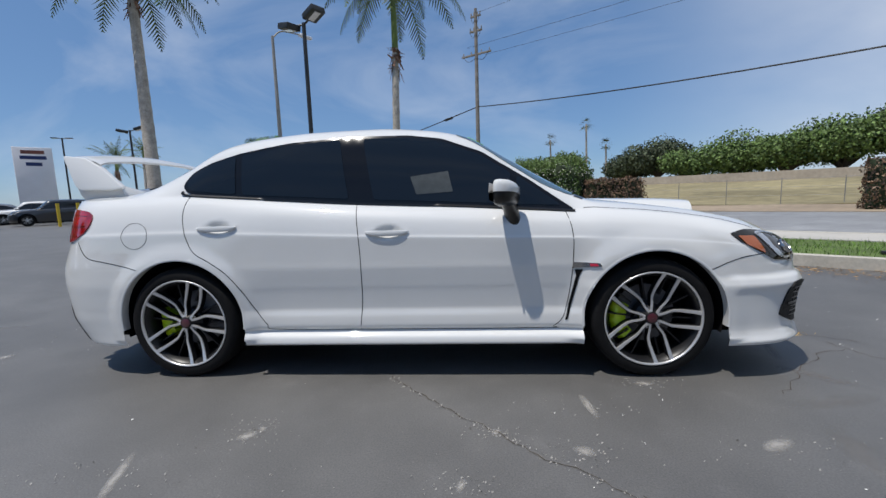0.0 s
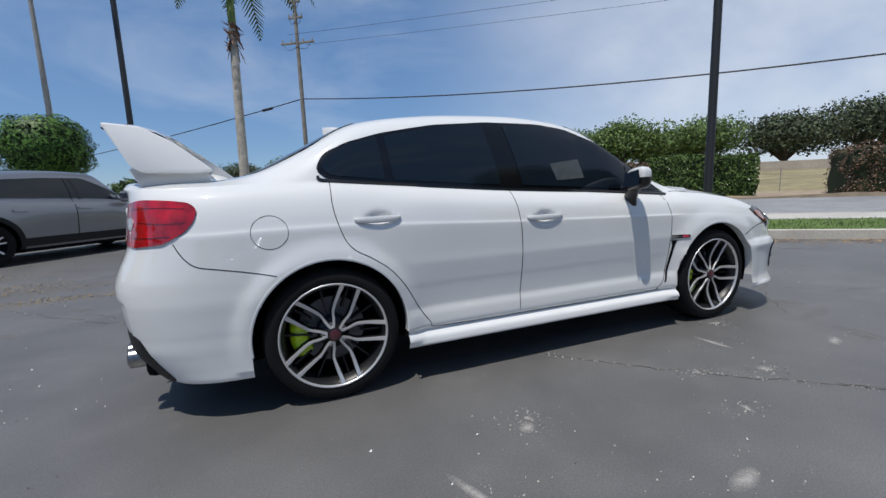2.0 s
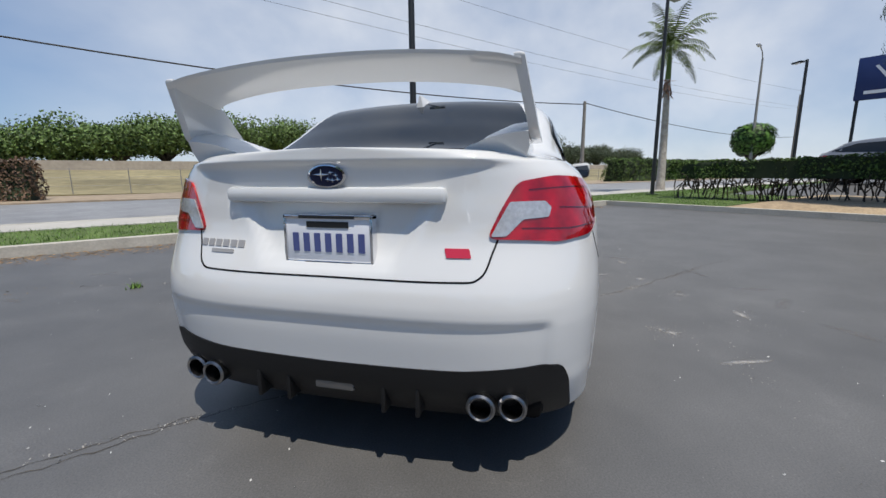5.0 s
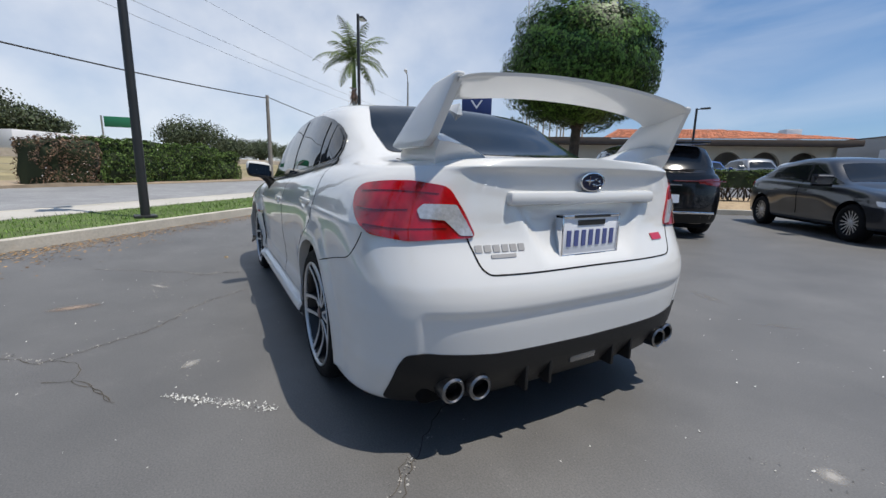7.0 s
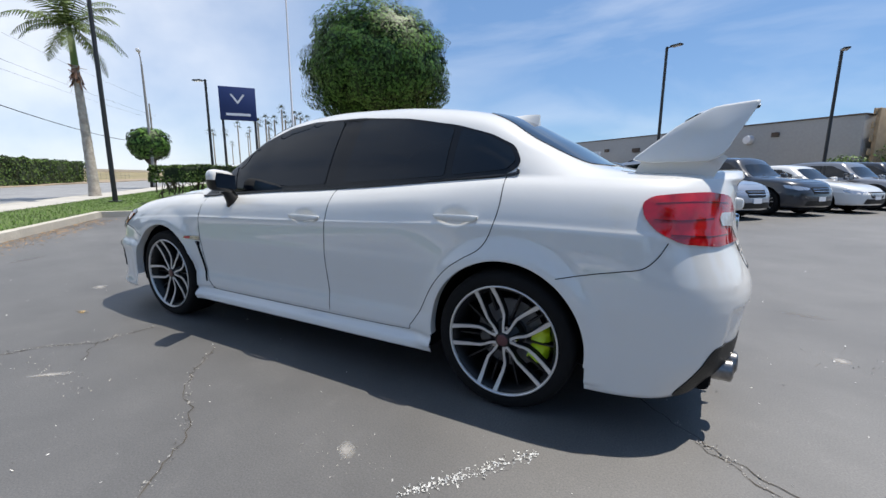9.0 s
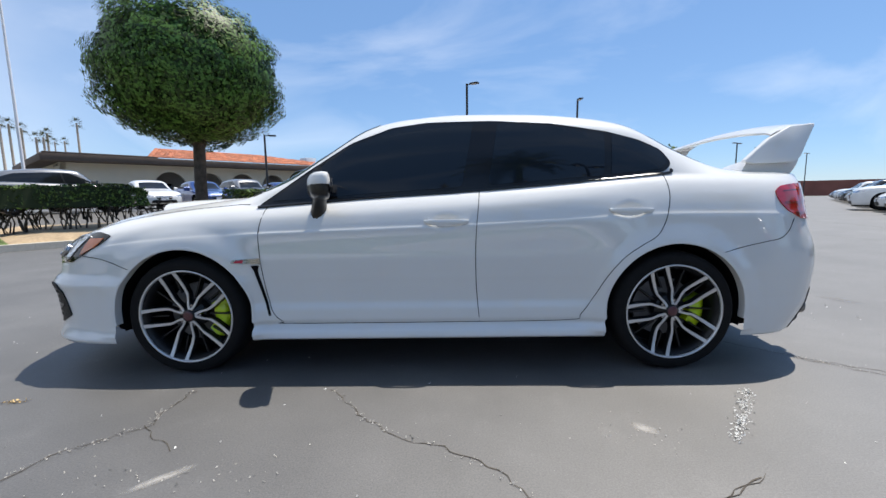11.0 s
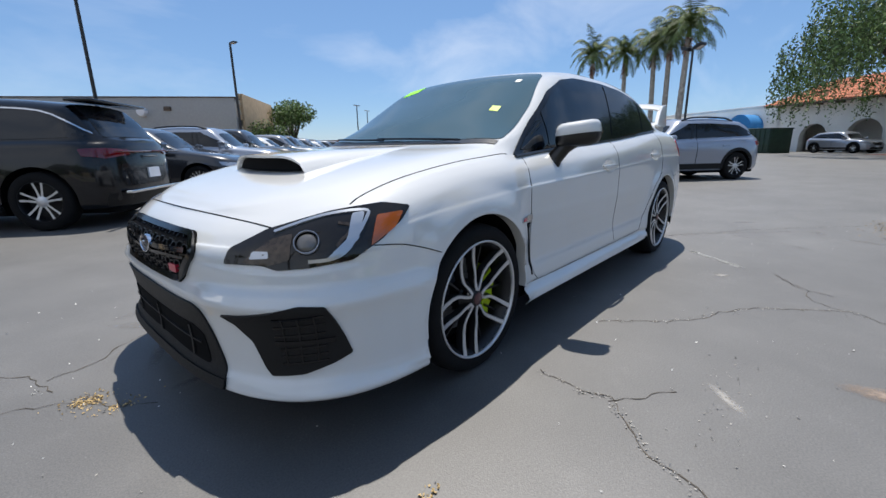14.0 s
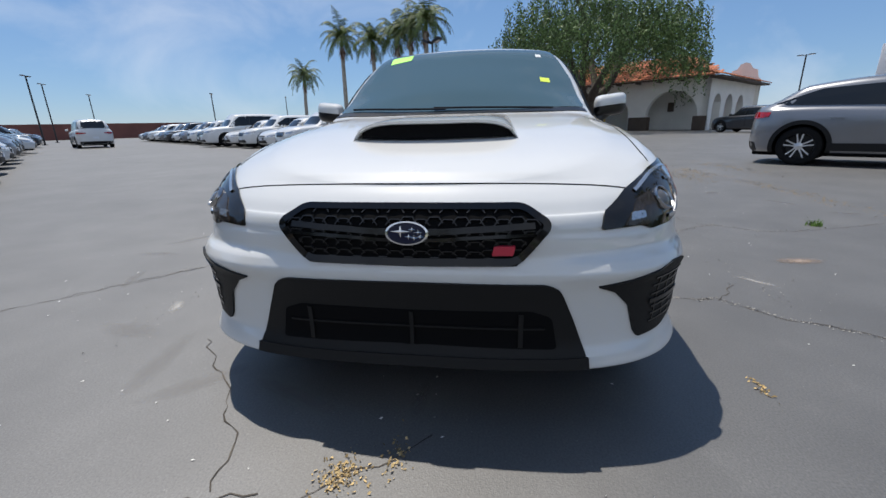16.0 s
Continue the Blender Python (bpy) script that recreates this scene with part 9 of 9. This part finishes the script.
box_part("lid", bins, M_BINGREEN, -1.75, 1.75, -1.05, 1.05, 1.9, 2.0, bevel=0.03)
bins.matrix_basis = lot_pose(-31.5, -28.6, 0, 90)
parked_car("crossover", "silver", "pale silver crossover parked before the mission building", "car", lot_pose(-34.6, -24.6, 0, 90), cladding=True)
fp = thing("flagpole", "tall thin white flagpole", "flagpole")
bm = bmesh.new()
b_tube(bm, [(0, 0, 0), (0, 0, 24)], [0.10, 0.04], 8)
part("pole", bm, M_SIGNWHITE, fp, "", 60)
fp.matrix_basis = Matrix.Translation(lot(37, -1.2, 0))
# bollards at the far lot and a fence across the road
for u, v in ((-30.6, 0.05), (-30.6, 0.95)):
    bm = bmesh.new()
    b_tube(bm, [lot(u, v, 0), lot(u, v, 1.35)], 0.08, 10)
    tagged(part("bollard", bm, M_PIPE), "yellow steel bollard in the far lot", "bollard", "yellow bollards")
fence = thing("chain_fence", "thin wire fence with steel posts along the embankment", "fence")
for i in range(64):
    bm = bmesh.new()
    b_tube(bm, [lot(-60 + 2.5 * i, 27.0, -0.1), lot(-60 + 2.5 * i, 27.0, 1.45)], 0.025, 6)
    part("post", bm, M_GALV, fence)
for z in (1.40, 0.95, 0.5):
    bm = bmesh.new()
    b_tube(bm, [lot(-60, 27.0, z), lot(20, 27.0, z), lot(98, 27.0, z)], 0.008, 5)
    part("fence_wire", bm, M_GALV, fence)
# a truck trailer on the freeway
tr = thing("truck_trailer", "white truck trailer passing on the freeway", "truck")
box_part("box", tr, M_SIGNWHITE, -6.5, 6.5, -1.25, 1.25, 1.0, 3.7)
box_part("lettering_bar", tr, M_BADGE, -2.0, 2.0, -1.28, -1.25, 2.2, 2.8, bevel=0)
for x in (-5.6, -4.4, 5.0):
    bm = bmesh.new()
    b_lathe(bm, [(0.001, -0.15), (0.5, -0.15), (0.5, 0.15), (0.001, 0.15)], 18)
    bmesh.ops.translate(bm, vec=(x, -1.0, 0.5), verts=bm.verts)
    part("wheel", bm, M_TYRE, tr)
tr.matrix_basis = lot_pose(48.5, 66, 1.62, 0)
